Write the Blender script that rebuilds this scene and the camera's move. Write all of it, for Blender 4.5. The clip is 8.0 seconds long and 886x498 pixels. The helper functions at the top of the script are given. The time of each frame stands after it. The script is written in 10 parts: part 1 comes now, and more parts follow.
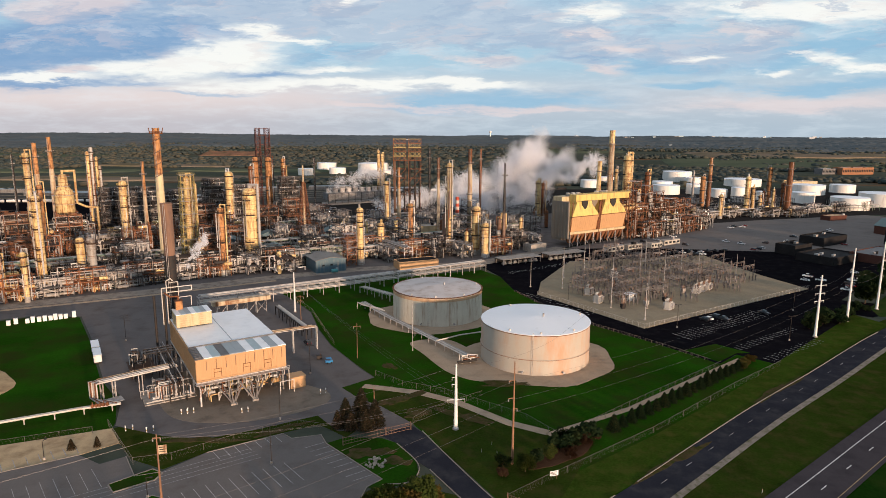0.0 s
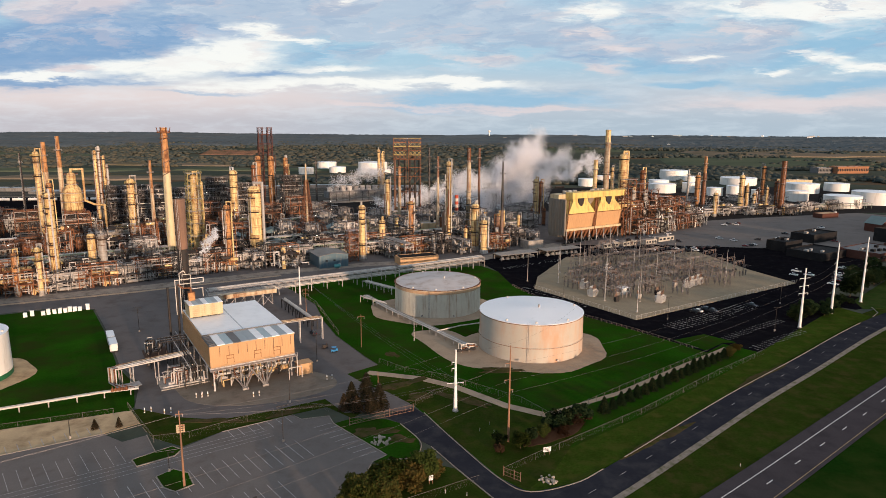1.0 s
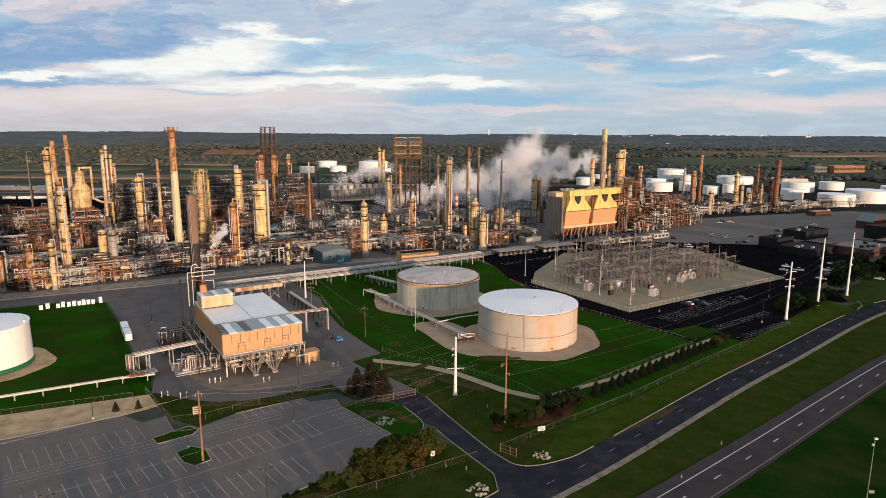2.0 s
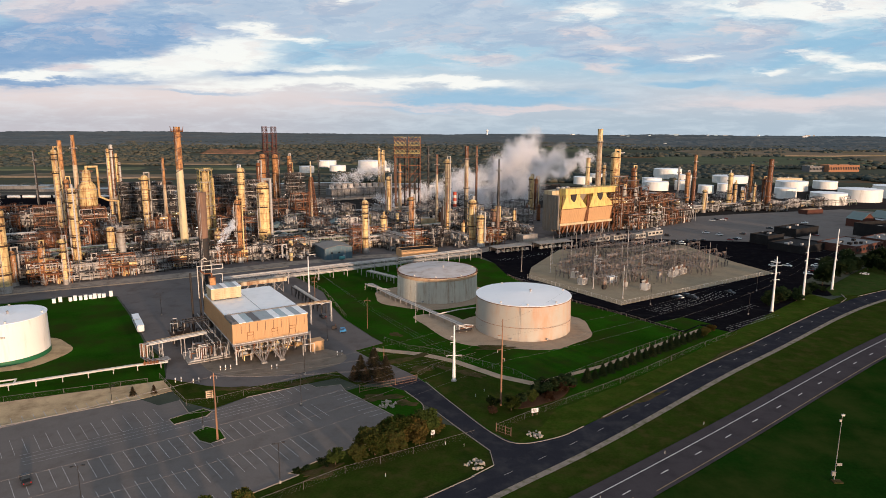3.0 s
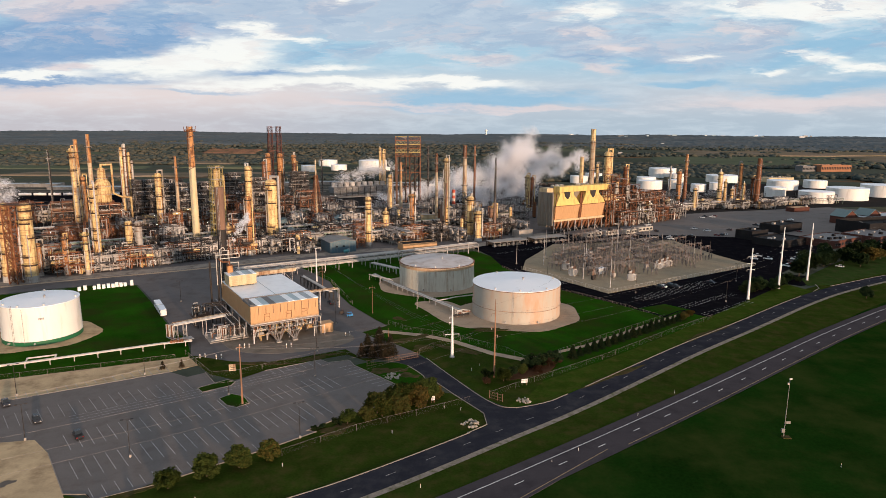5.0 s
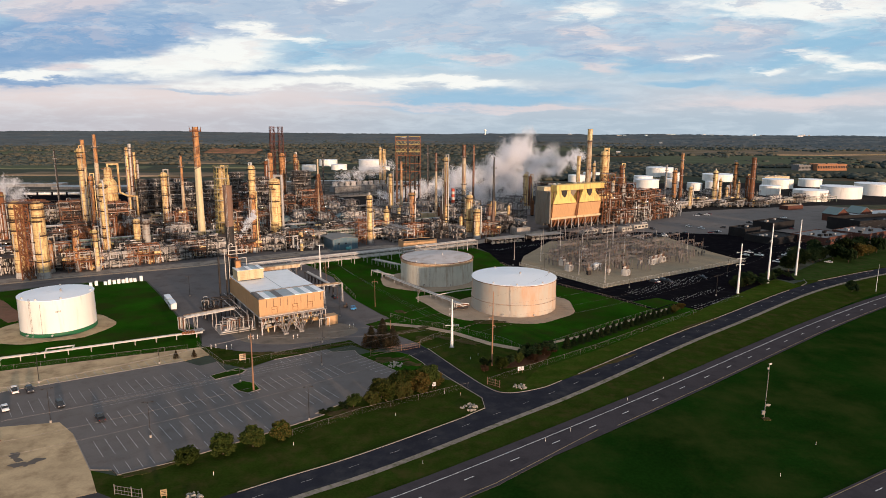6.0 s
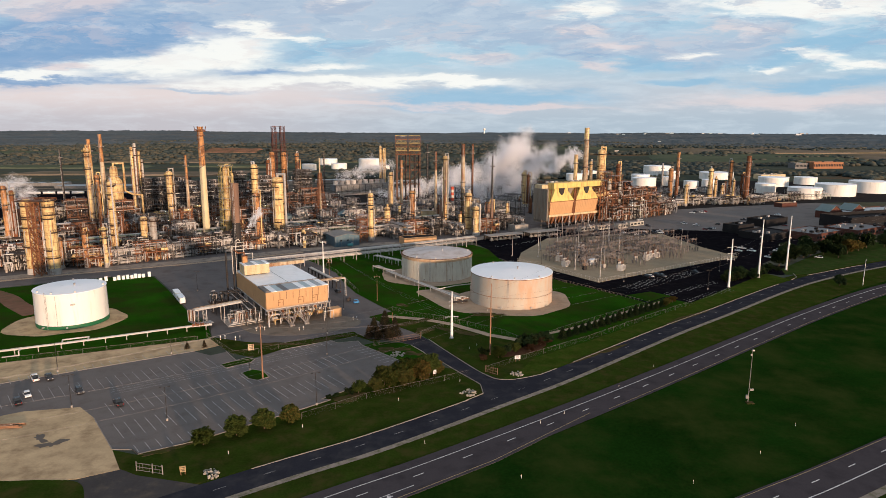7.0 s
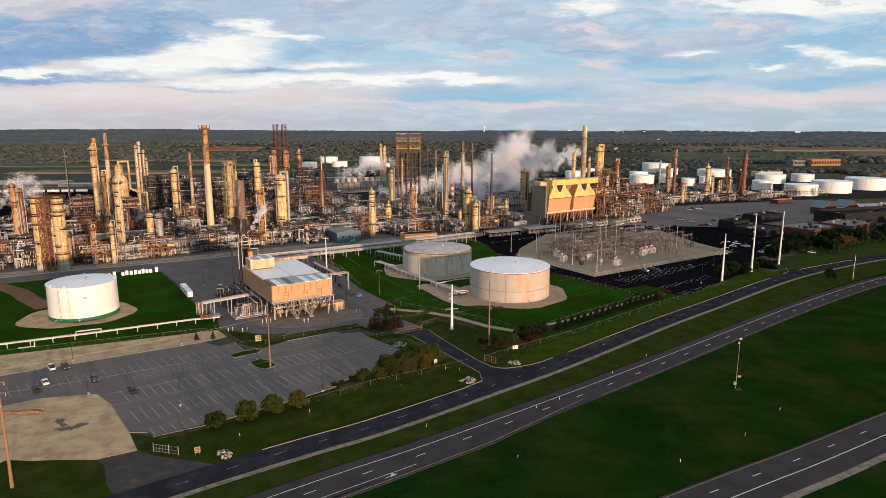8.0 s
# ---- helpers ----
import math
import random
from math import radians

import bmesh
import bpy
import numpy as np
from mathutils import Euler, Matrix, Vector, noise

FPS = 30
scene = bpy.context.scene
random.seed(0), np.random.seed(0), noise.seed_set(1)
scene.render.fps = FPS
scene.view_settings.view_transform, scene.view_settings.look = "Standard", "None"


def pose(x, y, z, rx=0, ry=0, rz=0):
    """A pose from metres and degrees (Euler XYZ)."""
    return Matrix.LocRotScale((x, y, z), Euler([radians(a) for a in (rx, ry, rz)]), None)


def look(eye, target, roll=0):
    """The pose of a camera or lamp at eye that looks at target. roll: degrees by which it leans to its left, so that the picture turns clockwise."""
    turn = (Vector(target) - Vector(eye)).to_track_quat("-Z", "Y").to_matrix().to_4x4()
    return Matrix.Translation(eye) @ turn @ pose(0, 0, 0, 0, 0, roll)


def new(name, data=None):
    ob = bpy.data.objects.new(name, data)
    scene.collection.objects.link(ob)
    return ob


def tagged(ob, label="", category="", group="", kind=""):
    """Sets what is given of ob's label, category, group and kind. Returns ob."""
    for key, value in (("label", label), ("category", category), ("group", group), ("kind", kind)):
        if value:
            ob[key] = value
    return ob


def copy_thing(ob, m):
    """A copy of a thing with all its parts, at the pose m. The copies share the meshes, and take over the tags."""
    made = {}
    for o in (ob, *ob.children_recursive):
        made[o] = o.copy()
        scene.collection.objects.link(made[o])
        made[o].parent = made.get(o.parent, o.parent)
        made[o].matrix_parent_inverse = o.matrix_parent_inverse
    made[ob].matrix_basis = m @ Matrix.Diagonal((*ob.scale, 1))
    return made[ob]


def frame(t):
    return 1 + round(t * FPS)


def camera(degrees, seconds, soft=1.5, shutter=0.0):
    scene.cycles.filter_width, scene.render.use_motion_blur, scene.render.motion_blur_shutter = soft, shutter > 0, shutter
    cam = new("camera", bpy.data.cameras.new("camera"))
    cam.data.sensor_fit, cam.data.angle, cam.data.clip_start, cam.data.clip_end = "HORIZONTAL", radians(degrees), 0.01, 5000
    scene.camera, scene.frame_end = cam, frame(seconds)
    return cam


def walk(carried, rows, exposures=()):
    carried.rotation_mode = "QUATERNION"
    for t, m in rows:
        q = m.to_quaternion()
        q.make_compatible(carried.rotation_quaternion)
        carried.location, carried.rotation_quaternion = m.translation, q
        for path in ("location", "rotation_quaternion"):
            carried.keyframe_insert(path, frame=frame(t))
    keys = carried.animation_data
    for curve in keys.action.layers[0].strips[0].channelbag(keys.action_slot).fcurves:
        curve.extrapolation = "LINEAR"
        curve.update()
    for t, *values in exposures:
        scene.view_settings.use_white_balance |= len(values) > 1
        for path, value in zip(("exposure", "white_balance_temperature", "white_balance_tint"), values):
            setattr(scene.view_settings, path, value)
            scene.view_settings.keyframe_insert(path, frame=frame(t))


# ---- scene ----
cam = camera(70.3, 8.0, soft=0.8)

PATH = [
    (0, (0.956, -0.496, 83.441), (0.938, 1.47, 83.071), 0.3),
    (0.5, (0.855, -6.151, 83.447), (0.838, -4.186, 83.075), 0.3),
    (1, (0.681, -11.812, 83.47), (0.666, -9.847, 83.098), 0.3),
    (1.5, (0.57, -17.401, 83.457), (0.555, -15.436, 83.084), 0.3),
    (3, (0.324, -34.15, 83.302), (0.315, -32.185, 82.928), 0.3),
    (3.5, (0.393, -39.766, 83.272), (0.385, -37.802, 82.899), 0.3),
    (4, (0.468, -45.356, 83.26), (0.461, -43.392, 82.886), 0.3),
    (4.5, (0.455, -50.959, 83.285), (0.448, -48.994, 82.911), 0.4),
    (6, (0.116, -67.648, 83.594), (0.112, -65.684, 83.219), 0.3),
    (6.5, (0.0, -72.936, 83.646), (-0.003, -70.971, 83.27), 0.3),
    (7, (-0.097, -77.803, 83.705), (-0.099, -75.839, 83.327), 0.2),
    (7.5, (-0.171, -82.254, 83.755), (-0.173, -80.29, 83.374), 0.1),
    (8, (-0.2, -86.496, 83.783), (-0.202, -84.533, 83.399), 0.1),
]
walk(cam, [(t, look(eye, target, roll)) for t, eye, target, roll in PATH])

# ---- world, sun, exposure ----
SUN_AZ = Vector((0.545, -0.839, 0.0))      # horizontal direction towards the sun
SUN_EL = radians(5.0)
world = bpy.data.worlds.new("sky")
scene.world = world
world.use_nodes = True


class Nodes:
    """Small wrapper that adds and links shader nodes."""

    def __init__(self, tree):
        self.t = tree
        self.t.nodes.clear()

    def add(self, kind, **props):
        n = self.t.nodes.new(kind)
        if "operation" in props:
            n.operation = props["operation"]
        if "use_clamp" in props:
            n.use_clamp = props["use_clamp"]
        if "data_type" in props:
            n.data_type, n.blend_type = props["data_type"], props["blend_type"]
        if "interpolation_type" in props:
            n.interpolation_type = props["interpolation_type"]
        if "sky_type" in props:
            n.sky_type, n.sun_disc = props["sky_type"], props["sun_disc"]
        return n

    def put(self, socket, value):
        if isinstance(value, bpy.types.NodeSocket):
            self.t.links.new(value, socket)
        elif value is not None:
            socket.default_value = value

    def math(self, op, a, b=None, c=None, clamp=False):
        n = self.add("ShaderNodeMath", operation=op, use_clamp=clamp)
        for i, v in enumerate((a, b, c)):
            self.put(n.inputs[i], v)
        return n.outputs[0]

    def mix(self, fac, a, b, blend="MIX"):
        n = self.add("ShaderNodeMix", data_type="RGBA", blend_type=blend)
        self.put(n.inputs[0], fac)
        self.put(n.inputs[6], a if isinstance(a, bpy.types.NodeSocket) else (*a, 1))
        self.put(n.inputs[7], b if isinstance(b, bpy.types.NodeSocket) else (*b, 1))
        return n.outputs[2]

    def noise(self, vec, scale, detail=4.0, rough=0.55, distort=0.0):
        n = self.add("ShaderNodeTexNoise")
        self.put(n.inputs["Vector"], vec)
        n.inputs["Scale"].default_value = scale
        n.inputs["Detail"].default_value = detail
        n.inputs["Roughness"].default_value = rough
        n.inputs["Distortion"].default_value = distort
        return n.outputs[0]

    def ramp(self, fac, lo, hi):
        n = self.add("ShaderNodeMapRange", interpolation_type="SMOOTHSTEP")
        self.put(n.inputs[0], fac)
        n.inputs[1].default_value, n.inputs[2].default_value = lo, hi
        return n.outputs[0]

    def vec(self, x, y, z):
        n = self.add("ShaderNodeCombineXYZ")
        for i, v in enumerate((x, y, z)):
            self.put(n.inputs[i], v)
        return n.outputs[0]

    def scaled(self, vec, s):
        n = self.add("ShaderNodeMapping")
        self.put(n.inputs[0], vec)
        n.inputs[3].default_value = s
        return n.outputs[0]


def build_sky():
    n = Nodes(world.node_tree)
    out = n.add("ShaderNodeOutputWorld")
    bg = n.add("ShaderNodeBackground")
    n.t.links.new(bg.outputs[0], out.inputs[0])
    sky = n.add("ShaderNodeTexSky", sky_type="NISHITA", sun_disc=False)
    sky.sun_elevation = SUN_EL
    sky.sun_rotation = math.atan2(SUN_AZ.x, SUN_AZ.y)
    co = n.add("ShaderNodeTexCoord").outputs["Generated"]
    sep = n.add("ShaderNodeSeparateXYZ")
    n.put(sep.inputs[0], co)
    x, y, z = sep.outputs
    ay = n.math("ADD", n.math("ABSOLUTE", y), 0.06)
    u = n.math("DIVIDE", x, ay)
    v = n.math("DIVIDE", z, ay)
    # clear sky between the clouds, hazy and pinkish low down in the west
    nis = n.mix(1.0, sky.outputs[0], (0.10, 0.10, 0.10), "MULTIPLY")
    clear = n.mix(0.88, nis, (0.3, 0.458, 0.586))
    low = n.mix(n.ramp(u, -0.40, 0.25), (0.575, 0.510, 0.505), (0.401, 0.439, 0.488))
    rim = n.mix(n.ramp(u, -0.45, 0.15), (0.410, 0.395, 0.425), (0.323, 0.392, 0.458))
    base = n.mix(n.ramp(v, 0.10, 0.045), clear, low)
    base = n.mix(n.ramp(v, 0.050, 0.004), base, rim)
    # ragged edges: the cloud plane is warped at three scales, flattened towards the horizon
    big = n.noise(n.vec(n.math("MULTIPLY", u, 7.0), n.math("MULTIPLY", v, 30.0), 3.7), 1.0, 5.0, 0.6, 0.3)
    mid = n.noise(n.vec(n.math("MULTIPLY", u, 16.0), n.math("MULTIPLY", v, 85.0), 11.3), 1.0, 6.0, 0.62, 0.3)
    fine = n.noise(n.vec(n.math("MULTIPLY", u, 34.0), n.math("MULTIPLY", v, 150.0), 5.1), 1.0, 5.0, 0.65)
    warp = n.math("ADD", n.math("MULTIPLY", n.math("SUBTRACT", big, 0.5), 0.035), n.math("MULTIPLY", n.math("SUBTRACT", mid, 0.5), 0.016))
    wv = n.math("ADD", v, warp)
    wu = n.math("ADD", u, n.math("MULTIPLY", n.math("SUBTRACT", mid, 0.5), 0.12))
    tear = n.math("ADD", n.math("MULTIPLY", n.math("SUBTRACT", mid, 0.5), 1.5), n.math("MULTIPLY", n.math("SUBTRACT", fine, 0.5), 1.1))
    col = n.mix(n.math("MULTIPLY", n.ramp(mid, 0.40, 0.70), 0.25), base, (0.60, 0.66, 0.70))
    for rows, tone, amount in SKY_LAYERS:
        total = None
        for cx, cy, sx, sy, slant in rows:
            du = n.math("SUBTRACT", wu, cx)
            a = n.math("DIVIDE", du, sx)
            b = n.math("DIVIDE", n.math("SUBTRACT", n.math("SUBTRACT", wv, cy), n.math("MULTIPLY", du, slant)), sy)
            d = n.math("ADD", n.math("MULTIPLY", a, a), n.math("MULTIPLY", b, b))
            e = n.math("EXPONENT", n.math("MULTIPLY", d, -0.9))
            total = e if total is None else n.math("ADD", total, e)
        mask = n.ramp(n.math("ADD", total, n.math("MULTIPLY", n.math("MULTIPLY", tear, 0.55), n.math("MINIMUM", n.math("MULTIPLY", total, 2.0), 1.0))), 0.06, 0.92)
        shade = n.mix(n.math("MULTIPLY", mid, 0.22), tone, (0.62, 0.66, 0.70))
        col = n.mix(n.math("MULTIPLY", mask, amount), col, shade)
    # lumpy broken cloudlets over the upper banks
    for seed, tone, amount in ((47.2, (0.66, 0.67, 0.68), 0.22), (63.9, (0.54, 0.47, 0.48), 0.30), (21.7, (0.235, 0.325, 0.45), 0.50)):
        lump = n.noise(n.vec(n.math("MULTIPLY", wu, 13.0), n.math("MULTIPLY", wv, 46.0), seed), 1.0, 6.0, 0.62, 0.5)
        mask = n.math("MULTIPLY", n.ramp(lump, 0.50, 0.64), n.ramp(v, 0.055, 0.125))
        col = n.mix(n.math("MULTIPLY", mask, amount), col, tone)
    # higher up the cloud deck closes and greys
    sky4 = n.mix(n.math("MULTIPLY", n.ramp(z, 0.20, 0.62), 0.93), col, (0.345, 0.36, 0.40))
    n.put(bg.inputs[0], sky4)
    bg.inputs[1].default_value = SKY_STRENGTH


SKY_STRENGTH = 1.08
# cloud banks: bearing, height above the horizon, half-width, half-height (tangents), slant
CLOUDS_SLATE = ((-0.536, 0.114, 0.217, 0.0353, 0.053), (-0.633, 0.096, 0.103, 0.0309, 0.000), (-0.366, 0.144, 0.145, 0.0305, 0.056), (-0.396, 0.160, 0.176, 0.0227, 0.000), (0.225, 0.104, 0.061, 0.0047, 0.000), (-0.281, 0.078, 0.069, 0.0055, 0.000), (-0.517, 0.065, 0.105, 0.0047, 0.000))
CLOUDS_BLUE = ((0.071, 0.045, 0.173, 0.0160, 0.000), (0.576, 0.121, 0.117, 0.0154, 0.048), (0.559, 0.064, 0.119, 0.0079, 0.024), (0.349, 0.067, 0.057, 0.0063, 0.000), (0.306, 0.096, 0.089, 0.0094, 0.000), (-0.174, 0.108, 0.089, 0.0109, 0.000), (0.419, 0.095, 0.088, 0.0109, 0.000), (-0.012, 0.034, 0.074, 0.0065, 0.000), (0.457, 0.120, 0.072, 0.0077, 0.000))
CLOUDS_LILAC = ((-0.252, 0.167, 0.201, 0.0227, 0.000), (-0.133, 0.138, 0.113, 0.0154, -0.033), (0.061, 0.158, 0.121, 0.0259, 0.000), (0.143, 0.130, 0.154, 0.0170, -0.042), (0.394, 0.114, 0.076, 0.0232, 0.000), (-0.052, 0.161, 0.097, 0.0198, 0.000), (0.249, 0.111, 0.065, 0.0109, 0.000), (-0.356, 0.054, 0.073, 0.0032, 0.000), (0.302, 0.167, 0.072, 0.0121, 0.000))
CLOUDS_WHITE = ((-0.316, 0.107, 0.077, 0.0233, 0.083), (-0.435, 0.086, 0.122, 0.0133, 0.041), (-0.278, 0.141, 0.027, 0.0069, 0.000), (-0.151, 0.064, 0.238, 0.0064, 0.007), (-0.175, 0.086, 0.057, 0.0047, 0.000), (-0.588, 0.073, 0.060, 0.0047, -0.051), (0.516, 0.170, 0.190, 0.0150, 0.000), (0.535, 0.099, 0.038, 0.0093, -0.064), (0.604, 0.087, 0.047, 0.0062, 0.047), (0.460, 0.084, 0.027, 0.0039, 0.000), (0.206, 0.164, 0.037, 0.0122, 0.000), (0.030, 0.068, 0.049, 0.0040, 0.000), (0.362, 0.105, 0.029, 0.0039, 0.000), (-0.230, 0.125, 0.040, 0.0046, -0.114), (-0.152, 0.179, 0.011, 0.0076, 0.000), (0.494, 0.111, 0.019, 0.0031, 0.000))
CLOUDS_PINK = ((-0.577, 0.164, 0.063, 0.0181, 0.000), (-0.493, 0.175, 0.047, 0.0105, 0.000), (0.046, 0.100, 0.057, 0.0078, -0.055), (0.431, 0.139, 0.064, 0.0107, -0.052), (0.199, 0.136, 0.040, 0.0085, -0.059), (0.240, 0.115, 0.048, 0.0062, 0.000), (0.217, 0.090, 0.033, 0.0079, 0.000), (-0.539, 0.083, 0.040, 0.0063, 0.000), (0.513, 0.041, 0.176, 0.0104, 0.017), (-0.111, 0.037, 0.099, 0.0040, -0.032), (0.096, 0.029, 0.124, 0.0040, 0.000))
SKY_LAYERS = ((CLOUDS_SLATE, (0.112, 0.232, 0.412), 0.92), (CLOUDS_BLUE, (0.175, 0.352, 0.50), 0.88), (CLOUDS_LILAC, (0.315, 0.392, 0.488), 0.88), (CLOUDS_WHITE, (0.713, 0.713, 0.675), 0.96), (CLOUDS_PINK, (0.586, 0.488, 0.478), 0.7))
build_sky()

sun = new("sun", bpy.data.lights.new("sun", "SUN"))
sun.data.energy, sun.data.angle, sun.data.color = 4.5, radians(2.5), (1.0, 0.69, 0.475)
sun.matrix_world = look(SUN_AZ * 1000 * math.cos(SUN_EL) + Vector((0, 0, 1000 * math.sin(SUN_EL))), (0, 0, 0))
scene.view_settings.exposure = 0.35

# ---- materials ----
def surface(name, base, rough=0.7, metal=0.0, var=0.25, size=2.0, fine=0.12, fine_size=0.25, stain=None, stain_amount=0.0,
            stain_size=1.5, streak=False, bump=0.02, spread=0.0, spec=0.35, edge=(0.44, 0.80), bands=0.0):
    """A surface with broad and fine variation, stains (streaked downwards if asked) and relief. Sizes in metres."""
    m = bpy.data.materials.new(name)
    m.use_nodes = True
    n = Nodes(m.node_tree)
    out = n.add("ShaderNodeOutputMaterial")
    bsdf = n.add("ShaderNodeBsdfPrincipled")
    n.t.links.new(bsdf.outputs[0], out.inputs[0])
    info = n.add("ShaderNodeObjectInfo")
    co = n.add("ShaderNodeTexCoord").outputs["Object"]
    shift = n.add("ShaderNodeVectorMath", operation="ADD")
    n.put(shift.inputs[0], co)
    n.put(shift.inputs[1], n.vec(n.math("MULTIPLY", info.outputs["Random"], 37.0), n.math("MULTIPLY", info.outputs["Random"], 91.0), 0.0))
    co = shift.outputs[0]
    big = n.noise(co, 1.0 / size, 4.0, 0.6)
    small = n.noise(co, 1.0 / fine_size, 3.0, 0.6)
    k = n.math("ADD", n.math("MULTIPLY_ADD", n.math("SUBTRACT", big, 0.5), 2.0 * var, 1.0),
               n.math("MULTIPLY", n.math("SUBTRACT", small, 0.5), 2.0 * fine))
    if spread:
        k = n.math("MULTIPLY", k, n.math("MULTIPLY_ADD", info.outputs["Random"], 2 * spread, 1.0 - spread))
    col = n.mix(1.0, base, n.vec(k, k, k), "MULTIPLY")
    r = n.math("MULTIPLY_ADD", n.math("SUBTRACT", small, 0.5), 0.25, rough, clamp=True)
    if stain:
        sc = n.scaled(co, (1.0, 1.0, 0.12 if streak is True else streak or 1.0))
        s = n.ramp(n.math("ADD", n.noise(sc, 1.0 / stain_size, 5.0, 0.65), stain_amount), *edge)
        col = n.mix(s, col, stain)
        if bands:
            h = n.ramp(n.noise(n.scaled(co, (0.12, 0.12, 0.55)), 1.0, 4.0, 0.7), 0.50, 0.72)
            col = n.mix(n.math("MULTIPLY", h, bands), col, stain)
    n.put(bsdf.inputs["Base Color"], col)
    n.put(bsdf.inputs["Roughness"], r)
    bsdf.inputs["Metallic"].default_value = metal
    bsdf.inputs["Specular IOR Level"].default_value = spec
    if bump:
        b = n.add("ShaderNodeBump")
        b.inputs["Strength"].default_value = 0.6
        b.inputs["Distance"].default_value = bump
        n.put(b.inputs["Height"], n.math("ADD", big, n.math("MULTIPLY", small, 0.4)))
        n.t.links.new(b.outputs[0], bsdf.inputs["Normal"])
    return m


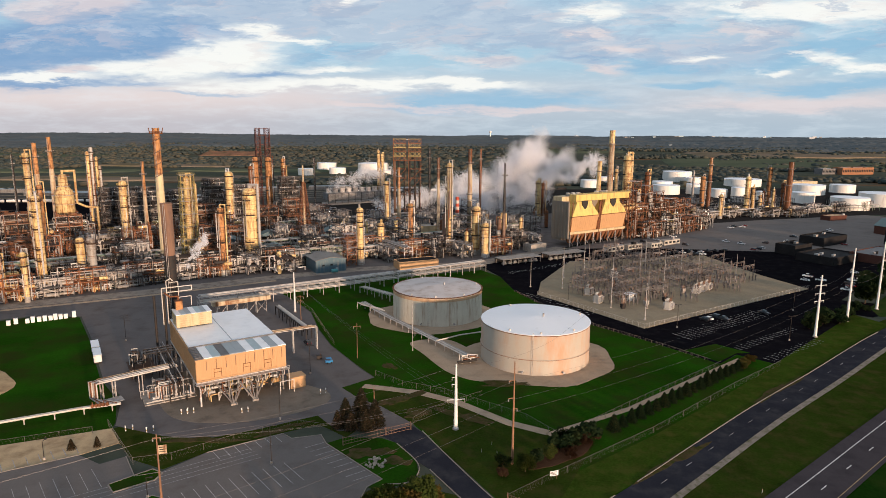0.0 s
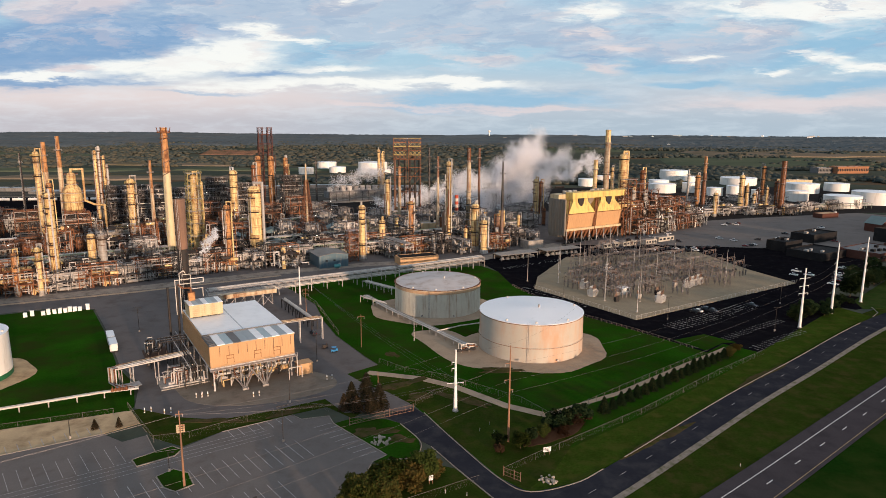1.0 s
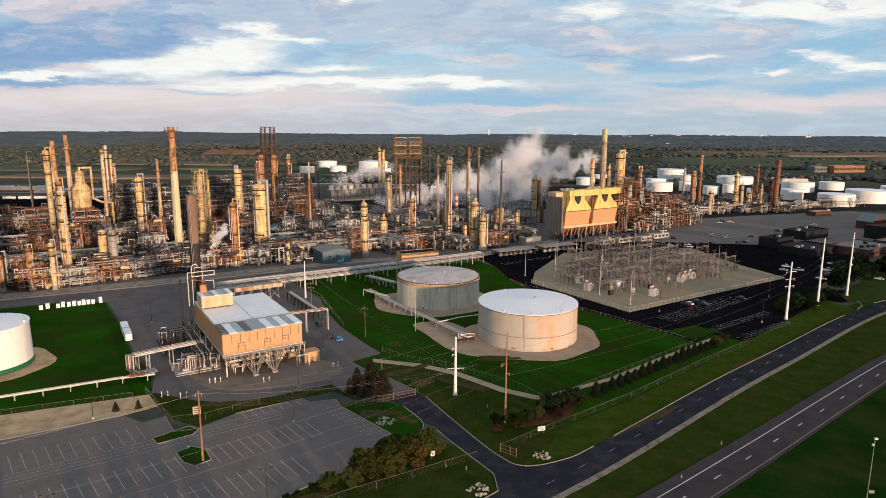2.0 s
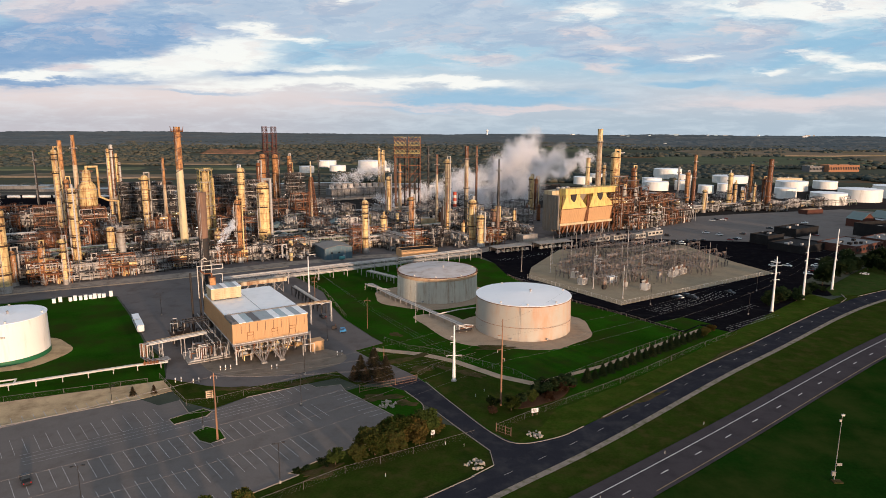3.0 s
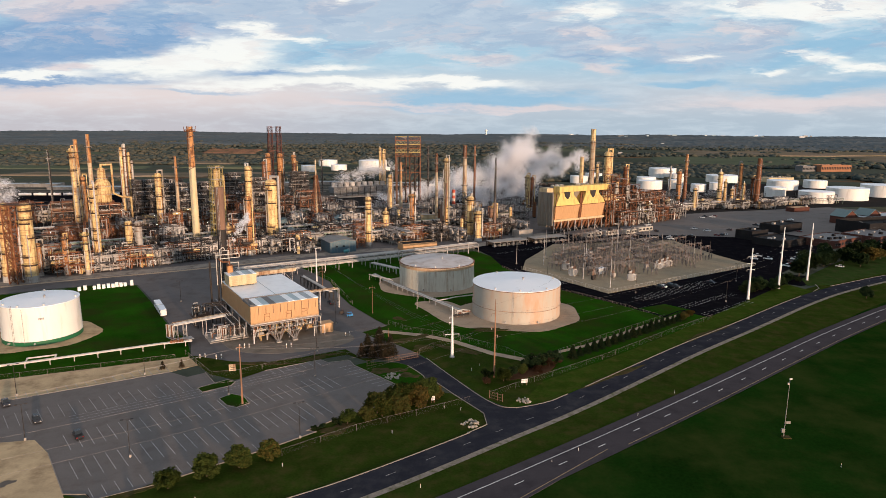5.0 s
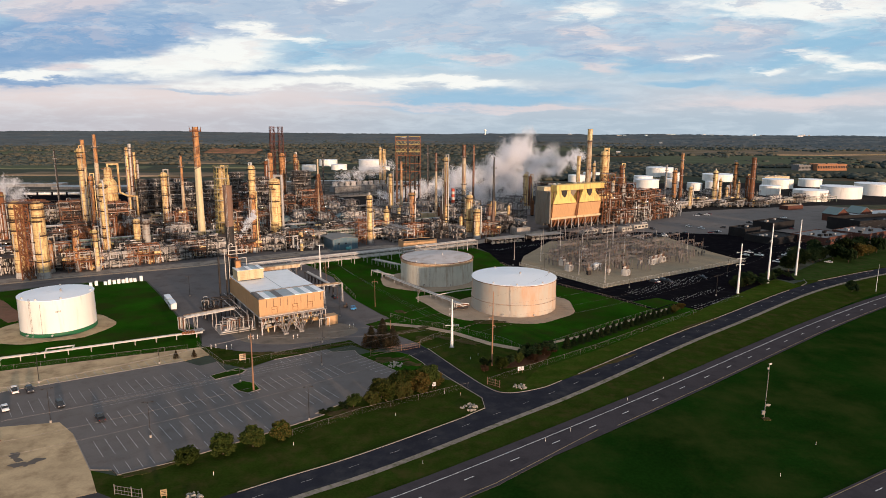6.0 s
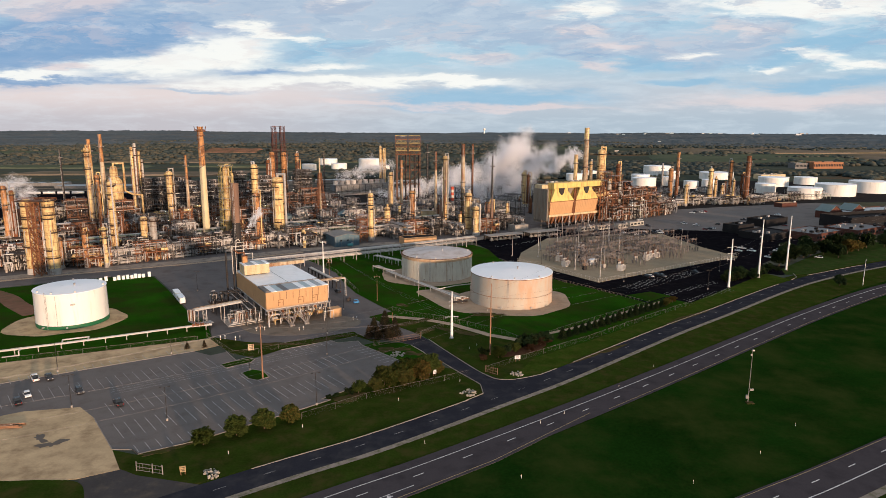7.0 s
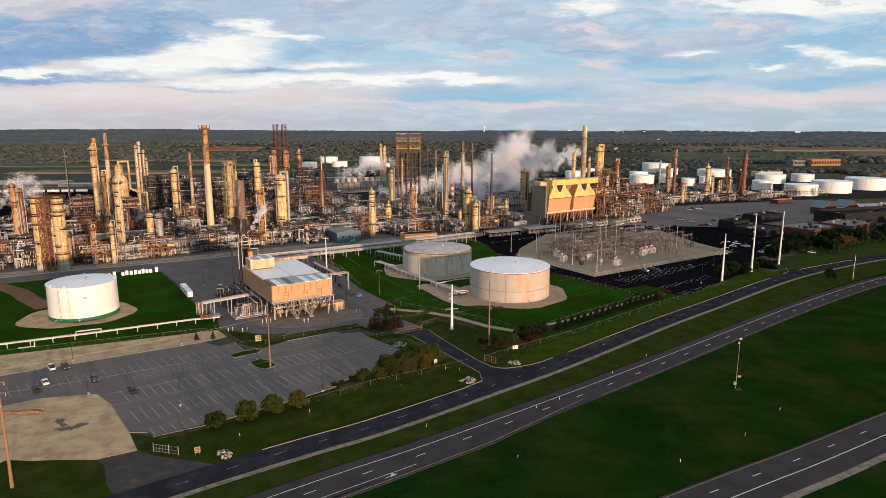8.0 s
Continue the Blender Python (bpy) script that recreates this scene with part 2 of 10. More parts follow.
RUST = (0.20, 0.075, 0.03)
M = {
    "land": None,
    "lawn": surface("lawn", (0.015, 0.060, 0.004), 0.9, var=0.75, size=22, fine=0.5, fine_size=0.7, stain=(0.026, 0.036, 0.008), stain_amount=0.07, stain_size=16, bump=0.08, spec=0.0),
    "verge": surface("verge", (0.023, 0.040, 0.006), 0.9, var=0.6, size=10, fine=0.5, fine_size=0.6, stain=(0.050, 0.046, 0.014), stain_amount=0.03, stain_size=6, bump=0.08, spec=0.0),
    "field": surface("field", (0.007, 0.027, 0.0035), 0.9, var=0.6, size=26, fine=0.55, fine_size=0.9, stain=(0.028, 0.040, 0.009), stain_amount=0.05, stain_size=22, bump=0.1, spec=0.0),
    "lot": surface("lot_asphalt", (0.160, 0.144, 0.136), 0.85, var=0.14, size=14, fine=0.14, fine_size=0.4, stain=(0.13, 0.112, 0.102), stain_amount=0.0, stain_size=5, bump=0.01, spec=0.0),
    "yard": surface("yard_asphalt", (0.140, 0.128, 0.126), 0.85, var=0.18, size=18, fine=0.14, fine_size=0.5, stain=(0.10, 0.087, 0.08), stain_amount=0.0, stain_size=8, bump=0.01, spec=0.0),
    "fresh": surface("fresh_asphalt", (0.0256, 0.0269, 0.0351), 0.8, var=0.3, size=10, fine=0.15, fine_size=0.4, stain=(0.05, 0.05, 0.055), stain_amount=0.02, stain_size=6, bump=0.01, spec=0.0),
    "dark": surface("sealed_asphalt", (0.007, 0.0065, 0.0085), 0.75, var=0.35, size=8, fine=0.15, fine_size=0.4, stain=(0.018, 0.017, 0.018), stain_amount=-0.02, stain_size=5, bump=0.01, spec=0.0),
    "highway": surface("highway_asphalt", (0.062, 0.055, 0.060), 0.8, var=0.18, size=14, fine=0.15, fine_size=0.4, stain=(0.042, 0.038, 0.042), stain_amount=0.02, stain_size=6, bump=0.01, spec=0.0),
    "shoulder": surface("shoulder_gravel", (0.25, 0.215, 0.18), 0.95, var=0.35, size=3, fine=0.3, fine_size=0.3, stain=(0.07, 0.08, 0.03), stain_amount=0.02, stain_size=2, bump=0.03, spec=0.0),
    "sand": surface("sand", (0.50, 0.37, 0.225), 0.95, var=0.3, size=10, fine=0.18, fine_size=0.4, stain=(0.27, 0.19, 0.115), stain_amount=0.04, stain_size=6, bump=0.04, spec=0.0),
    "pad": surface("gravel_pad", (0.38, 0.295, 0.215), 0.95, var=0.22, size=9, fine=0.22, fine_size=0.4, stain=(0.26, 0.20, 0.145), stain_amount=0.0, stain_size=7, bump=0.03, spec=0.0),
    "yard_pad": surface("stained_concrete", (0.215, 0.18, 0.145), 0.9, var=0.2, size=9, fine=0.15, fine_size=0.5, stain=(0.13, 0.11, 0.088), stain_amount=0.02, stain_size=6, bump=0.02, spec=0.0),
    # floor concrete darkened for the shade between the process units
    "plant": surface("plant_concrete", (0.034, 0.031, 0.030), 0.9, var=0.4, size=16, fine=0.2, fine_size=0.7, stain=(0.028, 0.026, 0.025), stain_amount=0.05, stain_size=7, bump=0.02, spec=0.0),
    "kerb": surface("kerb_concrete", (0.29, 0.25, 0.215), 0.9, var=0.25, size=3, stain=(0.2, 0.18, 0.15), stain_amount=0.02, spec=0.08),
    "paint": surface("road_paint", (0.62, 0.60, 0.58), 0.7, var=0.25, size=1.5, fine=0.2, stain=(0.2, 0.19, 0.19), stain_amount=0.02, stain_size=0.6, bump=0),
    "oldpaint": surface("worn_paint", (0.44, 0.42, 0.41), 0.8, var=0.3, size=1.5, fine=0.25, stain=(0.13, 0.12, 0.12), stain_amount=0.06, stain_size=0.8, bump=0),
    "yellow": surface("yellow_paint", (0.34, 0.24, 0.12), 0.7, var=0.25, size=1.5, stain=(0.2, 0.15, 0.1), stain_amount=0.02, stain_size=0.6, bump=0),
    "white_tank": surface("white_tank_paint", (0.80, 0.77, 0.72), 0.45, var=0.06, size=6, fine=0.03, stain=(0.55, 0.50, 0.44), stain_amount=-0.05, stain_size=2.5, streak=True, bump=0.01),
    "tank_roof": surface("white_roof_paint", (0.90, 0.91, 0.93), 0.5, var=0.04, size=8, fine=0.02, stain=(0.7, 0.7, 0.7), stain_amount=-0.12, stain_size=4, bump=0.01),
    "old_tank": surface("weathered_tank_paint", (0.45, 0.41, 0.35), 0.6, var=0.16, size=9, fine=0.06, stain=(0.50, 0.30, 0.19), stain_amount=0.04, stain_size=7.0, streak=0.3, bump=0.02),
    "rust_tank": surface("streaked_tank_paint", (0.58, 0.54, 0.45), 0.7, var=0.18, size=4, fine=0.06, stain=(0.27, 0.16, 0.09), stain_amount=-0.02, stain_size=1.8, streak=True, bump=0.02),
    "rust_roof": surface("faded_tank_roof", (0.56, 0.51, 0.49), 0.75, var=0.15, size=7, fine=0.08, stain=(0.36, 0.28, 0.23), stain_amount=0.0, stain_size=6, bump=0.02),
    "green": surface("green_band_paint", (0.015, 0.12, 0.05), 0.5, var=0.1, size=3),
    "rust": surface("rust", RUST, 0.85, var=0.35, size=1.5, fine=0.25, stain=(0.06, 0.03, 0.02), stain_amount=0.04, stain_size=1, bump=0.02, bands=0.5, spread=0.15),
    "clad": surface("insulation_cladding", (0.67, 0.50, 0.24), 0.55, metal=0.05, var=0.30, size=2.2, fine=0.22, fine_size=0.4, stain=(0.24, 0.10, 0.032), stain_amount=0.03, stain_size=1.3, streak=0.16, bands=1.0, bump=0.03, spread=0.15, edge=(0.46, 0.74)),
    "clad_grey": surface("grey_cladding", (0.42, 0.40, 0.37), 0.55, metal=0.1, var=0.25, size=2.5, fine=0.18, fine_size=0.4, stain=(0.15, 0.085, 0.05), stain_amount=0.0, stain_size=1.6, streak=0.16, bands=0.6, bump=0.02, spread=0.25, edge=(0.46, 0.74)),
    "stackcol": surface("stack_shell", (0.50, 0.41, 0.28), 0.7, var=0.25, size=3, fine=0.15, stain=(0.20, 0.075, 0.025), stain_amount=0.04, stain_size=2.0, streak=0.14, bands=0.8, bump=0.02, spread=0.12, edge=(0.46, 0.74)),
    "brown": surface("brown_shell", (0.15, 0.09, 0.065), 0.8, fine=0.2, var=0.35, size=3, stain=(0.27, 0.15, 0.09), stain_amount=0.05, stain_size=2, streak=True, spread=0.1),
    "steel": surface("galvanised_steel", (0.42, 0.41, 0.40), 0.6, metal=0.1, var=0.25, size=1.5, fine=0.15, stain=(0.17, 0.10, 0.06), stain_amount=0.03, stain_size=1.2, spread=0.35, bump=0),
    "orange_steel": surface("rusty_steel", (0.24, 0.095, 0.042), 0.75, var=0.3, size=1.5, fine=0.2, stain=(0.08, 0.035, 0.02), stain_amount=0.05, stain_size=1, spread=0.25, bump=0),
    "yellow_steel": surface("yellow_steel", (0.40, 0.33, 0.12), 0.6, var=0.2, size=1.5, stain=(0.22, 0.12, 0.05), stain_amount=0.04, stain_size=1, spread=0.15, bump=0),
    "dark_steel": surface("dark_steel", (0.022, 0.021, 0.021), 0.7, var=0.3, size=1.5, stain=(0.05, 0.028, 0.018), stain_amount=0.02, stain_size=1, spread=0.3, bump=0),
    "pipe": surface("pipe_cladding", (0.44, 0.43, 0.42), 0.5, metal=0.05, var=0.2, size=2.5, fine=0.1, stain=(0.24, 0.16, 0.11), stain_amount=0.0, stain_size=1.2, spread=0.35, bump=0),
    "white_pipe": surface("white_pipe_paint", (0.58, 0.54, 0.49), 0.5, var=0.1, size=2, stain=(0.4, 0.33, 0.26), stain_amount=-0.02, spread=0.08),
    "tan_wall": surface("tan_ribbed_panel", (0.52, 0.31, 0.155), 0.65, var=0.12, size=4, fine=0.05, stain=(0.33, 0.17, 0.08), stain_amount=-0.12, stain_size=2.0, streak=True, bump=0.02),
    "cream_wall": surface("cream_panel", (0.55, 0.44, 0.27), 0.6, var=0.14, size=4, stain=(0.32, 0.2, 0.1), stain_amount=0.0, stain_size=2.0, streak=True, bump=0.02),
    "hrsg_yellow": surface("yellow_duct_panel", (0.68, 0.50, 0.16), 0.55, metal=0.05, var=0.2, size=4, stain=(0.34, 0.18, 0.07), stain_amount=0.0, stain_size=2.0, streak=True, bump=0.02),
    # wall panel with the shade of the unlit side put into its colour
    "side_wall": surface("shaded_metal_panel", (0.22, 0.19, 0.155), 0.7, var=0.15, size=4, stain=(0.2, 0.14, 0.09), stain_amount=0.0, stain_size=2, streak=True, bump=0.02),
    "metal_roof": surface("metal_roof", (0.88, 0.89, 0.90), 0.5, metal=0.1, var=0.08, size=7, fine=0.03, stain=(0.78, 0.79, 0.80), stain_amount=0.0, stain_size=4, bump=0.01),
    "roof_grey": surface("grey_roof_panel", (0.33, 0.37, 0.39), 0.55, var=0.1, size=3),
    "roof_blue": surface("blue_grey_roof_panel", (0.38, 0.47, 0.50), 0.55, var=0.1, size=3),
    "roof_dark": surface("dark_roof_panel", (0.13, 0.125, 0.125), 0.6, var=0.2, size=2),
    "blue_wall": surface("blue_grey_panel", (0.06, 0.115, 0.15), 0.6, var=0.15, size=3, stain=(0.2, 0.2, 0.19), stain_amount=-0.03, streak=True),
    "roof_dull": surface("dull_roof_panel", (0.20, 0.19, 0.175), 0.6, var=0.15, size=4, stain=(0.14, 0.125, 0.115), stain_amount=0.0, stain_size=3),
    "cabin_wall": surface("cabin_panel", (0.42, 0.39, 0.34), 0.6, var=0.1, size=3, stain=(0.3, 0.26, 0.2), stain_amount=-0.03, streak=True),
    "red_steel": surface("dark_red_steel", (0.13, 0.045, 0.032), 0.75, var=0.25, size=2, stain=(0.07, 0.035, 0.028), stain_amount=0.02, stain_size=1, bump=0),
    "soil": surface("red_soil", (0.19, 0.105, 0.072), 0.95, var=0.3, size=18, fine=0.25, fine_size=3, stain=(0.10, 0.085, 0.05), stain_amount=0.05, stain_size=14, spec=0.0),
    "crop": surface("crop_field", (0.105, 0.118, 0.078), 0.95, var=0.25, size=120, fine=0.2, fine_size=8, stain=(0.072, 0.092, 0.06), stain_amount=0.05, stain_size=160, spec=0.0),
    "stubble": surface("dry_field", (0.20, 0.158, 0.118), 0.95, var=0.25, size=120, fine=0.2, fine_size=8, stain=(0.13, 0.11, 0.062), stain_amount=0.05, stain_size=140, spec=0.0),
    "teal_roof": surface("teal_roof", (0.14, 0.20, 0.20), 0.55, var=0.15, size=3),
    # red brick darkened in colour for the shadow of trees and hill
    "brick": surface("red_brick", (0.095, 0.042, 0.032), 0.85, var=0.2, size=3, fine=0.2, fine_size=0.3, bump=0.01, spec=0.08),
    "black_roof": surface("black_roof", (0.018, 0.017, 0.018), 0.8, var=0.3, size=8, stain=(0.03, 0.029, 0.028), stain_amount=0.0, stain_size=5, spec=0.08),
    "concrete": surface("concrete", (0.38, 0.34, 0.30), 0.85, var=0.2, size=3, stain=(0.22, 0.19, 0.16), stain_amount=0.02, stain_size=2, spec=0.08),
    "white_pole": surface("white_pole_paint", (0.78, 0.76, 0.73), 0.5, var=0.08, size=3, stain=(0.6, 0.55, 0.5), stain_amount=-0.08, streak=True),
    "wood": surface("weathered_wood", (0.30, 0.155, 0.085), 0.85, var=0.25, size=2, fine=0.2, fine_size=0.2, stain=(0.14, 0.085, 0.06), stain_amount=0.02, streak=True),
    "wire": surface("wire", (0.16, 0.15, 0.15), 0.5, metal=0.5, var=0.1, bump=0),
    "fence": surface("galvanised_mesh", (0.20, 0.18, 0.165), 0.5, metal=0.4, var=0.2, bump=0),
    "glass": surface("dark_glass", (0.02, 0.025, 0.03), 0.08, var=0.1, bump=0),
    "tyre": surface("tyre_rubber", (0.02, 0.02, 0.02), 0.9, var=0.2),
    "car_white": surface("white_car_paint", (0.75, 0.74, 0.73), 0.25, var=0.03, bump=0),
    "car_dark": surface("dark_car_paint", (0.03, 0.03, 0.035), 0.25, var=0.1, bump=0, spread=0.4),
    "car_red": surface("red_car_paint", (0.18, 0.02, 0.02), 0.25, var=0.1, bump=0),
    "car_blue": surface("blue_paint", (0.02, 0.19, 0.42), 0.35, var=0.1, bump=0),
    "lamp_red": surface("red_lens", (0.35, 0.01, 0.01), 0.2, var=0.05, bump=0),
    "lamp_clear": surface("clear_lens", (0.6, 0.6, 0.58), 0.15, var=0.05, bump=0),
    "bark": surface("bark", (0.09, 0.06, 0.04), 0.9, var=0.3, size=0.6, fine=0.3, fine_size=0.1, bump=0.03),
    "red_paint": surface("red_paint", (0.40, 0.06, 0.03), 0.6, var=0.15, size=2),
    "teal": surface("teal_paint", (0.07, 0.26, 0.27), 0.5, var=0.15, size=2),
    "galv": surface("grey_galvanised_steel", (0.19, 0.175, 0.165), 0.6, metal=0.1, var=0.2, size=1.5, spread=0.35, bump=0),
    "rock": surface("pale_rock", (0.33, 0.29, 0.24), 0.9, var=0.3, size=0.7, fine=0.2, bump=0.05, spread=0.2),
}


def leaf_material(name, a, b, c):
    """Leaves: three hues, mixed leaf by leaf, that let some light through."""
    m = bpy.data.materials.new(name)
    m.use_nodes = True
    n = Nodes(m.node_tree)
    out = n.add("ShaderNodeOutputMaterial")
    rnd = n.add("ShaderNodeNewGeometry").outputs["Random Per Island"]
    obj = n.add("ShaderNodeObjectInfo").outputs["Random"]
    col = n.mix(n.ramp(rnd, 0.1, 0.9), a, b)
    col = n.mix(n.ramp(n.math("ADD", n.math("MULTIPLY", rnd, 0.5), n.math("MULTIPLY", obj, 0.5)), 0.55, 0.9), col, c)
    d = n.add("ShaderNodeBsdfDiffuse")
    t = n.add("ShaderNodeBsdfTranslucent")
    n.put(d.inputs[0], col)
    n.put(t.inputs[0], col)
    mx = n.add("ShaderNodeMixShader")
    mx.inputs[0].default_value = 0.25
    n.t.links.new(d.outputs[0], mx.inputs[1])
    n.t.links.new(t.outputs[0], mx.inputs[2])
    n.t.links.new(mx.outputs[0], out.inputs[0])
    return m


M["leaf"] = leaf_material("green_leaves", (0.036, 0.054, 0.013), (0.060, 0.074, 0.018), (0.105, 0.082, 0.022))
M["leaf_autumn"] = leaf_material("autumn_leaves", (0.070, 0.062, 0.018), (0.115, 0.074, 0.022), (0.050, 0.062, 0.016))
# needle hues browned and reddened to stand in for low orange sun
M["needle"] = leaf_material("dark_needles", (0.038, 0.038, 0.022), (0.080, 0.058, 0.033), (0.14, 0.080, 0.045))
M["evergreen"] = leaf_material("evergreen_needles", (0.014, 0.026, 0.012), (0.024, 0.038, 0.015), (0.040, 0.046, 0.018))
M["red_leaf"] = leaf_material("red_brown_leaves", (0.050, 0.028, 0.018), (0.075, 0.04, 0.022), (0.04, 0.038, 0.018))
# leaf hues paled and cooled to carry the distance haze
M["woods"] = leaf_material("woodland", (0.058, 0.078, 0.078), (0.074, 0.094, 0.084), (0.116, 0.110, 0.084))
# canopy colour has blue haze mixed into it
M["hazed_far_canopy"] = surface("far_woodland_canopy", (0.104, 0.122, 0.130), 0.95, var=0.4, size=300, fine=0.35, fine_size=24, stain=(0.135, 0.128, 0.118), stain_amount=0.0, stain_size=190, bump=0, spec=0.0)
# substation steel, its colour dulled for the shade it stands in
M["sub_steel"] = surface("weathered_brown_grey_steel", (0.165, 0.14, 0.13), 0.7, metal=0.1, var=0.25, size=1.5, spread=0.35, bump=0)
M["grey_frame"] = surface("weathered_grey_steel", (0.075, 0.074, 0.075), 0.7, var=0.25, size=1.5, fine=0.15, stain=(0.16, 0.09, 0.06), stain_amount=-0.02, stain_size=1.3, spread=0.3, bump=0)
M["dim_lawn"] = surface("dull_office_grass", (0.028, 0.052, 0.012), 0.9, var=0.4, size=6, fine=0.4, fine_size=0.6, stain=(0.05, 0.052, 0.02), stain_amount=0.02, stain_size=5, bump=0.05, spec=0.0)


def land_material():
    """Open country: woodland floor, pasture, ploughed soil and dry grass in large irregular plots."""
    m = bpy.data.materials.new("land")
    m.use_nodes = True
    n = Nodes(m.node_tree)
    out = n.add("ShaderNodeOutputMaterial")
    bsdf = n.add("ShaderNodeBsdfPrincipled")
    n.t.links.new(bsdf.outputs[0], out.inputs[0])
    co = n.add("ShaderNodeTexCoord").outputs["Object"]
    a = n.noise(n.scaled(co, (0.0016, 0.0030, 0.0)), 1.0, 5.0, 0.6, 0.6)
    b = n.noise(n.scaled(co, (0.0040, 0.0075, 0.0)), 1.0, 4.0, 0.6, 0.4)
    c = n.noise(co, 0.12, 5.0, 0.65)
    col = n.mix(n.ramp(a, 0.42, 0.52), (0.060, 0.070, 0.054), (0.074, 0.082, 0.064))
    col = n.mix(n.ramp(b, 0.53, 0.60), col, (0.090, 0.084, 0.054))
    col = n.mix(n.ramp(n.math("ADD", a, n.math("MULTIPLY", b, 0.4)), 0.80, 0.86), col, (0.14, 0.085, 0.05))
    k = n.math("MULTIPLY_ADD", n.math("SUBTRACT", c, 0.5), 1.0, 1.0)
    col = n.mix(1.0, col, n.vec(k, k, k), "MULTIPLY")
    n.put(bsdf.inputs["Base Color"], col)
    bsdf.inputs["Roughness"].default_value = 0.95
    bsdf.inputs["Specular IOR Level"].default_value = 0.0
    return m


M["land"] = land_material()
# orange tone standing in for low sun on the tank's upper edge
M["sunlit_band"] = surface("faded_orange_band", (0.50, 0.33, 0.20), 0.7, var=0.25, size=3, fine=0.1, stain=(0.36, 0.24, 0.15), stain_amount=0.05, stain_size=2, streak=True)
M["bare"] = surface("bare_soil", (0.075, 0.055, 0.028), 0.95, var=0.4, size=4, fine=0.3, fine_size=0.5, stain=(0.03, 0.045, 0.008), stain_amount=0.06, stain_size=2.5, spec=0.0)
M["wet"] = surface("wet_soil", (0.085, 0.06, 0.04), 0.5, var=0.3, size=3, fine=0.2)
# grey board dulled so that its colour carries the cooling tower's shade
M["clad_dull"] = surface("dull_grey_board", (0.19, 0.185, 0.18), 0.8, var=0.25, size=4, fine=0.15, stain=(0.10, 0.095, 0.09), stain_amount=0.03, stain_size=2, streak=True)
M["apron"] = surface("dusty_asphalt", (0.062, 0.058, 0.058), 0.9, var=0.3, size=6, fine=0.15, fine_size=0.5, stain=(0.12, 0.10, 0.08), stain_amount=-0.02, stain_size=5, spec=0.0)
M["dust"] = surface("dusty_concrete", (0.30, 0.26, 0.22), 0.95, var=0.25, size=7, fine=0.2, fine_size=0.5, stain=(0.12, 0.10, 0.085), stain_amount=0.02, stain_size=5, spec=0.0)
M["rusty_shell"] = surface("mottled_rust_shell", (0.50, 0.25, 0.10), 0.75, var=0.35, size=2.5, fine=0.2, fine_size=0.4, stain=(0.13, 0.05, 0.022), stain_amount=0.05, stain_size=1.6, streak=0.25, bands=0.9, edge=(0.46, 0.72), spread=0.15)
M["cream_shell"] = surface("cream_stack_paint", (0.60, 0.50, 0.31), 0.65, var=0.15, size=3, fine=0.1, stain=(0.34, 0.17, 0.06), stain_amount=-0.08, stain_size=2.0, streak=0.14, bump=0.02)
M["bright_pipe"] = surface("bright_pipe_cladding", (0.47, 0.455, 0.44), 0.5, metal=0.0, var=0.2, size=2.5, fine=0.1, stain=(0.36, 0.23, 0.15), stain_amount=0.0, stain_size=1.4, spread=0.35, bump=0)
M["pale_yard"] = surface("pale_worn_asphalt", (0.185, 0.168, 0.158), 0.85, var=0.2, size=20, fine=0.14, fine_size=0.6, stain=(0.13, 0.12, 0.115), stain_amount=0.0, stain_size=10, bump=0.01, spec=0.0)
M["bank"] = surface("yellowish_bank_grass", (0.030, 0.054, 0.007), 0.9, var=0.5, size=7, fine=0.5, fine_size=0.6, stain=(0.060, 0.062, 0.014), stain_amount=0.02, stain_size=5, bump=0.08, spec=0.0)
M["green_steel"] = surface("green_grey_steel", (0.20, 0.27, 0.205), 0.65, var=0.2, size=2, stain=(0.2, 0.17, 0.12), stain_amount=0.0, stain_size=1.5, spread=0.2, bump=0)
M["orange_brick"] = surface("orange_brick", (0.30, 0.145, 0.08), 0.85, var=0.2, size=3, fine=0.2, fine_size=0.3, bump=0.01, spec=0.08)
M["mulch"] = surface("bark_mulch", (0.075, 0.042, 0.026), 0.95, var=0.3, size=2, fine=0.3, fine_size=0.3, spec=0.0)
M["ballast"] = surface("track_ballast", (0.085, 0.078, 0.07), 0.95, var=0.35, size=25, fine=0.25, fine_size=1.5, stain=(0.05, 0.055, 0.035), stain_amount=0.0, stain_size=30, spec=0.0)
M["sub_pad"] = surface("dull_gravel", (0.30, 0.245, 0.17), 0.95, var=0.25, size=10, fine=0.2, fine_size=0.5, stain=(0.24, 0.20, 0.15), stain_amount=0.0, stain_size=6, bump=0.02, spec=0.0)
M["platform"] = surface("rusty_grating", (0.050, 0.028, 0.018), 0.8, var=0.3, size=1.5, stain=(0.04, 0.026, 0.02), stain_amount=0.05, stain_size=1, spread=0.3, bump=0)


def lit_lens():
    m = bpy.data.materials.new("lit_lens")
    m.use_nodes = True
    n = Nodes(m.node_tree)
    out = n.add("ShaderNodeOutputMaterial")
    e = n.add("ShaderNodeEmission")
    e.inputs[0].default_value = (1.0, 0.93, 0.82, 1)
    e.inputs[1].default_value = 9.0
    n.t.links.new(e.outputs[0], out.inputs[0])
    return m


M["lamp_lit"] = lit_lens()

# ---- mesh kit ----
TH = radians(33.0)                                   # bearing of the plant's grid
GU, GV = Vector((math.cos(TH), math.sin(TH), 0)), Vector((-math.sin(TH), math.cos(TH), 0))
rng = random.Random(7)


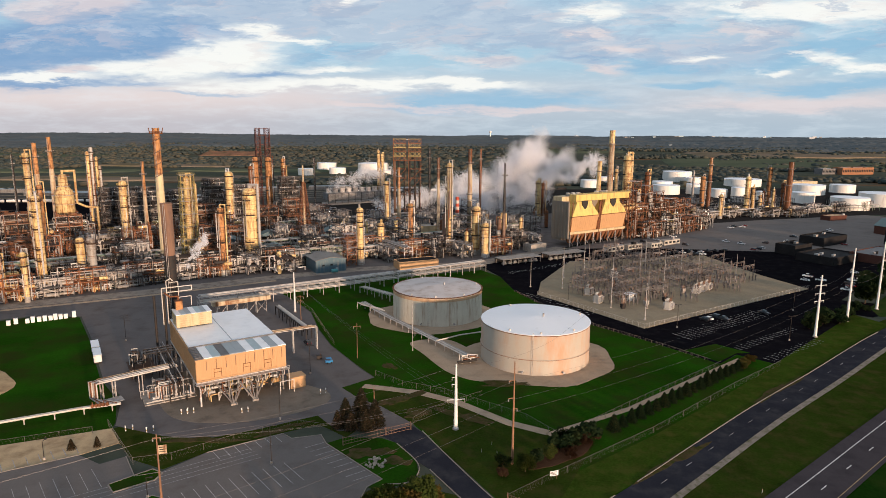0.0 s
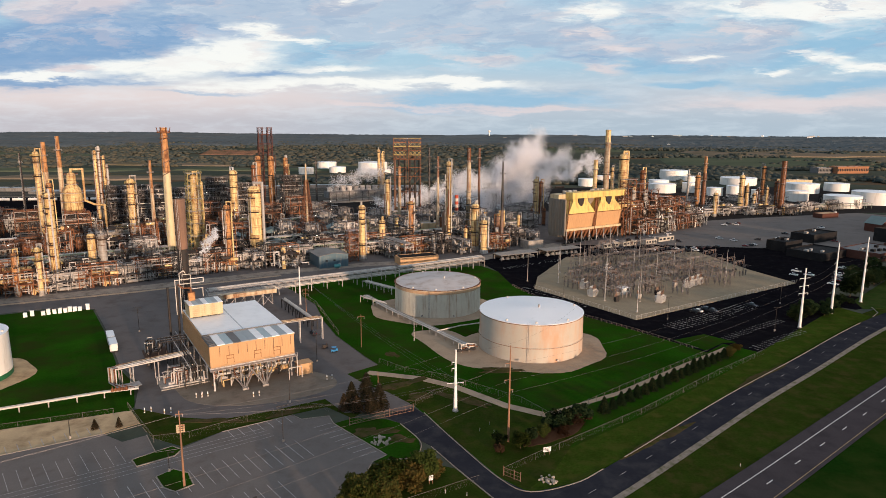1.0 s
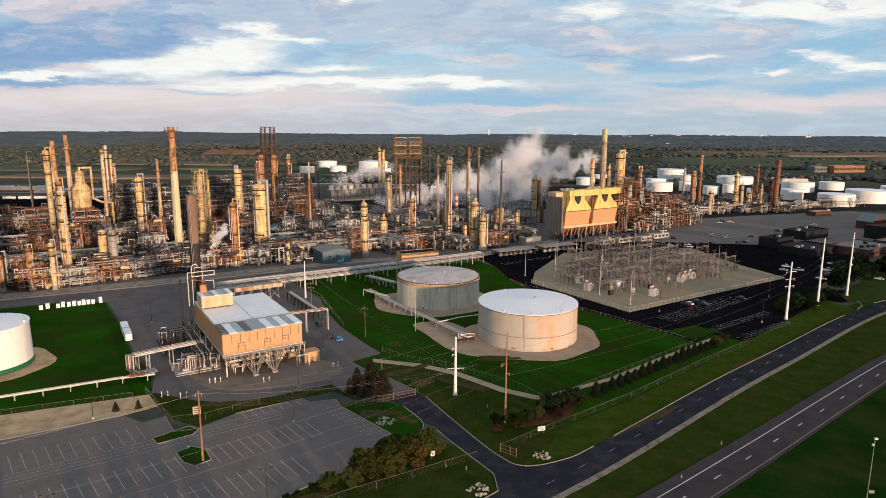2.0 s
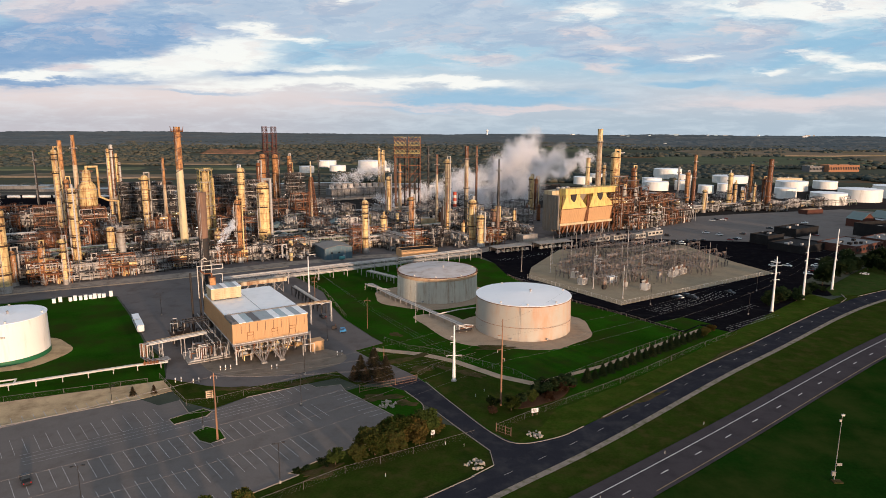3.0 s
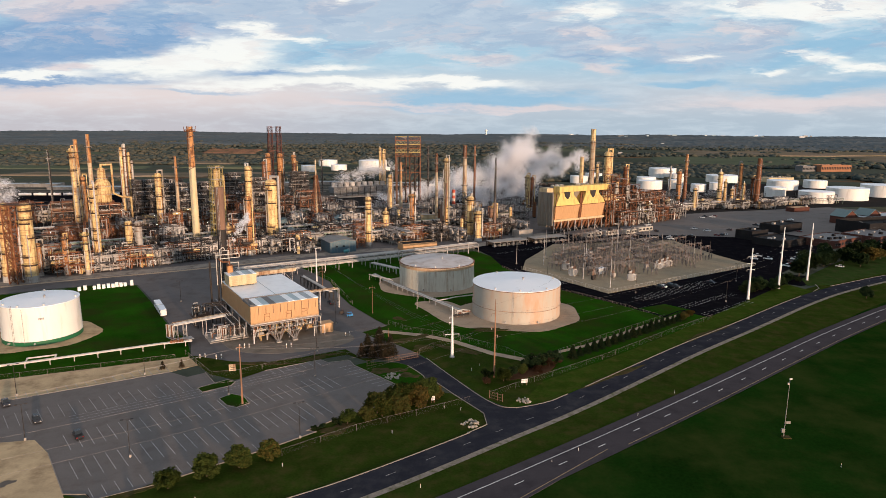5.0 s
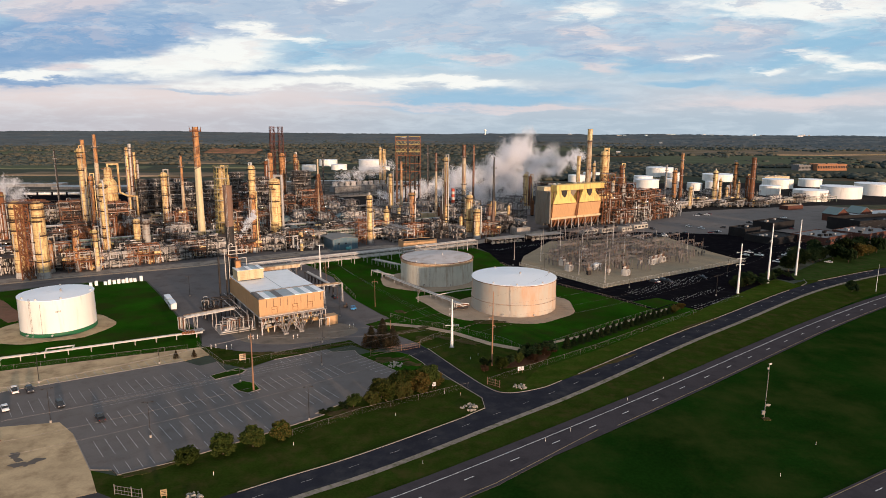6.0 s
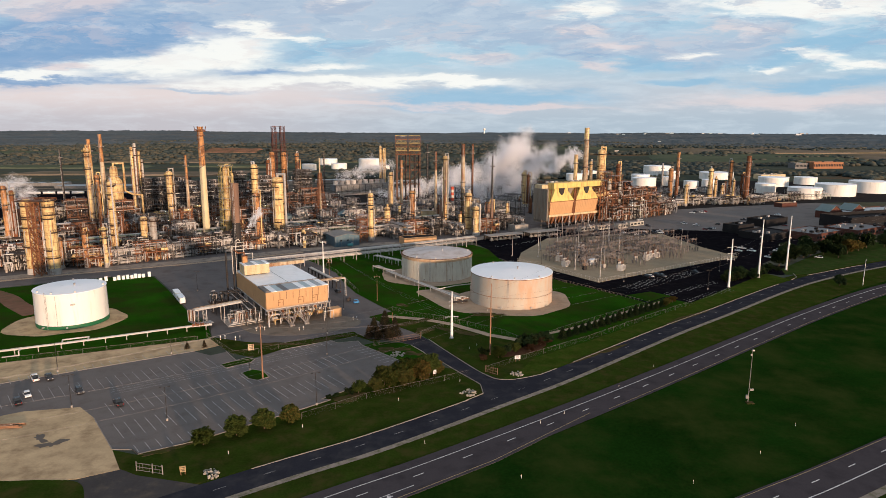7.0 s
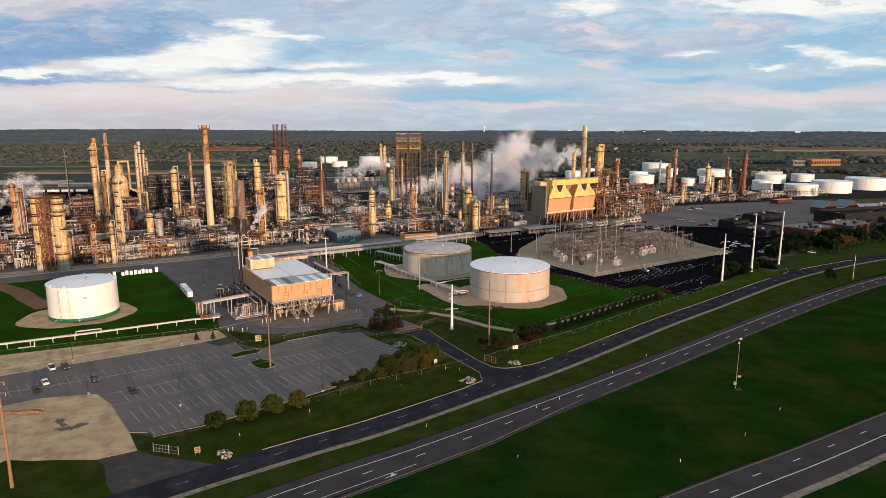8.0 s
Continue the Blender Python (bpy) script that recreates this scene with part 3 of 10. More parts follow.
class Mesh:
    """Gathers simple solids into one mesh."""

    def __init__(self):
        self.v, self.f, self.s = [], [], []

    def add(self, verts, faces, smooth=False):
        o = len(self.v)
        self.v += [tuple(p) for p in verts]
        self.f += [tuple(i + o for i in f) for f in faces]
        self.s += [smooth] * len(faces)
        return self

    def box(self, c, size, rz=0.0):
        x, y, z = size[0] / 2, size[1] / 2, size[2] / 2
        ca, sa = math.cos(rz), math.sin(rz)
        pts = [(c[0] + a * ca - b * sa, c[1] + a * sa + b * ca, c[2] + d) for d in (-z, z) for a, b in ((-x, -y), (x, -y), (x, y), (-x, y))]
        return self.add(pts, ((3, 2, 1, 0), (4, 5, 6, 7), (0, 1, 5, 4), (1, 2, 6, 5), (2, 3, 7, 6), (3, 0, 4, 7)))

    def bar(self, p, q, w, h=None):
        """A bar of rectangular section between two points."""
        p, q = Vector(p), Vector(q)
        h = h or w
        d = (q - p).normalized()
        side = d.cross(Vector((0, 0, 1)))
        side = Vector((1, 0, 0)) if side.length < 1e-4 else side.normalized()
        up = side.cross(d)
        pts = [e + side * (a * w / 2) + up * (b * h / 2) for e in (p, q) for a, b in ((-1, -1), (1, -1), (1, 1), (-1, 1))]
        return self.add(pts, ((3, 2, 1, 0), (4, 5, 6, 7), (0, 1, 5, 4), (1, 2, 6, 5), (2, 3, 7, 6), (3, 0, 4, 7)))

    def spin(self, p, q, profile, n=8, caps=True):
        """A turned solid along p to q: profile of (share of the way, radius)."""
        p, q = Vector(p), Vector(q)
        d = (q - p).normalized()
        a = d.orthogonal().normalized() if abs(d.z) < 0.999 else Vector((1, 0, 0))
        b = d.cross(a)
        ring = [a * math.cos(2 * math.pi * i / n) + b * math.sin(2 * math.pi * i / n) for i in range(n)]
        pts = [p + (q - p) * f + e * r for f, r in profile for e in ring]
        k = len(profile)
        fs = [(j * n + i, j * n + (i + 1) % n, (j + 1) * n + (i + 1) % n, (j + 1) * n + i) for j in range(k - 1) for i in range(n)]
        if caps:
            fs += [tuple(range(n))[::-1], tuple(range((k - 1) * n, k * n))]
        return self.add(pts, fs, n > 4)

    def tube(self, p, q, r0, r1=None, n=8, caps=True):
        return self.spin(p, q, [(0, r0), (1, r0 if r1 is None else r1)], n, caps)

    def lathe(self, x, y, profile, n=16, smooth=True):
        """Turned about the upright through (x, y): profile of (radius, z)."""
        cs = [(math.cos(2 * math.pi * i / n), math.sin(2 * math.pi * i / n)) for i in range(n)]
        pts = [(x + c * r, y + s * r, z) for r, z in profile for c, s in cs]
        return self.add(pts, [(j * n + i, j * n + (i + 1) % n, (j + 1) * n + (i + 1) % n, (j + 1) * n + i) for j in range(len(profile) - 1) for i in range(n)], smooth)

    def pipe(self, pts, r, n=7):
        """A bent pipe swept along points, mitred at the bends."""
        pts = [Vector(p) for p in pts]
        pts = [p for i, p in enumerate(pts) if i == 0 or (p - pts[i - 1]).length > 1e-3]
        if len(pts) < 2:
            return self
        dirs = [(q - p).normalized() for p, q in zip(pts, pts[1:])]
        a = dirs[0].orthogonal().normalized()
        b = dirs[0].cross(a)
        ring = [(a * math.cos(2 * math.pi * i / n) + b * math.sin(2 * math.pi * i / n)) * r for i in range(n)]
        vs = [pts[0] + e for e in ring]
        for k in range(1, len(pts)):
            d0 = dirs[k - 1]
            d1 = dirs[k] if k < len(dirs) else d0
            nrm = (d0 + d1)
            nrm = nrm.normalized() if nrm.length > 1e-3 else d0
            cut = max(0.35, nrm.dot(d0))
            ring = [e - d0 * (e.dot(nrm) / cut) for e in ring]
            vs += [pts[k] + e for e in ring]
            turn = d0.rotation_difference(d1)
            flat = [e - d0 * e.dot(d0) for e in ring]
            ring = [turn @ (e.normalized() * r) for e in flat]
        m = len(pts)
        fs = [(j * n + i, j * n + (i + 1) % n, (j + 1) * n + (i + 1) % n, (j + 1) * n + i) for j in range(m - 1) for i in range(n)]
        fs += [tuple(range(n))[::-1], tuple(range((m - 1) * n, m * n))]
        return self.add(vs, fs, n > 4)

    def ring(self, x, y, z, r0, r1, h, n=16, a0=0.0, a1=2 * math.pi):
        """A flat ring plate, whole or part of a turn."""
        k = max(3, int(n * (a1 - a0) / (2 * math.pi)))
        whole = a1 - a0 > 6.28
        m = k if whole else k + 1
        vs = [(x + r * math.cos(t), y + r * math.sin(t), zz) for t in (a0 + (a1 - a0) * i / k for i in range(m)) for r, zz in ((r0, z), (r1, z), (r1, z + h), (r0, z + h))]
        fs = []
        for i in range(k):
            j = (i + 1) % m
            fs += [(i * 4 + c, i * 4 + (c + 1) % 4, j * 4 + (c + 1) % 4, j * 4 + c) for c in range(4)]
        if not whole:
            fs += [(3, 2, 1, 0), (k * 4, k * 4 + 1, k * 4 + 2, k * 4 + 3)]
        return self.add(vs, fs)

    def ring_rail(self, x, y, z, r, n=12, a0=0.0, a1=2 * math.pi, w=0.10):
        k = max(3, int(n * (a1 - a0) / (2 * math.pi)))
        pts = [Vector((x + r * math.cos(a0 + (a1 - a0) * i / k), y + r * math.sin(a0 + (a1 - a0) * i / k), z)) for i in range(k + 1)]
        for p, q in zip(pts, pts[1:]):
            for h in (0.55, 1.1):
                self.bar(p + Vector((0, 0, h)), q + Vector((0, 0, h)), w)
            self.bar(p, p + Vector((0, 0, 1.1)), w)
        return self

    def sheet(self, pts, z):
        """A flat polygon."""
        tri = tess([[Vector((p[0], p[1], 0)) for p in pts]])
        vs = [(p[0], p[1], z) for p in pts]
        fs = []
        for t in tri:
            a, b, c = (Vector(vs[i]) for i in t)
            fs.append(t if (b - a).cross(c - a).z > 0 else t[::-1])
        return self.add(vs, fs)

    def slab(self, pts, z0, z1):
        """A flat polygon with sides."""
        self.sheet(pts, z1)
        area = sum(p[0] * q[1] - q[0] * p[1] for p, q in zip(pts, pts[1:] + pts[:1]))
        pp = list(pts) if area > 0 else list(pts)[::-1]
        for p, q in zip(pp, pp[1:] + pp[:1]):
            self.add([(p[0], p[1], z0), (q[0], q[1], z0), (q[0], q[1], z1), (p[0], p[1], z1)], ((0, 1, 2, 3),))
        return self

    def data(self, name, material):
        me = bpy.data.meshes.new(name)
        me.from_pydata(self.v, [], self.f)
        me.polygons.foreach_set("use_smooth", self.s)
        me.materials.append(material)
        me.update()
        if any(self.s):
            me.set_sharp_from_angle(angle=radians(40))
        return me


from mathutils.geometry import tessellate_polygon as tess


def thing(name, x, y, z=0.0, rz=0.0, label="", category="", group="", kind=""):
    """An Empty at a thing's base that carries its parts."""
    ob = new(name)
    ob.empty_display_size = 0.5
    ob.matrix_basis = Matrix.Translation((x, y, z)) @ Matrix.Rotation(rz, 4, "Z")
    return tagged(ob, label, category, group, kind)


def part(name, mesh, material, parent=None, label="", at=None):
    me = mesh if isinstance(mesh, bpy.types.Mesh) else mesh.data(name, M[material])
    ob = new(name, me)
    if parent is not None:
        ob.parent = parent
    if at is not None:
        ob.location = at
    if label:
        ob["label"] = label
    return ob


def solid(name, mesh, material, label="", category="", group="", kind=""):
    """A thing of a single mesh."""
    return tagged(new(name, mesh.data(name, M[material])), label, category, group, kind)


def strip(points, w0, w1):
    """The polygon between two offsets of a polyline (to its left where positive)."""
    pts = [Vector((p[0], p[1])) for p in points]
    left, right = [], []
    for i, p in enumerate(pts):
        d = (pts[min(i + 1, len(pts) - 1)] - pts[max(i - 1, 0)]).normalized()
        nrm = Vector((-d.y, d.x))
        left.append(tuple(p + nrm * w1))
        right.append(tuple(p + nrm * w0))
    return left, right


def band(mesh, points, w0, w1, z, h=0.0):
    """A road band along a polyline; with a height it becomes a kerb."""
    l, r = strip(points, w0, w1)
    for i in range(len(points) - 1):
        q = [r[i], r[i + 1], l[i + 1], l[i]]
        top = [(p[0], p[1], z + h) for p in q]
        mesh.add(top, ((0, 1, 2, 3),))
        if h:
            low = [(p[0], p[1], z - 0.05) for p in q]
            for a, b in ((0, 1), (2, 3)):
                mesh.add([low[a], low[b], top[b], top[a]], ((0, 1, 2, 3),))
            if i == 0:
                mesh.add([low[3], low[0], top[0], top[3]], ((0, 1, 2, 3),))
            if i == len(points) - 2:
                mesh.add([low[1], low[2], top[2], top[1]], ((0, 1, 2, 3),))
    return mesh


def smooth_line(points, steps=6):
    """A Catmull-Rom curve through plan points."""
    p = [Vector((a[0], a[1])) for a in points]
    p = [p[0] * 2 - p[1]] + p + [p[-1] * 2 - p[-2]]
    out = []
    for i in range(1, len(p) - 2):
        for k in range(steps):
            t = k / steps
            a, b, c, d = p[i - 1], p[i], p[i + 1], p[i + 2]
            out.append(tuple(0.5 * (2 * b + (c - a) * t + (2 * a - 5 * b + 4 * c - d) * t * t + (3 * b - a - 3 * c + d) * t ** 3)))
    return out + [tuple(p[-2])]

# ---- ground, roads, lots ----
def land_height(x, y):
    r = math.hypot(x, y - 200)
    k = min(1.0, max(0.0, (r - 1300) / 3300))
    k = k * k * (3 - 2 * k)
    roll = noise.noise((x * 0.0011, y * 0.0011, 4.2)) * 9 + noise.noise((x * 0.003, y * 0.003, 1.2)) * 3
    return -0.03 + 40 * k + roll * min(1.0, max(0.0, (r - 1300) / 1200))


def build_land():
    radii = [0, 300, 700, 1000, 1300] + [1300 + 3500 * (i / 44) ** 1.15 for i in range(1, 45)]
    n = 180
    vs, fs = [], []
    for r in radii:
        for i in range(n):
            a = 2 * math.pi * i / n
            x, y = r * math.cos(a), 200 + r * math.sin(a)
            vs.append((x, y, land_height(x, y)))
    for k in range(len(radii) - 1):
        for i in range(n):
            j = (i + 1) % n
            fs.append((k * n + i, (k + 1) * n + i, (k + 1) * n + j, k * n + j))
    m = Mesh()
    m.add(vs, fs, True)
    return solid("ground", m, "land", "rolling open country of woods, pasture and dry fields", "ground", kind="structure")


build_land()


def rounded(pts, steps=5):
    """A closed outline with softened corners."""
    p = [Vector(a) for a in pts]
    k = len(p)
    out = []
    for i in range(k):
        a, b, c, d = p[i - 1], p[i], p[(i + 1) % k], p[(i + 2) % k]
        for j in range(steps):
            t = j / steps
            out.append(tuple(0.5 * (2 * b + (c - a) * t + (2 * a - 5 * b + 4 * c - d) * t * t + (3 * b - a - 3 * c + d) * t ** 3)))
    return out


def ground_piece(name, pts, z, material, label, category="ground"):
    return solid(name, Mesh().slab(list(pts), z - 0.25, z), material, label, category, kind="structure")


FRONT = smooth_line([(-420, -190), (-200, -45), (-60.1, 57.1), (-22.2, 83.0), (13.0, 111.0), (39.8, 133.0), (90.2, 178.5),
                     (128.5, 211.0), (177.4, 253.0), (214.0, 280.0), (262.0, 309.0), (320.0, 338.0), (430.0, 386.0), (640.0, 470.0)])
HWY = smooth_line([(-420, -236), (-160, -44), (-40.4, 44.1), (-4.0, 69.3), (38.8, 101.4), (79.3, 133.0), (122.7, 167.8), (165.5, 201.5),
                   (215.3, 238.0), (254.0, 262.5), (330.0, 303.0), (450.0, 352.0), (680.0, 430.0)])
HWY2 = smooth_line([(-420, -220), (-150, -64), (50.3, 44.3), (91.3, 66.0), (131.8, 88.4), (220.0, 136.0), (340.0, 192.0), (520.0, 262.0), (760.0, 340.0)])

ground_piece("grass_median", [(-600, -380), (900, -380), (900, 560), (640, 480), (320, 342), (214, 282), (90, 180), (-22, 85), (-230, -60), (-600, -320)], 0.0, "field",
             "dark green mown grass between and beside the highways", "grass")
ground_piece("grass_verge", strip(FRONT, -30.0, 5.5)[0] + strip(FRONT, -30.0, 5.5)[1][::-1], 0.02, "verge", "patchy green and dry roadside grass verge", "grass")
ground_piece("lawn_west", [(-460, 110), (-330, 185), (-238, 240), (-189, 268.5), (-165, 270.5), (-144, 241), (-117, 200), (-103, 184), (-95, 168), (-94, 163.5), (-102, 161), (-165, 134.3), (-260, 92), (-460, -10)],
             0.02, "lawn", "dark green lawn around the white storage tank", "lawn")
ground_piece("lawn_east", [(-88, 318), (-79, 307), (-63, 282), (-54, 256), (-45, 236), (-30, 212), (-24, 203.5), (-34, 194.5), (-27, 186), (-19, 180), (-9, 169), (-6, 164), (13.2, 130), (20, 122.5),
                           (32, 127), (72, 159.5), (90, 178), (108, 193), (128, 212), (152, 232.5), (178, 255), (196, 269), (190, 285), (151, 249), (120.7, 220), (111, 229), (100.4, 219), (82.7, 243), (54.3, 276.6), (36, 324), (31, 357), (21, 374), (-47, 346)],
             0.04, "lawn", "bright green lawn around the two storage tanks", "lawn")
ground_piece("grass_bank", [(15.5, 128.5), (20, 122.7), (32, 127.2), (72, 159.7), (90, 178.2), (108, 193.2), (128, 212.2), (152, 232.7), (178, 255.2), (196, 269), (190, 285), (151, 249), (120.7, 219), (96, 196), (59, 163.5), (24, 136.5)], 0.052, "bank",
             "yellowish mown grass bank between fence and road", "grass")
ground_piece("gate_lawn", [(-5.5, 164.8), (3.2, 148), (13.8, 129.6), (20, 123.8), (28, 133), (41, 158), (30, 162.5), (18, 168.6), (3.5, 182.4), (-8, 189), (-24, 194), (-20, 181), (-9.4, 169.6)], 0.058, "verge",
             "rough patchy grass between the gate road and the footpath", "grass")
ground_piece("grass_strip", [(-94, 164), (-88, 156.5), (-80, 147.5), (-70, 143), (-62.2, 151.8), (-45, 162.8), (-36, 168), (-27, 160.5), (-24, 166), (-34, 178), (-53.7, 166), (-65.7, 160.5), (-78, 162), (-90, 168)],
             0.05, "verge", "rough grass strip between the car park and the yard", "grass")
ground_piece("corner_lawn", [(-31.7, 157), (-14.7, 139.6), (-18, 136), (-16, 134.5), (-8, 138), (-6.2, 143), (-7, 148), (-12, 157), (-17, 160), (-27, 160.5)], 0.06, "lawn", "small lawn at the gate with a stone ring", "lawn")
ground_piece("roadside_lawn", [(-79.4, 72.4), (-67.9, 79), (-42.7, 99.4), (-35.1, 106.2), (-38, 107.2), (-26.9, 118.2), (-20.5, 122.2), (-18, 134), (-6, 136.5), (2.9, 133), (12, 119), (12.5, 111.5), (-22.2, 84), (-60.1, 58), (-75, 62.4), (-80.5, 65.5), (-87.6, 75)],
             0.06, "verge", "rough sloping roadside grass below the car park", "grass")
ground_piece("sand_strip", [(-460, -40), (-460, -10), (-260, 92), (-165, 134.3), (-102, 161), (-94, 164.5), (-90, 160), (-87, 156.5), (-94.8, 149.4), (-151.2, 115.3), (-300, 28)], 0.045, "sand", "bare sandy strip along the car park", "ground")
ground_piece("sand_lot", [(-134.5, 91.4), (-125.7, 97.3), (-110.3, 100.5), (-102.3, 93.5), (-87.4, 75.1), (-80.4, 65.2), (-88.2, 61), (-95.2, 59.6), (-112, 58.9), (-150, 52), (-230, 8), (-330, -30), (-300, 5)], 0.11, "sand",
             "bare sandy storage lot beside the car park", "ground")
ground_piece("entrance_apron", [(-88.2, 61), (-80.4, 65.4), (-74.8, 62.6), (-58, 58.6), (-66, 52), (-75.2, 44), (-82.4, 51.5), (-86, 57)], 0.07, "apron", "dusty dark asphalt apron of the lot entrance", "pavement")
LOT = [(-300, 28), (-151.2, 115.3), (-94.8, 149.4), (-87, 145), (-82.2, 149), (-75.3, 139.5), (-70, 141.5), (-62.2, 151.3), (-45, 162.2), (-41.8, 159.5), (-34.1, 161.7), (-31.7, 156.8), (-14.7, 139.3),
       (-18, 135.8), (-20.5, 122), (-26.9, 118), (-38, 107), (-35.1, 106.4), (-42.7, 99.6), (-67.9, 79.1), (-79.4, 72.6), (-82, 74.9), (-87.4, 74.9), (-102.3, 93.3), (-110.3, 100.3), (-125.7, 97.1), (-134.5, 91.2), (-300, 5)]
ground_piece("car_park", LOT, 0.075, "lot", "large worn grey asphalt car park with faded stalls", "car park")
ground_piece("yard", [(-330, 200), (-238, 243), (-189, 271), (-165, 272), (-144, 242.5), (-117, 201.5), (-102, 185.5), (-94, 166), (-90, 164.5), (-77.6, 160.1), (-65.7, 158.7), (-53.7, 164.1), (-37.6, 173.7), (-30, 164), (-12, 166),
                      (-9, 169), (-19, 180), (-27, 186), (-34, 194.5), (-24.5, 203.5), (-30, 211), (-45, 235), (-54, 255), (-63, 281), (-79, 306), (-88, 318), (-60, 350), (20, 392), (10, 420), (-60, 390), (-100, 372), (-180, 330), (-330, 260)],
             0.055, "yard", "grey asphalt works yard", "pavement")
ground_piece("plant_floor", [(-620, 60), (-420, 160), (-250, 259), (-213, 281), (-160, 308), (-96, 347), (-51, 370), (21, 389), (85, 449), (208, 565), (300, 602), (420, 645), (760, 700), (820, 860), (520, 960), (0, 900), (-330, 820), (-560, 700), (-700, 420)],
             0.035, "plant", "stained concrete and gravel floor of the refinery, darkened for shade", "ground")
ground_piece("process_yard", [(-112, 392), (-51, 376), (21, 392), (84, 452), (150, 512), (130, 640), (40, 660), (-60, 640), (-130, 560)], 0.045, "yard", "grey dusty paving between the central process units", "pavement")
ground_piece("dark_car_park", [(20, 388), (31, 357), (36, 324), (54.3, 276.6), (82.7, 243), (100.4, 219), (111, 229.3), (120.7, 219.6), (151, 248), (190, 284.5), (196, 280), (230, 296), (200, 310), (240, 350), (300, 410), (235, 440), (150, 452), (85, 447)],
             0.06, "dark", "black sealed asphalt car park", "car park")
ground_piece("east_yard", [(85, 446), (150, 451), (235, 440), (300, 410), (420, 470), (520, 560), (430, 648), (300, 604), (208, 566)], 0.05, "pale_yard", "wide grey asphalt yard beside the process units", "pavement")
ground_piece("substation_pad", [(47.4, 316), (85.4, 260.5), (196, 332.7), (186, 365), (176, 425), (80, 402), (52.8, 343.7)], 0.22, "sub_pad", "tan gravel pad of the electrical substation", "ground")
ground_piece("grass_island", [(101, 221), (92.5, 233), (108, 241), (117, 231), (111.5, 230.5)], 0.10, "lawn", "grass island at the edge of the black car park", "grass")
ground_piece("office_lawn", [(200, 281), (214, 283), (262, 312), (320, 341), (430, 389), (520, 425), (500, 450), (380, 400), (300, 385), (240, 330), (205, 296)], 0.075, "dim_lawn", "lawn and planting beds in front of the offices", "lawn")


def disc(cx, cy, rx, ry, rot, k=40, rough=0.06, seed=0):
    r = random.Random(seed)
    ph = [r.uniform(0, 6.28) for _ in range(4)]
    pts = []
    for i in range(k):
        a = 2 * math.pi * i / k
        w = 1 + rough * (math.sin(2 * a + ph[0]) + 0.6 * math.sin(3 * a + ph[1]) + 0.5 * math.sin(7 * a + ph[2]))
        x, y = rx * w * math.cos(a), ry * w * math.sin(a)
        pts.append((cx + x * math.cos(rot) - y * math.sin(rot), cy + x * math.sin(rot) + y * math.cos(rot)))
    return pts


ground_piece("gravel_ring", disc(33.0, 222.5, 29.5, 26.5, 0.1, seed=1), 0.09, "pad", "tan gravel ring around the storage tank")
ground_piece("gravel_ring", disc(-6.0, 277.0, 30.0, 25.0, 0.0, seed=2), 0.09, "pad", "tan gravel ring around the storage tank")
ground_piece("gravel_ring", disc(-164.5, 186.5, 22.0, 21.0, 0.4, seed=3), 0.09, "sand", "sandy ring around the storage tank")
dirt = smooth_line([(-260, 250), (-222, 228), (-204, 212), (-186, 197)])
ground_piece("dirt_track", strip(dirt, -4.5, 4.5)[0] + strip(dirt, -4.5, 4.5)[1][::-1], 0.085, "soil", "bare reddish dirt track across the lawn to the tank", "track")
ground_piece("gravel_tongue", rounded([(-14, 240), (-8, 226), (2, 207.5), (14, 201), (20, 215), (10, 232), (0, 244)]), 0.10, "pad", "tan gravel around the tank pipework")
ground_piece("footpath", strip([(-27, 196), (-8.2, 191), (3.5, 184.2), (18.8, 170), (29.3, 164.2)], -1.6, 1.6)[0] + strip([(-27, 196), (-8.2, 191), (3.5, 184.2), (18.8, 170), (29.3, 164.2)], -1.6, 1.6)[1][::-1], 0.10, "pad", "pale worn gravel footpath across the lawn", "path")
hedge_path = [(29, 163), (57.1, 180.5), (84, 203), (110, 224)]
ground_piece("footpath", strip(hedge_path, -1.0, 1.0)[0] + strip(hedge_path, -1.0, 1.0)[1][::-1], 0.10, "pad", "pale gravel path along the shrub row", "path")
ground_piece("concrete_pad", rounded([(-86, 178), (-76, 169.5), (-62, 168.5), (-48, 173), (-37, 182), (-38, 191), (-50, 199), (-72, 216), (-98, 200)]), 0.09, "yard_pad", "stained grey-tan concrete under the raised building")
ground_piece("concrete_walk", strip([(-330, 206), (-250, 255), (-213, 277), (-160, 304), (-96, 343)], -1.5, 1.5)[0] + strip([(-330, 206), (-250, 255), (-213, 277), (-160, 304), (-96, 343)], -1.5, 1.5)[1][::-1], 0.10, "pad", "pale concrete walk along the process units", "path")

# roads
solid("frontage_road", band(Mesh(), FRONT, -8.8, 0.0, 0.09), "fresh", "dark fresh asphalt frontage road", "road", kind="structure")
solid("road_edge", band(Mesh(), FRONT, -10.6, -8.8, 0.075), "shoulder", "pale gravel edge of the frontage road", "road edge", kind="structure")
solid("highway", band(Mesh(), HWY, -8.6, 3.0, 0.10), "highway", "grey two-lane highway carriageway", "road", kind="structure")
turn = Mesh()
turn.slab([(-160 + 6.5, -44 - 7), (-22.1, 44.0), (13.5, 69.5), (36, 89.5), (42, 96), (-2, 61), (-40, 33)], -0.1, 0.105)
solid("turn_lane", turn, "highway", "grey turning lane beside the carriageway", "road", kind="structure")
solid("highway", band(Mesh(), HWY2, -12.6, 0.6, 0.10), "highway", "grey second highway carriageway", "road", kind="structure")
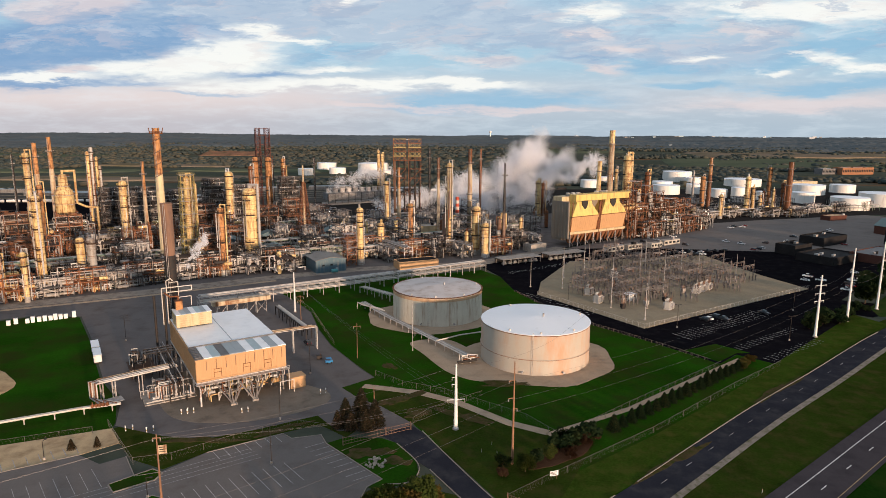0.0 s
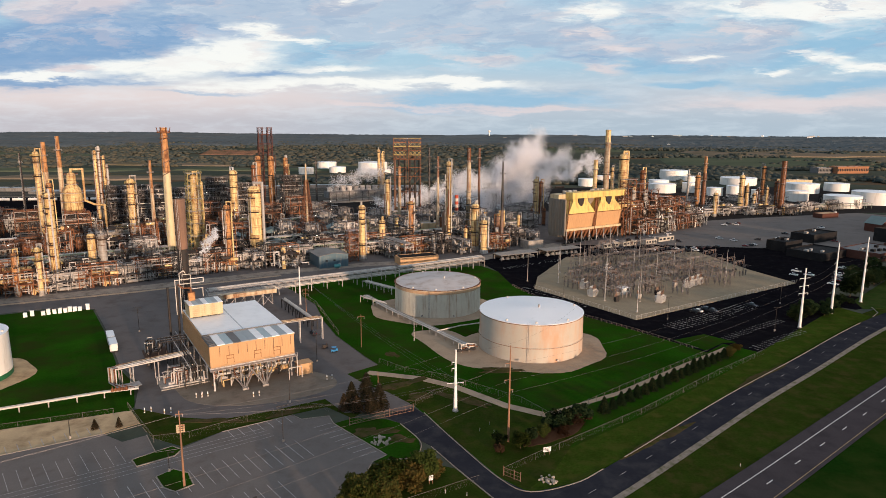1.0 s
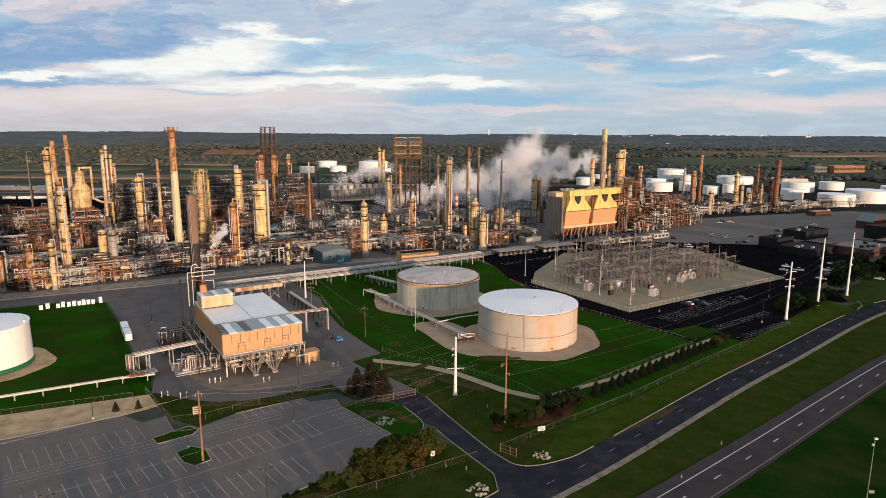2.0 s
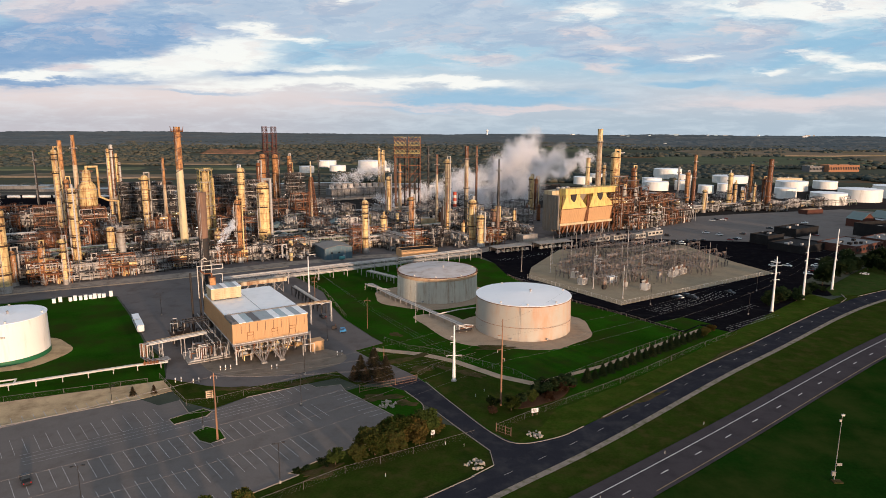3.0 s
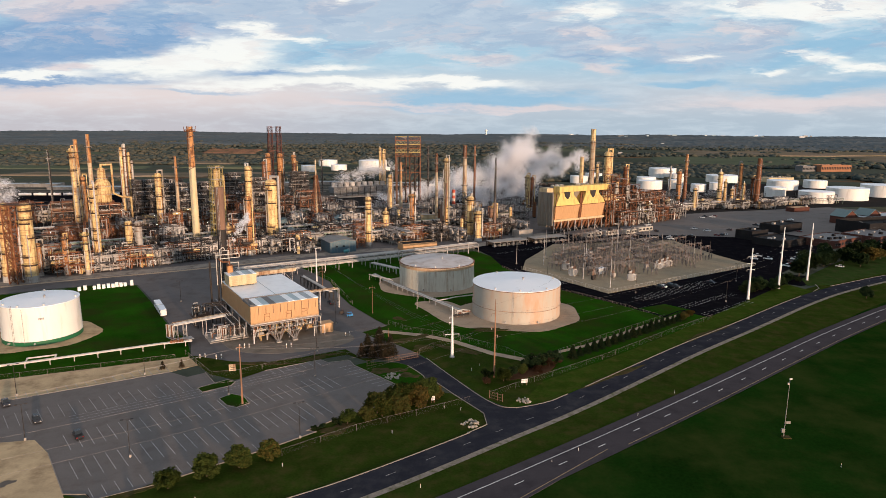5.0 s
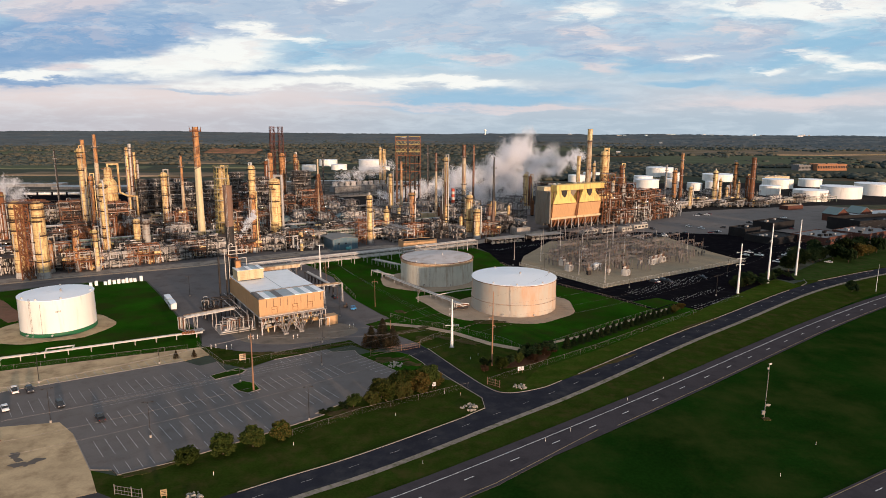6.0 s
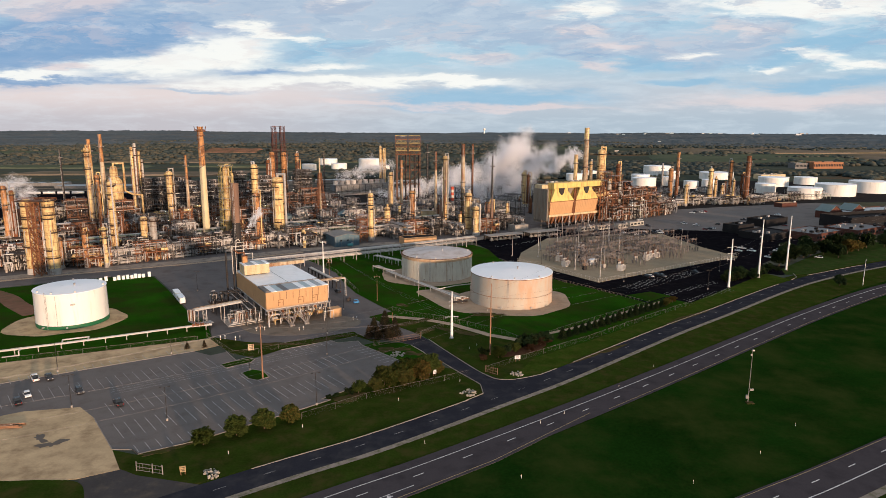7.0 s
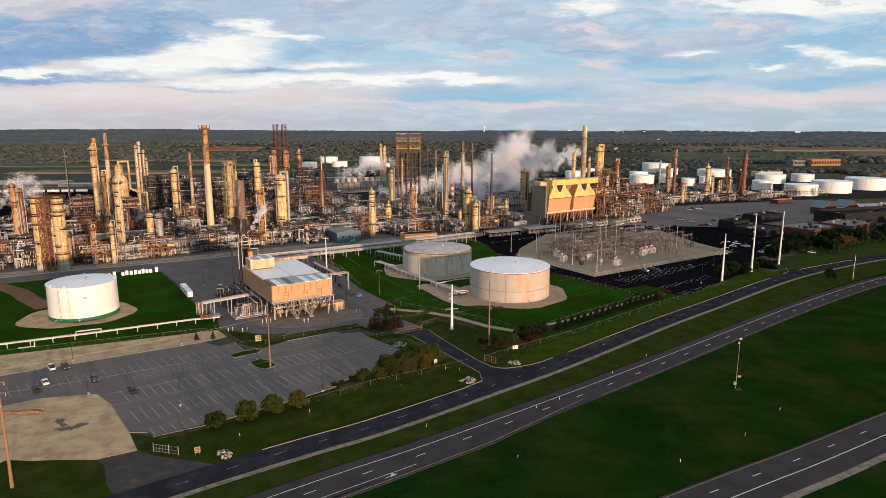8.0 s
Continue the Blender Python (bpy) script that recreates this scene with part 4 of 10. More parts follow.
solid("road_edge", band(Mesh(), HWY2, -14.6, -12.6, 0.08), "shoulder", "gravel shoulder of the highway", "road edge", kind="structure")
drive = Mesh().slab([(-12.0, 157), (-7, 148), (-3.3, 144.3), (2.9, 134.1), (12.6, 118.5), (12.8, 109), (36, 128.5), (20.5, 122.6), (13.4, 128.5), (-6.3, 163.8), (-9.6, 168.3), (-18, 162)], -0.1, 0.085)
solid("driveway", drive, "fresh", "dark asphalt entrance road to the gate", "road", kind="structure")


def kerb(pts, label="pale concrete kerb", w=0.22, h=0.14, z=0.08):
    return solid("kerb", band(Mesh(), pts, -w, 0.0, z, h), "kerb", label, "kerb", kind="structure")


kerb(smooth_line([(-6.0, 164.5), (3, 147.3), (13.6, 128.8), (20.6, 123.0), (32, 127.0), (40, 133.4)]))
kerb(smooth_line([(-12.6, 157.2), (-7, 148.3), (-6.0, 143), (-8.2, 138), (-14.5, 136.8)]))
kerb([(-3.3, 144), (3.1, 133.4), (12.4, 119), (12.9, 111.6), (7, 106.2)])
kerb([p for p in FRONT if -59 < p[0] < 8], z=0.09)
kerb([p for p in FRONT if 40 < p[0] < 190], z=0.09)
kerb(LOT[1:3]), kerb(LOT[4:7]), kerb(LOT[7:13]), kerb(LOT[12:22]), kerb(LOT[20:24])
kerb([(196, 268), (203, 275), (206, 284)]), kerb([(212, 280), (252, 303), (262, 308)])


def island(pts, label):
    t = thing("traffic_island", 0, 0, label=label, category="traffic island", kind="structure")
    part("edging", band(Mesh(), list(pts) + [pts[0]], -0.35, 0.0, 0.08, 0.15), "kerb", t)
    part("grass", Mesh().slab(list(pts), 0.05, 0.18), "lawn", t)


island([(-69.8, 127.8), (-66.0, 123.2), (-62.6, 121.6), (-59.7, 124.6), (-63.0, 129.6), (-67.2, 131.2)], "kerbed grass island in the car park")
island([(-79.6, 135.6), (-77.0, 132.6), (-69.8, 138.0), (-69.4, 141.0), (-72.4, 142.6), (-75.4, 139.8)], "kerbed grass island at the car park edge")

# markings
lines = Mesh()
band(lines, HWY, -0.26, 0.0, 0.115)
band(lines, HWY2, -7.55, -7.27, 0.115)
solid("edge_line", lines, "paint", "white edge lines of the highway", "road marking", kind="structure")
ylines = Mesh()
band(ylines, [p for p in HWY if p[0] > 40], -7.6, -7.42, 0.115)
band(ylines, HWY2, -0.18, 0.0, 0.115)
band(ylines, [(-120, -28), (-22.6, 44.6), (13.0, 70.4), (37.0, 91.8), (44, 98)], -0.1, 0.1, 0.118)
solid("edge_line", ylines, "yellow", "faded yellow edge lines of the highway", "road marking", kind="structure")
solid("turn_line", band(Mesh(), [(-62, 20), (-28.3, 43.8), (-7.0, 58.7)], -0.1, 0.1, 0.12), "paint", "white line of the turning lane", "road marking", kind="structure")
arrow = Mesh()
band(arrow, [(-14.2, 52.2), (-12.6, 53.4)], -0.12, 0.12, 0.12)
arrow.sheet([(-12.9, 52.6), (-11.4, 54.2), (-13.0, 54.4)], 0.122)
solid("turn_arrow", arrow, "paint", "white turn arrow on the asphalt", "road marking", kind="structure")


def dashes(name, line, offset, step, length, start, label, material="paint", w=0.16):
    d, walked, nxt = Mesh(), 0.0, start
    for a, b in zip(line, line[1:]):
        a, b = Vector(a), Vector(b)
        L = (b - a).length
        e = (b - a) / L
        nrm = Vector((-e.y, e.x))
        while nxt < walked + L:
            p = a + e * (nxt - walked) + nrm * offset
            q = p + e * length
            band(d, [tuple(p), tuple(q)], -w / 2, w / 2, 0.118)
            nxt += step
        walked += L
    solid(name, d, material, label, "road marking", kind="structure")


dashes("lane_dash", HWY, -3.7, 15.24, 3.05, 6.5, "white lane dashes of the highway", w=0.28)
dashes("lane_dash", HWY2, -3.65, 15.24, 3.05, 2.0, "white lane dashes of the highway", w=0.28)
dashes("centre_dash", FRONT, -4.3, 12.2, 3.0, 2.0, "faint centre dashes of the frontage road", "oldpaint", 0.12)

ROW = Vector((math.cos(radians(34.0)), math.sin(radians(34.0))))
STALL = Vector((math.cos(radians(-49.0)), math.sin(radians(-49.0))))


def stalls(mesh, mid, length, reach0, reach1, w=0.16, step=2.75, row=None, stall=None, z=0.088, keep=1.0):
    r, s = row or ROW, stall or STALL
    k = int(length / step)
    for i in range(k + 1):
        p = Vector(mid) + r * (i * step)
        if rng.random() < keep:
            band(mesh, [tuple(p + s * reach0), tuple(p + s * reach1)], -w / 2, w / 2, z)


marks = Mesh()
stalls(marks, (-101.0, 99.5), 78, -5.3, 5.3)
stalls(marks, (-91.0, 85.4), 66, -5.3, 5.3)
stalls(marks, (-79.5, 73.6), 42, -5.2, -0.2)
stalls(marks, (-61.0, 152.0), 17, 0.2, 5.2)
stalls(marks, (-33.0, 157.0), 24, -0.4, 5.0, row=Vector((0.69, -0.72)), stall=Vector((-0.82, -0.57)))
solid("stall_lines", marks, "oldpaint", "worn white stall lines of the car park", "road marking", kind="structure")
marks = Mesh()
stalls(marks, (-206, 82), 130, 0.2, 5.2, keep=0.9)
stalls(marks, (-180, 74), 118, -5.2, 5.2, w=0.12)
stalls(marks, (-151, 66), 50, -5.2, 5.2, w=0.12)
for k in range(4):
    band(marks, [tuple(Vector((-100, 104)) + ROW * 0 + STALL * (-14 + k * 2.0)), tuple(Vector((-100, 104)) + ROW * 70 + STALL * (-14 + k * 2.0))], -0.06, 0.06, 0.087)
solid("stall_lines", marks, "oldpaint", "faded stall lines of the car park", "road marking", kind="structure")
marks = Mesh()
DROW = Vector((math.cos(radians(36)), math.sin(radians(36))))
DST = Vector((math.cos(radians(-56)), math.sin(radians(-56))))
stalls(marks, (98, 250), 62, -4.6, 4.6, w=0.13, row=DROW, stall=DST, z=0.072)
stalls(marks, (116, 234), 44, -4.6, 0, w=0.13, row=DROW, stall=DST, z=0.072)
stalls(marks, (122, 222), 40, 0, 4.6, w=0.13, row=DROW, stall=-DST, z=0.072)
stalls(marks, (36, 366), 70, -2.4, 2.4, w=0.13, row=DROW, stall=DST, z=0.072)
stalls(marks, (42, 318), 45, -2.4, 2.4, w=0.13, row=-DST * -1.0, stall=DROW, z=0.072)
solid("stall_lines", marks, "paint", "pale stall lines on the black car park", "road marking", kind="structure")

ground_piece("entrance_lawn", rounded([(-112.0, 58.7), (-104.1, 59.8), (-95.9, 60.4), (-87.9, 59.6), (-83.1, 54.3), (-78.7, 43.4), (-89.7, 43.3), (-101.3, 43.3)]), 0.115, "verge", "grass corner beside the lot entrance", "lawn")

FRONT_WALK = [(-330, 213), (-250, 262), (-213, 284), (-160, 311), (-96, 350), (-51, 373), (21, 392), (85, 450)]
ground_piece("dusty_strip", strip(FRONT_WALK, -3.5, 7.5)[0] + strip(FRONT_WALK, -3.5, 7.5)[1][::-1], 0.075, "dust", "pale dusty concrete strip along the plant front", "pavement")

# ---- storage tanks ----
def storage_tank(x, y, r, h, shell, roof, label, band_colour=None, roof_rise=1.0, n=72, fittings=True, wind_girder=None):
    t = thing("storage_tank", x, y, 0.05, label=label, category="storage tank", group="storage tanks")
    m = Mesh()
    courses = 6
    prof = []
    for i in range(courses):
        rr = r + 0.03 * (courses - i)
        prof += [(rr, h * i / courses), (rr, h * (i + 1) / courses)]
    part("shell", m.lathe(0, 0, prof, n), shell, t)
    part("roof", Mesh().lathe(0, 0, [(r + 0.22, h - 0.15), (r + 0.22, h + 0.05), (r * 0.66, h + roof_rise * 0.36), (r * 0.33, h + roof_rise * 0.72), (0.01, h + roof_rise)], n), roof, t)
    if band_colour:
        part("base_band", Mesh().lathe(0, 0, [(r + 0.25, 0.0), (r + 0.25, 1.7), (r + 0.1, 1.7)], n), band_colour, t, "green painted base band")
    if wind_girder:
        part("wind_girder", Mesh().ring(0, 0, wind_girder, r, r + 0.35, 0.14, n), shell, t)
    if fittings:
        a = radians(-100)
        part("vent", Mesh().lathe(r * 0.15, 0, [(0.35, h + roof_rise * 0.8), (0.35, h + roof_rise + 0.7), (0.6, h + roof_rise + 0.8), (0.01, h + roof_rise + 1.1)], 10), "steel", t)
        for b in (-2.2, -1.6, -0.9, 0.3, 2.0):
            part("roof_manhole", Mesh().lathe(r * 0.93 * math.cos(b), r * 0.93 * math.sin(b), [(0.4, h), (0.4, h + 0.7), (0.01, h + 0.75)], 8), "white_pipe", t)
        lad = Mesh()
        for s in (-0.25, 0.25):
            lad.bar(((r + 0.25) * math.cos(a) + s, (r + 0.25) * math.sin(a), 0.2), ((r + 0.25) * math.cos(a) + s, (r + 0.25) * math.sin(a), h + 0.9), 0.08)
        for i in range(int(h / 0.6)):
            lad.bar(((r + 0.25) * math.cos(a) - 0.25, (r + 0.25) * math.sin(a), 0.4 + i * 0.6), ((r + 0.25) * math.cos(a) + 0.25, (r + 0.25) * math.sin(a), 0.4 + i * 0.6), 0.05)
        part("ladder", lad, "steel", t)
        for b in (-1.9, -1.2):
            part("nozzle", Mesh().tube((r * math.cos(b), r * math.sin(b), 1.0), ((r + 1.2) * math.cos(b), (r + 1.2) * math.sin(b), 1.0), 0.35, n=10), "steel", t)
    return t


tank_n = storage_tank(33.5, 226.0, 20.0, 14.6, "old_tank", "tank_roof", "weathered cream storage tank with a clean white roof", wind_girder=5.6)
part("seam_line", Mesh().ring(0, 0, 5.5, 20.1, 20.42, 0.10, 72), "rust", tank_n, "thin rusty seam ring")
part("rim_stain", Mesh().lathe(0, 0, [(20.21, 14.15), (20.21, 14.38)], 72), "rust", tank_n, "rust-brown stain under the rim")
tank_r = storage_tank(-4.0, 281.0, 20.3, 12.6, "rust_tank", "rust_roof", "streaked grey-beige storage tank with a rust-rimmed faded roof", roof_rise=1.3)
# sunlit strip below the roof, painted as a ring of colour
part("rim_stain", Mesh().lathe(0, 0, [(20.52, 10.9), (20.52, 12.2)], 72), "sunlit_band", tank_r, "orange band under the rim, painted for low sunlight")
part("roof_edge", Mesh().ring(0, 0, 12.5, 19.4, 20.75, 0.18, 72), "rust", tank_r, "rusty roof edge")
tank_l = storage_tank(-162.6, 187.6, 13.9, 15.3, "white_tank", "tank_roof", "clean white storage tank with a green base band", "green", roof_rise=0.7)
for i in range(4):
    a = radians(-60.5 + i * 2.0)
    part("lettering", Mesh().bar((14.1 * math.cos(a), 14.1 * math.sin(a), 10.2), (14.1 * math.cos(a), 14.1 * math.sin(a), 10.9), 0.3), "steel", tank_l, "small grey unreadable lettering")
a = radians(-83)
part("gauge_pipe", Mesh().tube((14.2 * math.cos(a), 14.2 * math.sin(a), 1.0), (14.2 * math.cos(a), 14.2 * math.sin(a), 14.6), 0.07, n=6), "steel", tank_l)

FAR_TANKS = ((-257, 1332, 20, 15.5), (-269, 1187, 14, 12), (-217, 1232, 16, 11), (-149, 1244, 28.6, 20), (391, 1085, 23.6, 17), (298, 864, 17.6, 12), (301, 890, 13.8, 15),
             (402, 1040, 14, 10), (338, 869, 10.5, 13), (353, 823, 10, 10.5), (465, 1002, 27, 11), (372, 809, 9.1, 14), (395, 794, 7, 10.5), (495, 871, 20.8, 13), (429, 763, 12.7, 12.5),
             (447, 702, 19, 13), (506, 737, 23.4, 14.5), (578, 778, 24.9, 15), (250, 1010, 14, 12), (560, 900, 16, 11), (215, 960, 14, 11), (-120, 1180, 12, 10))
for tx, ty, tr, th in FAR_TANKS:
    storage_tank(tx, ty, tr, th, "white_tank", "tank_roof", "white storage tank in the far tank farm", n=40, fittings=False, roof_rise=tr * 0.06, wind_girder=th * 0.82)

# ---- raised building over the yard ----
RB = radians(32.5)


def raised_building():
    W, Dp, z0, z1 = 27.5, 47.0, 8.1, 15.4
    t = thing("raised_building", -74.6, 177.6, 0.0, RB, "long tan metal-clad raised building with a patched white roof", "building")
    fw = part("front_wall", Mesh().box((W / 2, 0.15, (z0 + z1) / 2), (W, 0.3, z1 - z0)), "tan_wall", t, "tan ribbed metal front wall")
    rib = Mesh().box((0, 0, 0), (0.16, 0.08, z1 - z0)).data("rib", M["tan_wall"])
    for i in range(int(W / 0.55)):
        part("rib", rib, "tan_wall", fw, at=(0.3 + i * 0.55, -0.035, (z0 + z1) / 2))
    side = Mesh().box((0.15, Dp / 2 + 0.15, (z0 + z1) / 2), (0.3, Dp - 0.3, z1 - z0))
    for i in range(int(Dp / 0.8)):
        side.box((-0.03, 0.5 + i * 0.8, (z0 + z1) / 2), (0.07, 0.18, z1 - z0))
    part("side_wall", side, "tan_wall", t)
    part("side_wall", Mesh().box((W - 0.15, Dp / 2 + 0.15, (z0 + z1) / 2), (0.3, Dp - 0.3, z1 - z0)), "tan_wall", t)
    part("back_wall", Mesh().box((W / 2, Dp - 0.15, (z0 + z1) / 2), (W - 0.6, 0.3, z1 - z0)), "side_wall", t)
    part("floor_slab", Mesh().box((W / 2, Dp / 2, z0 - 0.25), (W + 0.4, Dp, 0.5)), "steel", t)
    # front bay: coloured roof panels; rear: white roof
    cols = ("roof_dark", "metal_roof", "roof_blue", "roof_dark", "roof_grey", "roof_grey", "metal_roof", "roof_blue", "metal_roof", "roof_grey", "metal_roof")
    step = (W + 0.4) / len(cols)
    for i, c in enumerate(cols):
        part("roof_panel", Mesh().box((-0.2 + step * (i + 0.5), 5.6, z1 + 0.16), (step - 0.06, 11.6, 0.24)), c, t)
    rear = Mesh().box((W / 2 + 0.2, 29.3, z1 + 0.30), (W - 0.2, 35.6, 0.36))
    part("roof_seam", Mesh().box((W * 0.5, 29.3, z1 + 0.49), (0.3, 35.4, 0.03)), "roof_grey", t)
    part("main_roof", rear, "metal_roof", t, "white metal main roof")
    part("roof_step", Mesh().box((W / 2 + 0.2, 11.5, z1 + 0.38), (W, 0.25, 0.55)), "roof_dark", t)
    for i in range(7):
        part("roof_vent", Mesh().box((0.9, 1.0 + i * 1.55, z1 + 0.42), (1.6, 0.9, 0.3)), "roof_dark", t)
    # panel seams, damper frames and stains on the front
    for i in range(9):
        part("seam", Mesh().box((3.0 + i * 2.9, -0.12, (z0 + z1) / 2 + 1.5), (0.16, 0.08, 3.2)), "brown", t)
    for cx in (6.2, 15.0, 21.5):
        fr = Mesh()
        fr.box((cx - 1.1, -0.14, 10.4), (0.12, 0.14, 2.6)).box((cx + 1.1, -0.14, 10.4), (0.12, 0.14, 2.6)).box((cx, -0.14, 11.7), (2.3, 0.14, 0.14)).box((cx, -0.14, 10.6), (2.2, 0.10, 0.10))
        part("damper_frame", fr, "rust", t)
    part("gutter", Mesh().box((W / 2, -0.16, z1 - 0.1), (W + 0.3, 0.22, 0.25)), "tan_wall", t)
    part("lower_walkway", Mesh().box((W / 2, -0.9, z0 - 0.35), (W + 1, 1.6, 0.18)), "steel", t)
    rail = Mesh()
    for h in (0.5, 1.05):
        rail.bar((0, -1.65, z0 - 0.3 + h), (W + 0.5, -1.65, z0 - 0.3 + h), 0.09)
    for i in range(15):
        rail.bar((i * 2.0, -1.65, z0 - 0.3), (i * 2.0, -1.65, z0 + 0.75), 0.09)
    part("handrail", rail, "steel", t)
    # legs: upright columns and V braces
    for i in range(4):
        for j in range(5):
            part("column", Mesh().box((1.0 + i * 8.5, 1.0 + j * 11.0, 3.95), (0.45, 0.45, 7.9)), "steel", t)
    for cx, cy in ((9.8, -2.5), (16.3, -2.8)):
        for s in (-1, 1):
            br = Mesh().bar((cx + s * 4.9, 0.2, z0 - 0.4), (cx + s * 0.35, cy, 0.6), 0.32).bar((cx + s * 3.0, 0.2, z0 - 0.4), (cx + s * 0.2, cy, 0.6), 0.2)
            part("brace", br, "galv", t)
        part("brace", Mesh().bar((cx, 3.0, z0 - 0.4), (cx, cy, 0.6), 0.3).bar((cx - 2.6, -0.9, 3.6), (cx + 2.6, -0.9, 3.6), 0.18), "galv", t)
        part("footing", Mesh().box((cx, cy, 0.35), (1.9, 1.5, 0.7)), "concrete", t)
    q = random.Random(44)
    for k in range(26):
        x0, y0 = q.uniform(1, W - 1), q.uniform(0.5, 14)
        zp = q.uniform(2.2, 6.2)
        part("service_pipe", Mesh().pipe([(x0, y0, 0.2), (x0, y0, zp), (min(W - 0.5, x0 + q.uniform(1.5, 7)), y0, zp), (min(W - 0.5, x0 + q.uniform(1.5, 7)), y0 + q.uniform(-2, 3), zp)], q.uniform(0.1, 0.24), 6), q.choice(("orange_steel", "pipe", "clad", "dark_steel", "white_pipe")), t)
    for k in range(5):
        x0 = 3 + k * 5.2
        part("service_drum", Mesh().spin((x0, 5, 2.2), (x0 + 3.2, 5, 2.2), [(0, 0.4), (0.1, 0.9), (0.9, 0.9), (1, 0.4)], 10), q.choice(("clad", "orange_steel", "pipe")), t)
    for i in range(6):
        part("beam", Mesh().bar((1.0, 1 + i * 8.8, z0 - 0.7), (W - 1, 1 + i * 8.8, z0 - 0.7), 0.35, 0.5), "orange_steel", t)
    for i in range(5):
        hop = Mesh()
        cx = 4.0 + i * 4.9
        hop.lathe(cx, 6.0, [(2.0, z0 - 0.5), (0.5, z0 - 3.6), (0.5, z0 - 4.4)], 8, False)
        part("hopper", hop, "orange_steel", t)
    for k in range(22):
        x0 = 1.0 + k * 1.22
        part("service_pipe", Mesh().pipe([(x0, -0.4, z0 - 0.7), (x0, -0.4 - 0.3 * (k % 3), z0 - 2.0 - 0.35 * (k % 4)), (x0 + q.uniform(-1.2, 1.6), 1.2, z0 - 2.4 - 0.3 * (k % 4)), (x0 + q.uniform(-1.2, 1.6), 2.4, q.uniform(1.0, 4.5))], q.uniform(0.08, 0.16), 6), ("orange_steel", "white_pipe", "clad", "dark_steel", "pipe")[k % 5], t)
    duct = Mesh().pipe([(2, 4, 4.2), (W - 2, 4, 4.2)], 0.45).pipe([(2, 9, 3.4), (W - 2, 9, 3.4)], 0.3)
    part("under_pipe", duct, "pipe", t)
    part("side_shed", Mesh().box((W + 3.6, 1.6, 1.9), (5.0, 4.2, 3.8)).box((W + 3.6, 1.6, 3.9), (5.4, 4.6, 0.2)), "tan_wall", t, "small tan metal shed")
    part("end_frame", Mesh().bar((W + 0.6, -0.5, 0), (W + 0.6, -0.5, z0 - 0.4), 0.24).bar((W - 3, -2.5, 0), (W - 3, -2.5, 4.2), 0.22).bar((W + 1.5, -2.5, 0), (W + 1.5, -2.5, 4.2), 0.22).bar((W - 3, -2.5, 4.2), (W + 1.5, -2.5, 4.2), 0.22), "white_pipe", t)
    # penthouse at the back corner
    px, py = 6.2, 37.5
    pw = part("penthouse", Mesh().box((px, py, z1 + 3.1), (11.6, 8.4, 4.4)), "cream_wall", t, "tan ribbed rooftop plant room")
    for k in range(6):
        part("cladding_rib", Mesh().box((px, py, z1 + 1.2 + k * 0.74), (11.8, 8.6, 0.12)), "cream_wall", pw)
    for i in range(7):
        part("penthouse_roof", Mesh().box((px - 5.1 + i * 1.7, py, z1 + 5.4), (1.66, 8.8, 0.16)), ("metal_roof", "roof_blue", "roof_grey")[i % 3], t)
    part("penthouse_skirt", Mesh().box((px, py, z1 + 0.62), (9.6, 7.4, 0.5)), "dark_steel", t)
    # pale vent loops on the far corner
    for path, r in (([(-2.2, 44, 15.0), (-2.2, 44, 28.3), (7.8, 44, 28.3), (7.8, 44, 26.6), (-0.6, 44, 26.6)], 0.17), ([(-0.7, 43, 15.4), (-0.7, 43, 31.0), (0.8, 43, 31.8), (1.5, 43, 30.8)], 0.16),
                    ([(3.4, 44.5, 20.8), (3.4, 44.5, 30.0), (0.6, 44.5, 30.0)], 0.13), ([(7.6, 44.8, 20.8), (7.6, 44.8, 24.2), (3.0, 44.8, 24.2)], 0.15)):
        part("vent_pipe", Mesh().pipe(path, r, 8), "white_pipe", t, "pale looping vent pipe")
    for dx in (-4.6, -1.4):
        part("riser", Mesh().tube((dx, 46.2, 0), (dx, 46.2, 25.5), 0.42, n=10), "dark_steel", t)
    # pipe bundle running along the long side
    for k in range(5):
        part("side_pipe", Mesh().pipe([(-3.0 - 0.7 * k, 46 - k, 8.2 - 0.3 * k), (-3.0 - 0.7 * k, 6, 8.2 - 0.3 * k), (-3.0 - 0.7 * k, 6, 3.0)], 0.16 + 0.04 * (k % 3), 8), ("pipe", "dark_steel", "dark_steel")[k % 3], t)
    for j in range(6):
        fr = Mesh()
        fr.bar((-6.6, 8 + j * 7.4, 0), (-6.6, 8 + j * 7.4, 7.0), 0.3).bar((-1.8, 8 + j * 7.4, 0), (-1.8, 8 + j * 7.4, 7.0), 0.3).bar((-6.9, 8 + j * 7.4, 6.6), (-1.5, 8 + j * 7.4, 6.6), 0.3)
        part("pipe_support", fr, "dark_steel", t)
    for j in range(6):
        y0, x1 = 40 - j * 1.3, -9.5 - 0.6 * (j % 3)
        part("cross_pipe", Mesh().pipe([(-1.0, y0, 8.4 + 0.3 * (j % 2)), (x1, y0, 8.4 + 0.3 * (j % 2)), (x1, y0, 5.6), (x1 - 2.4, y0, 5.6), (x1 - 2.4, y0, 9.2 - 0.5 * (j % 3)), (x1 - 4.0, y0, 9.2 - 0.5 * (j % 3)), (x1 - 4.0, y0, 0.6)], 0.17 + 0.04 * (j % 2), 8), ("pipe", "dark_steel", "pipe", "dark_steel")[j % 4], t)
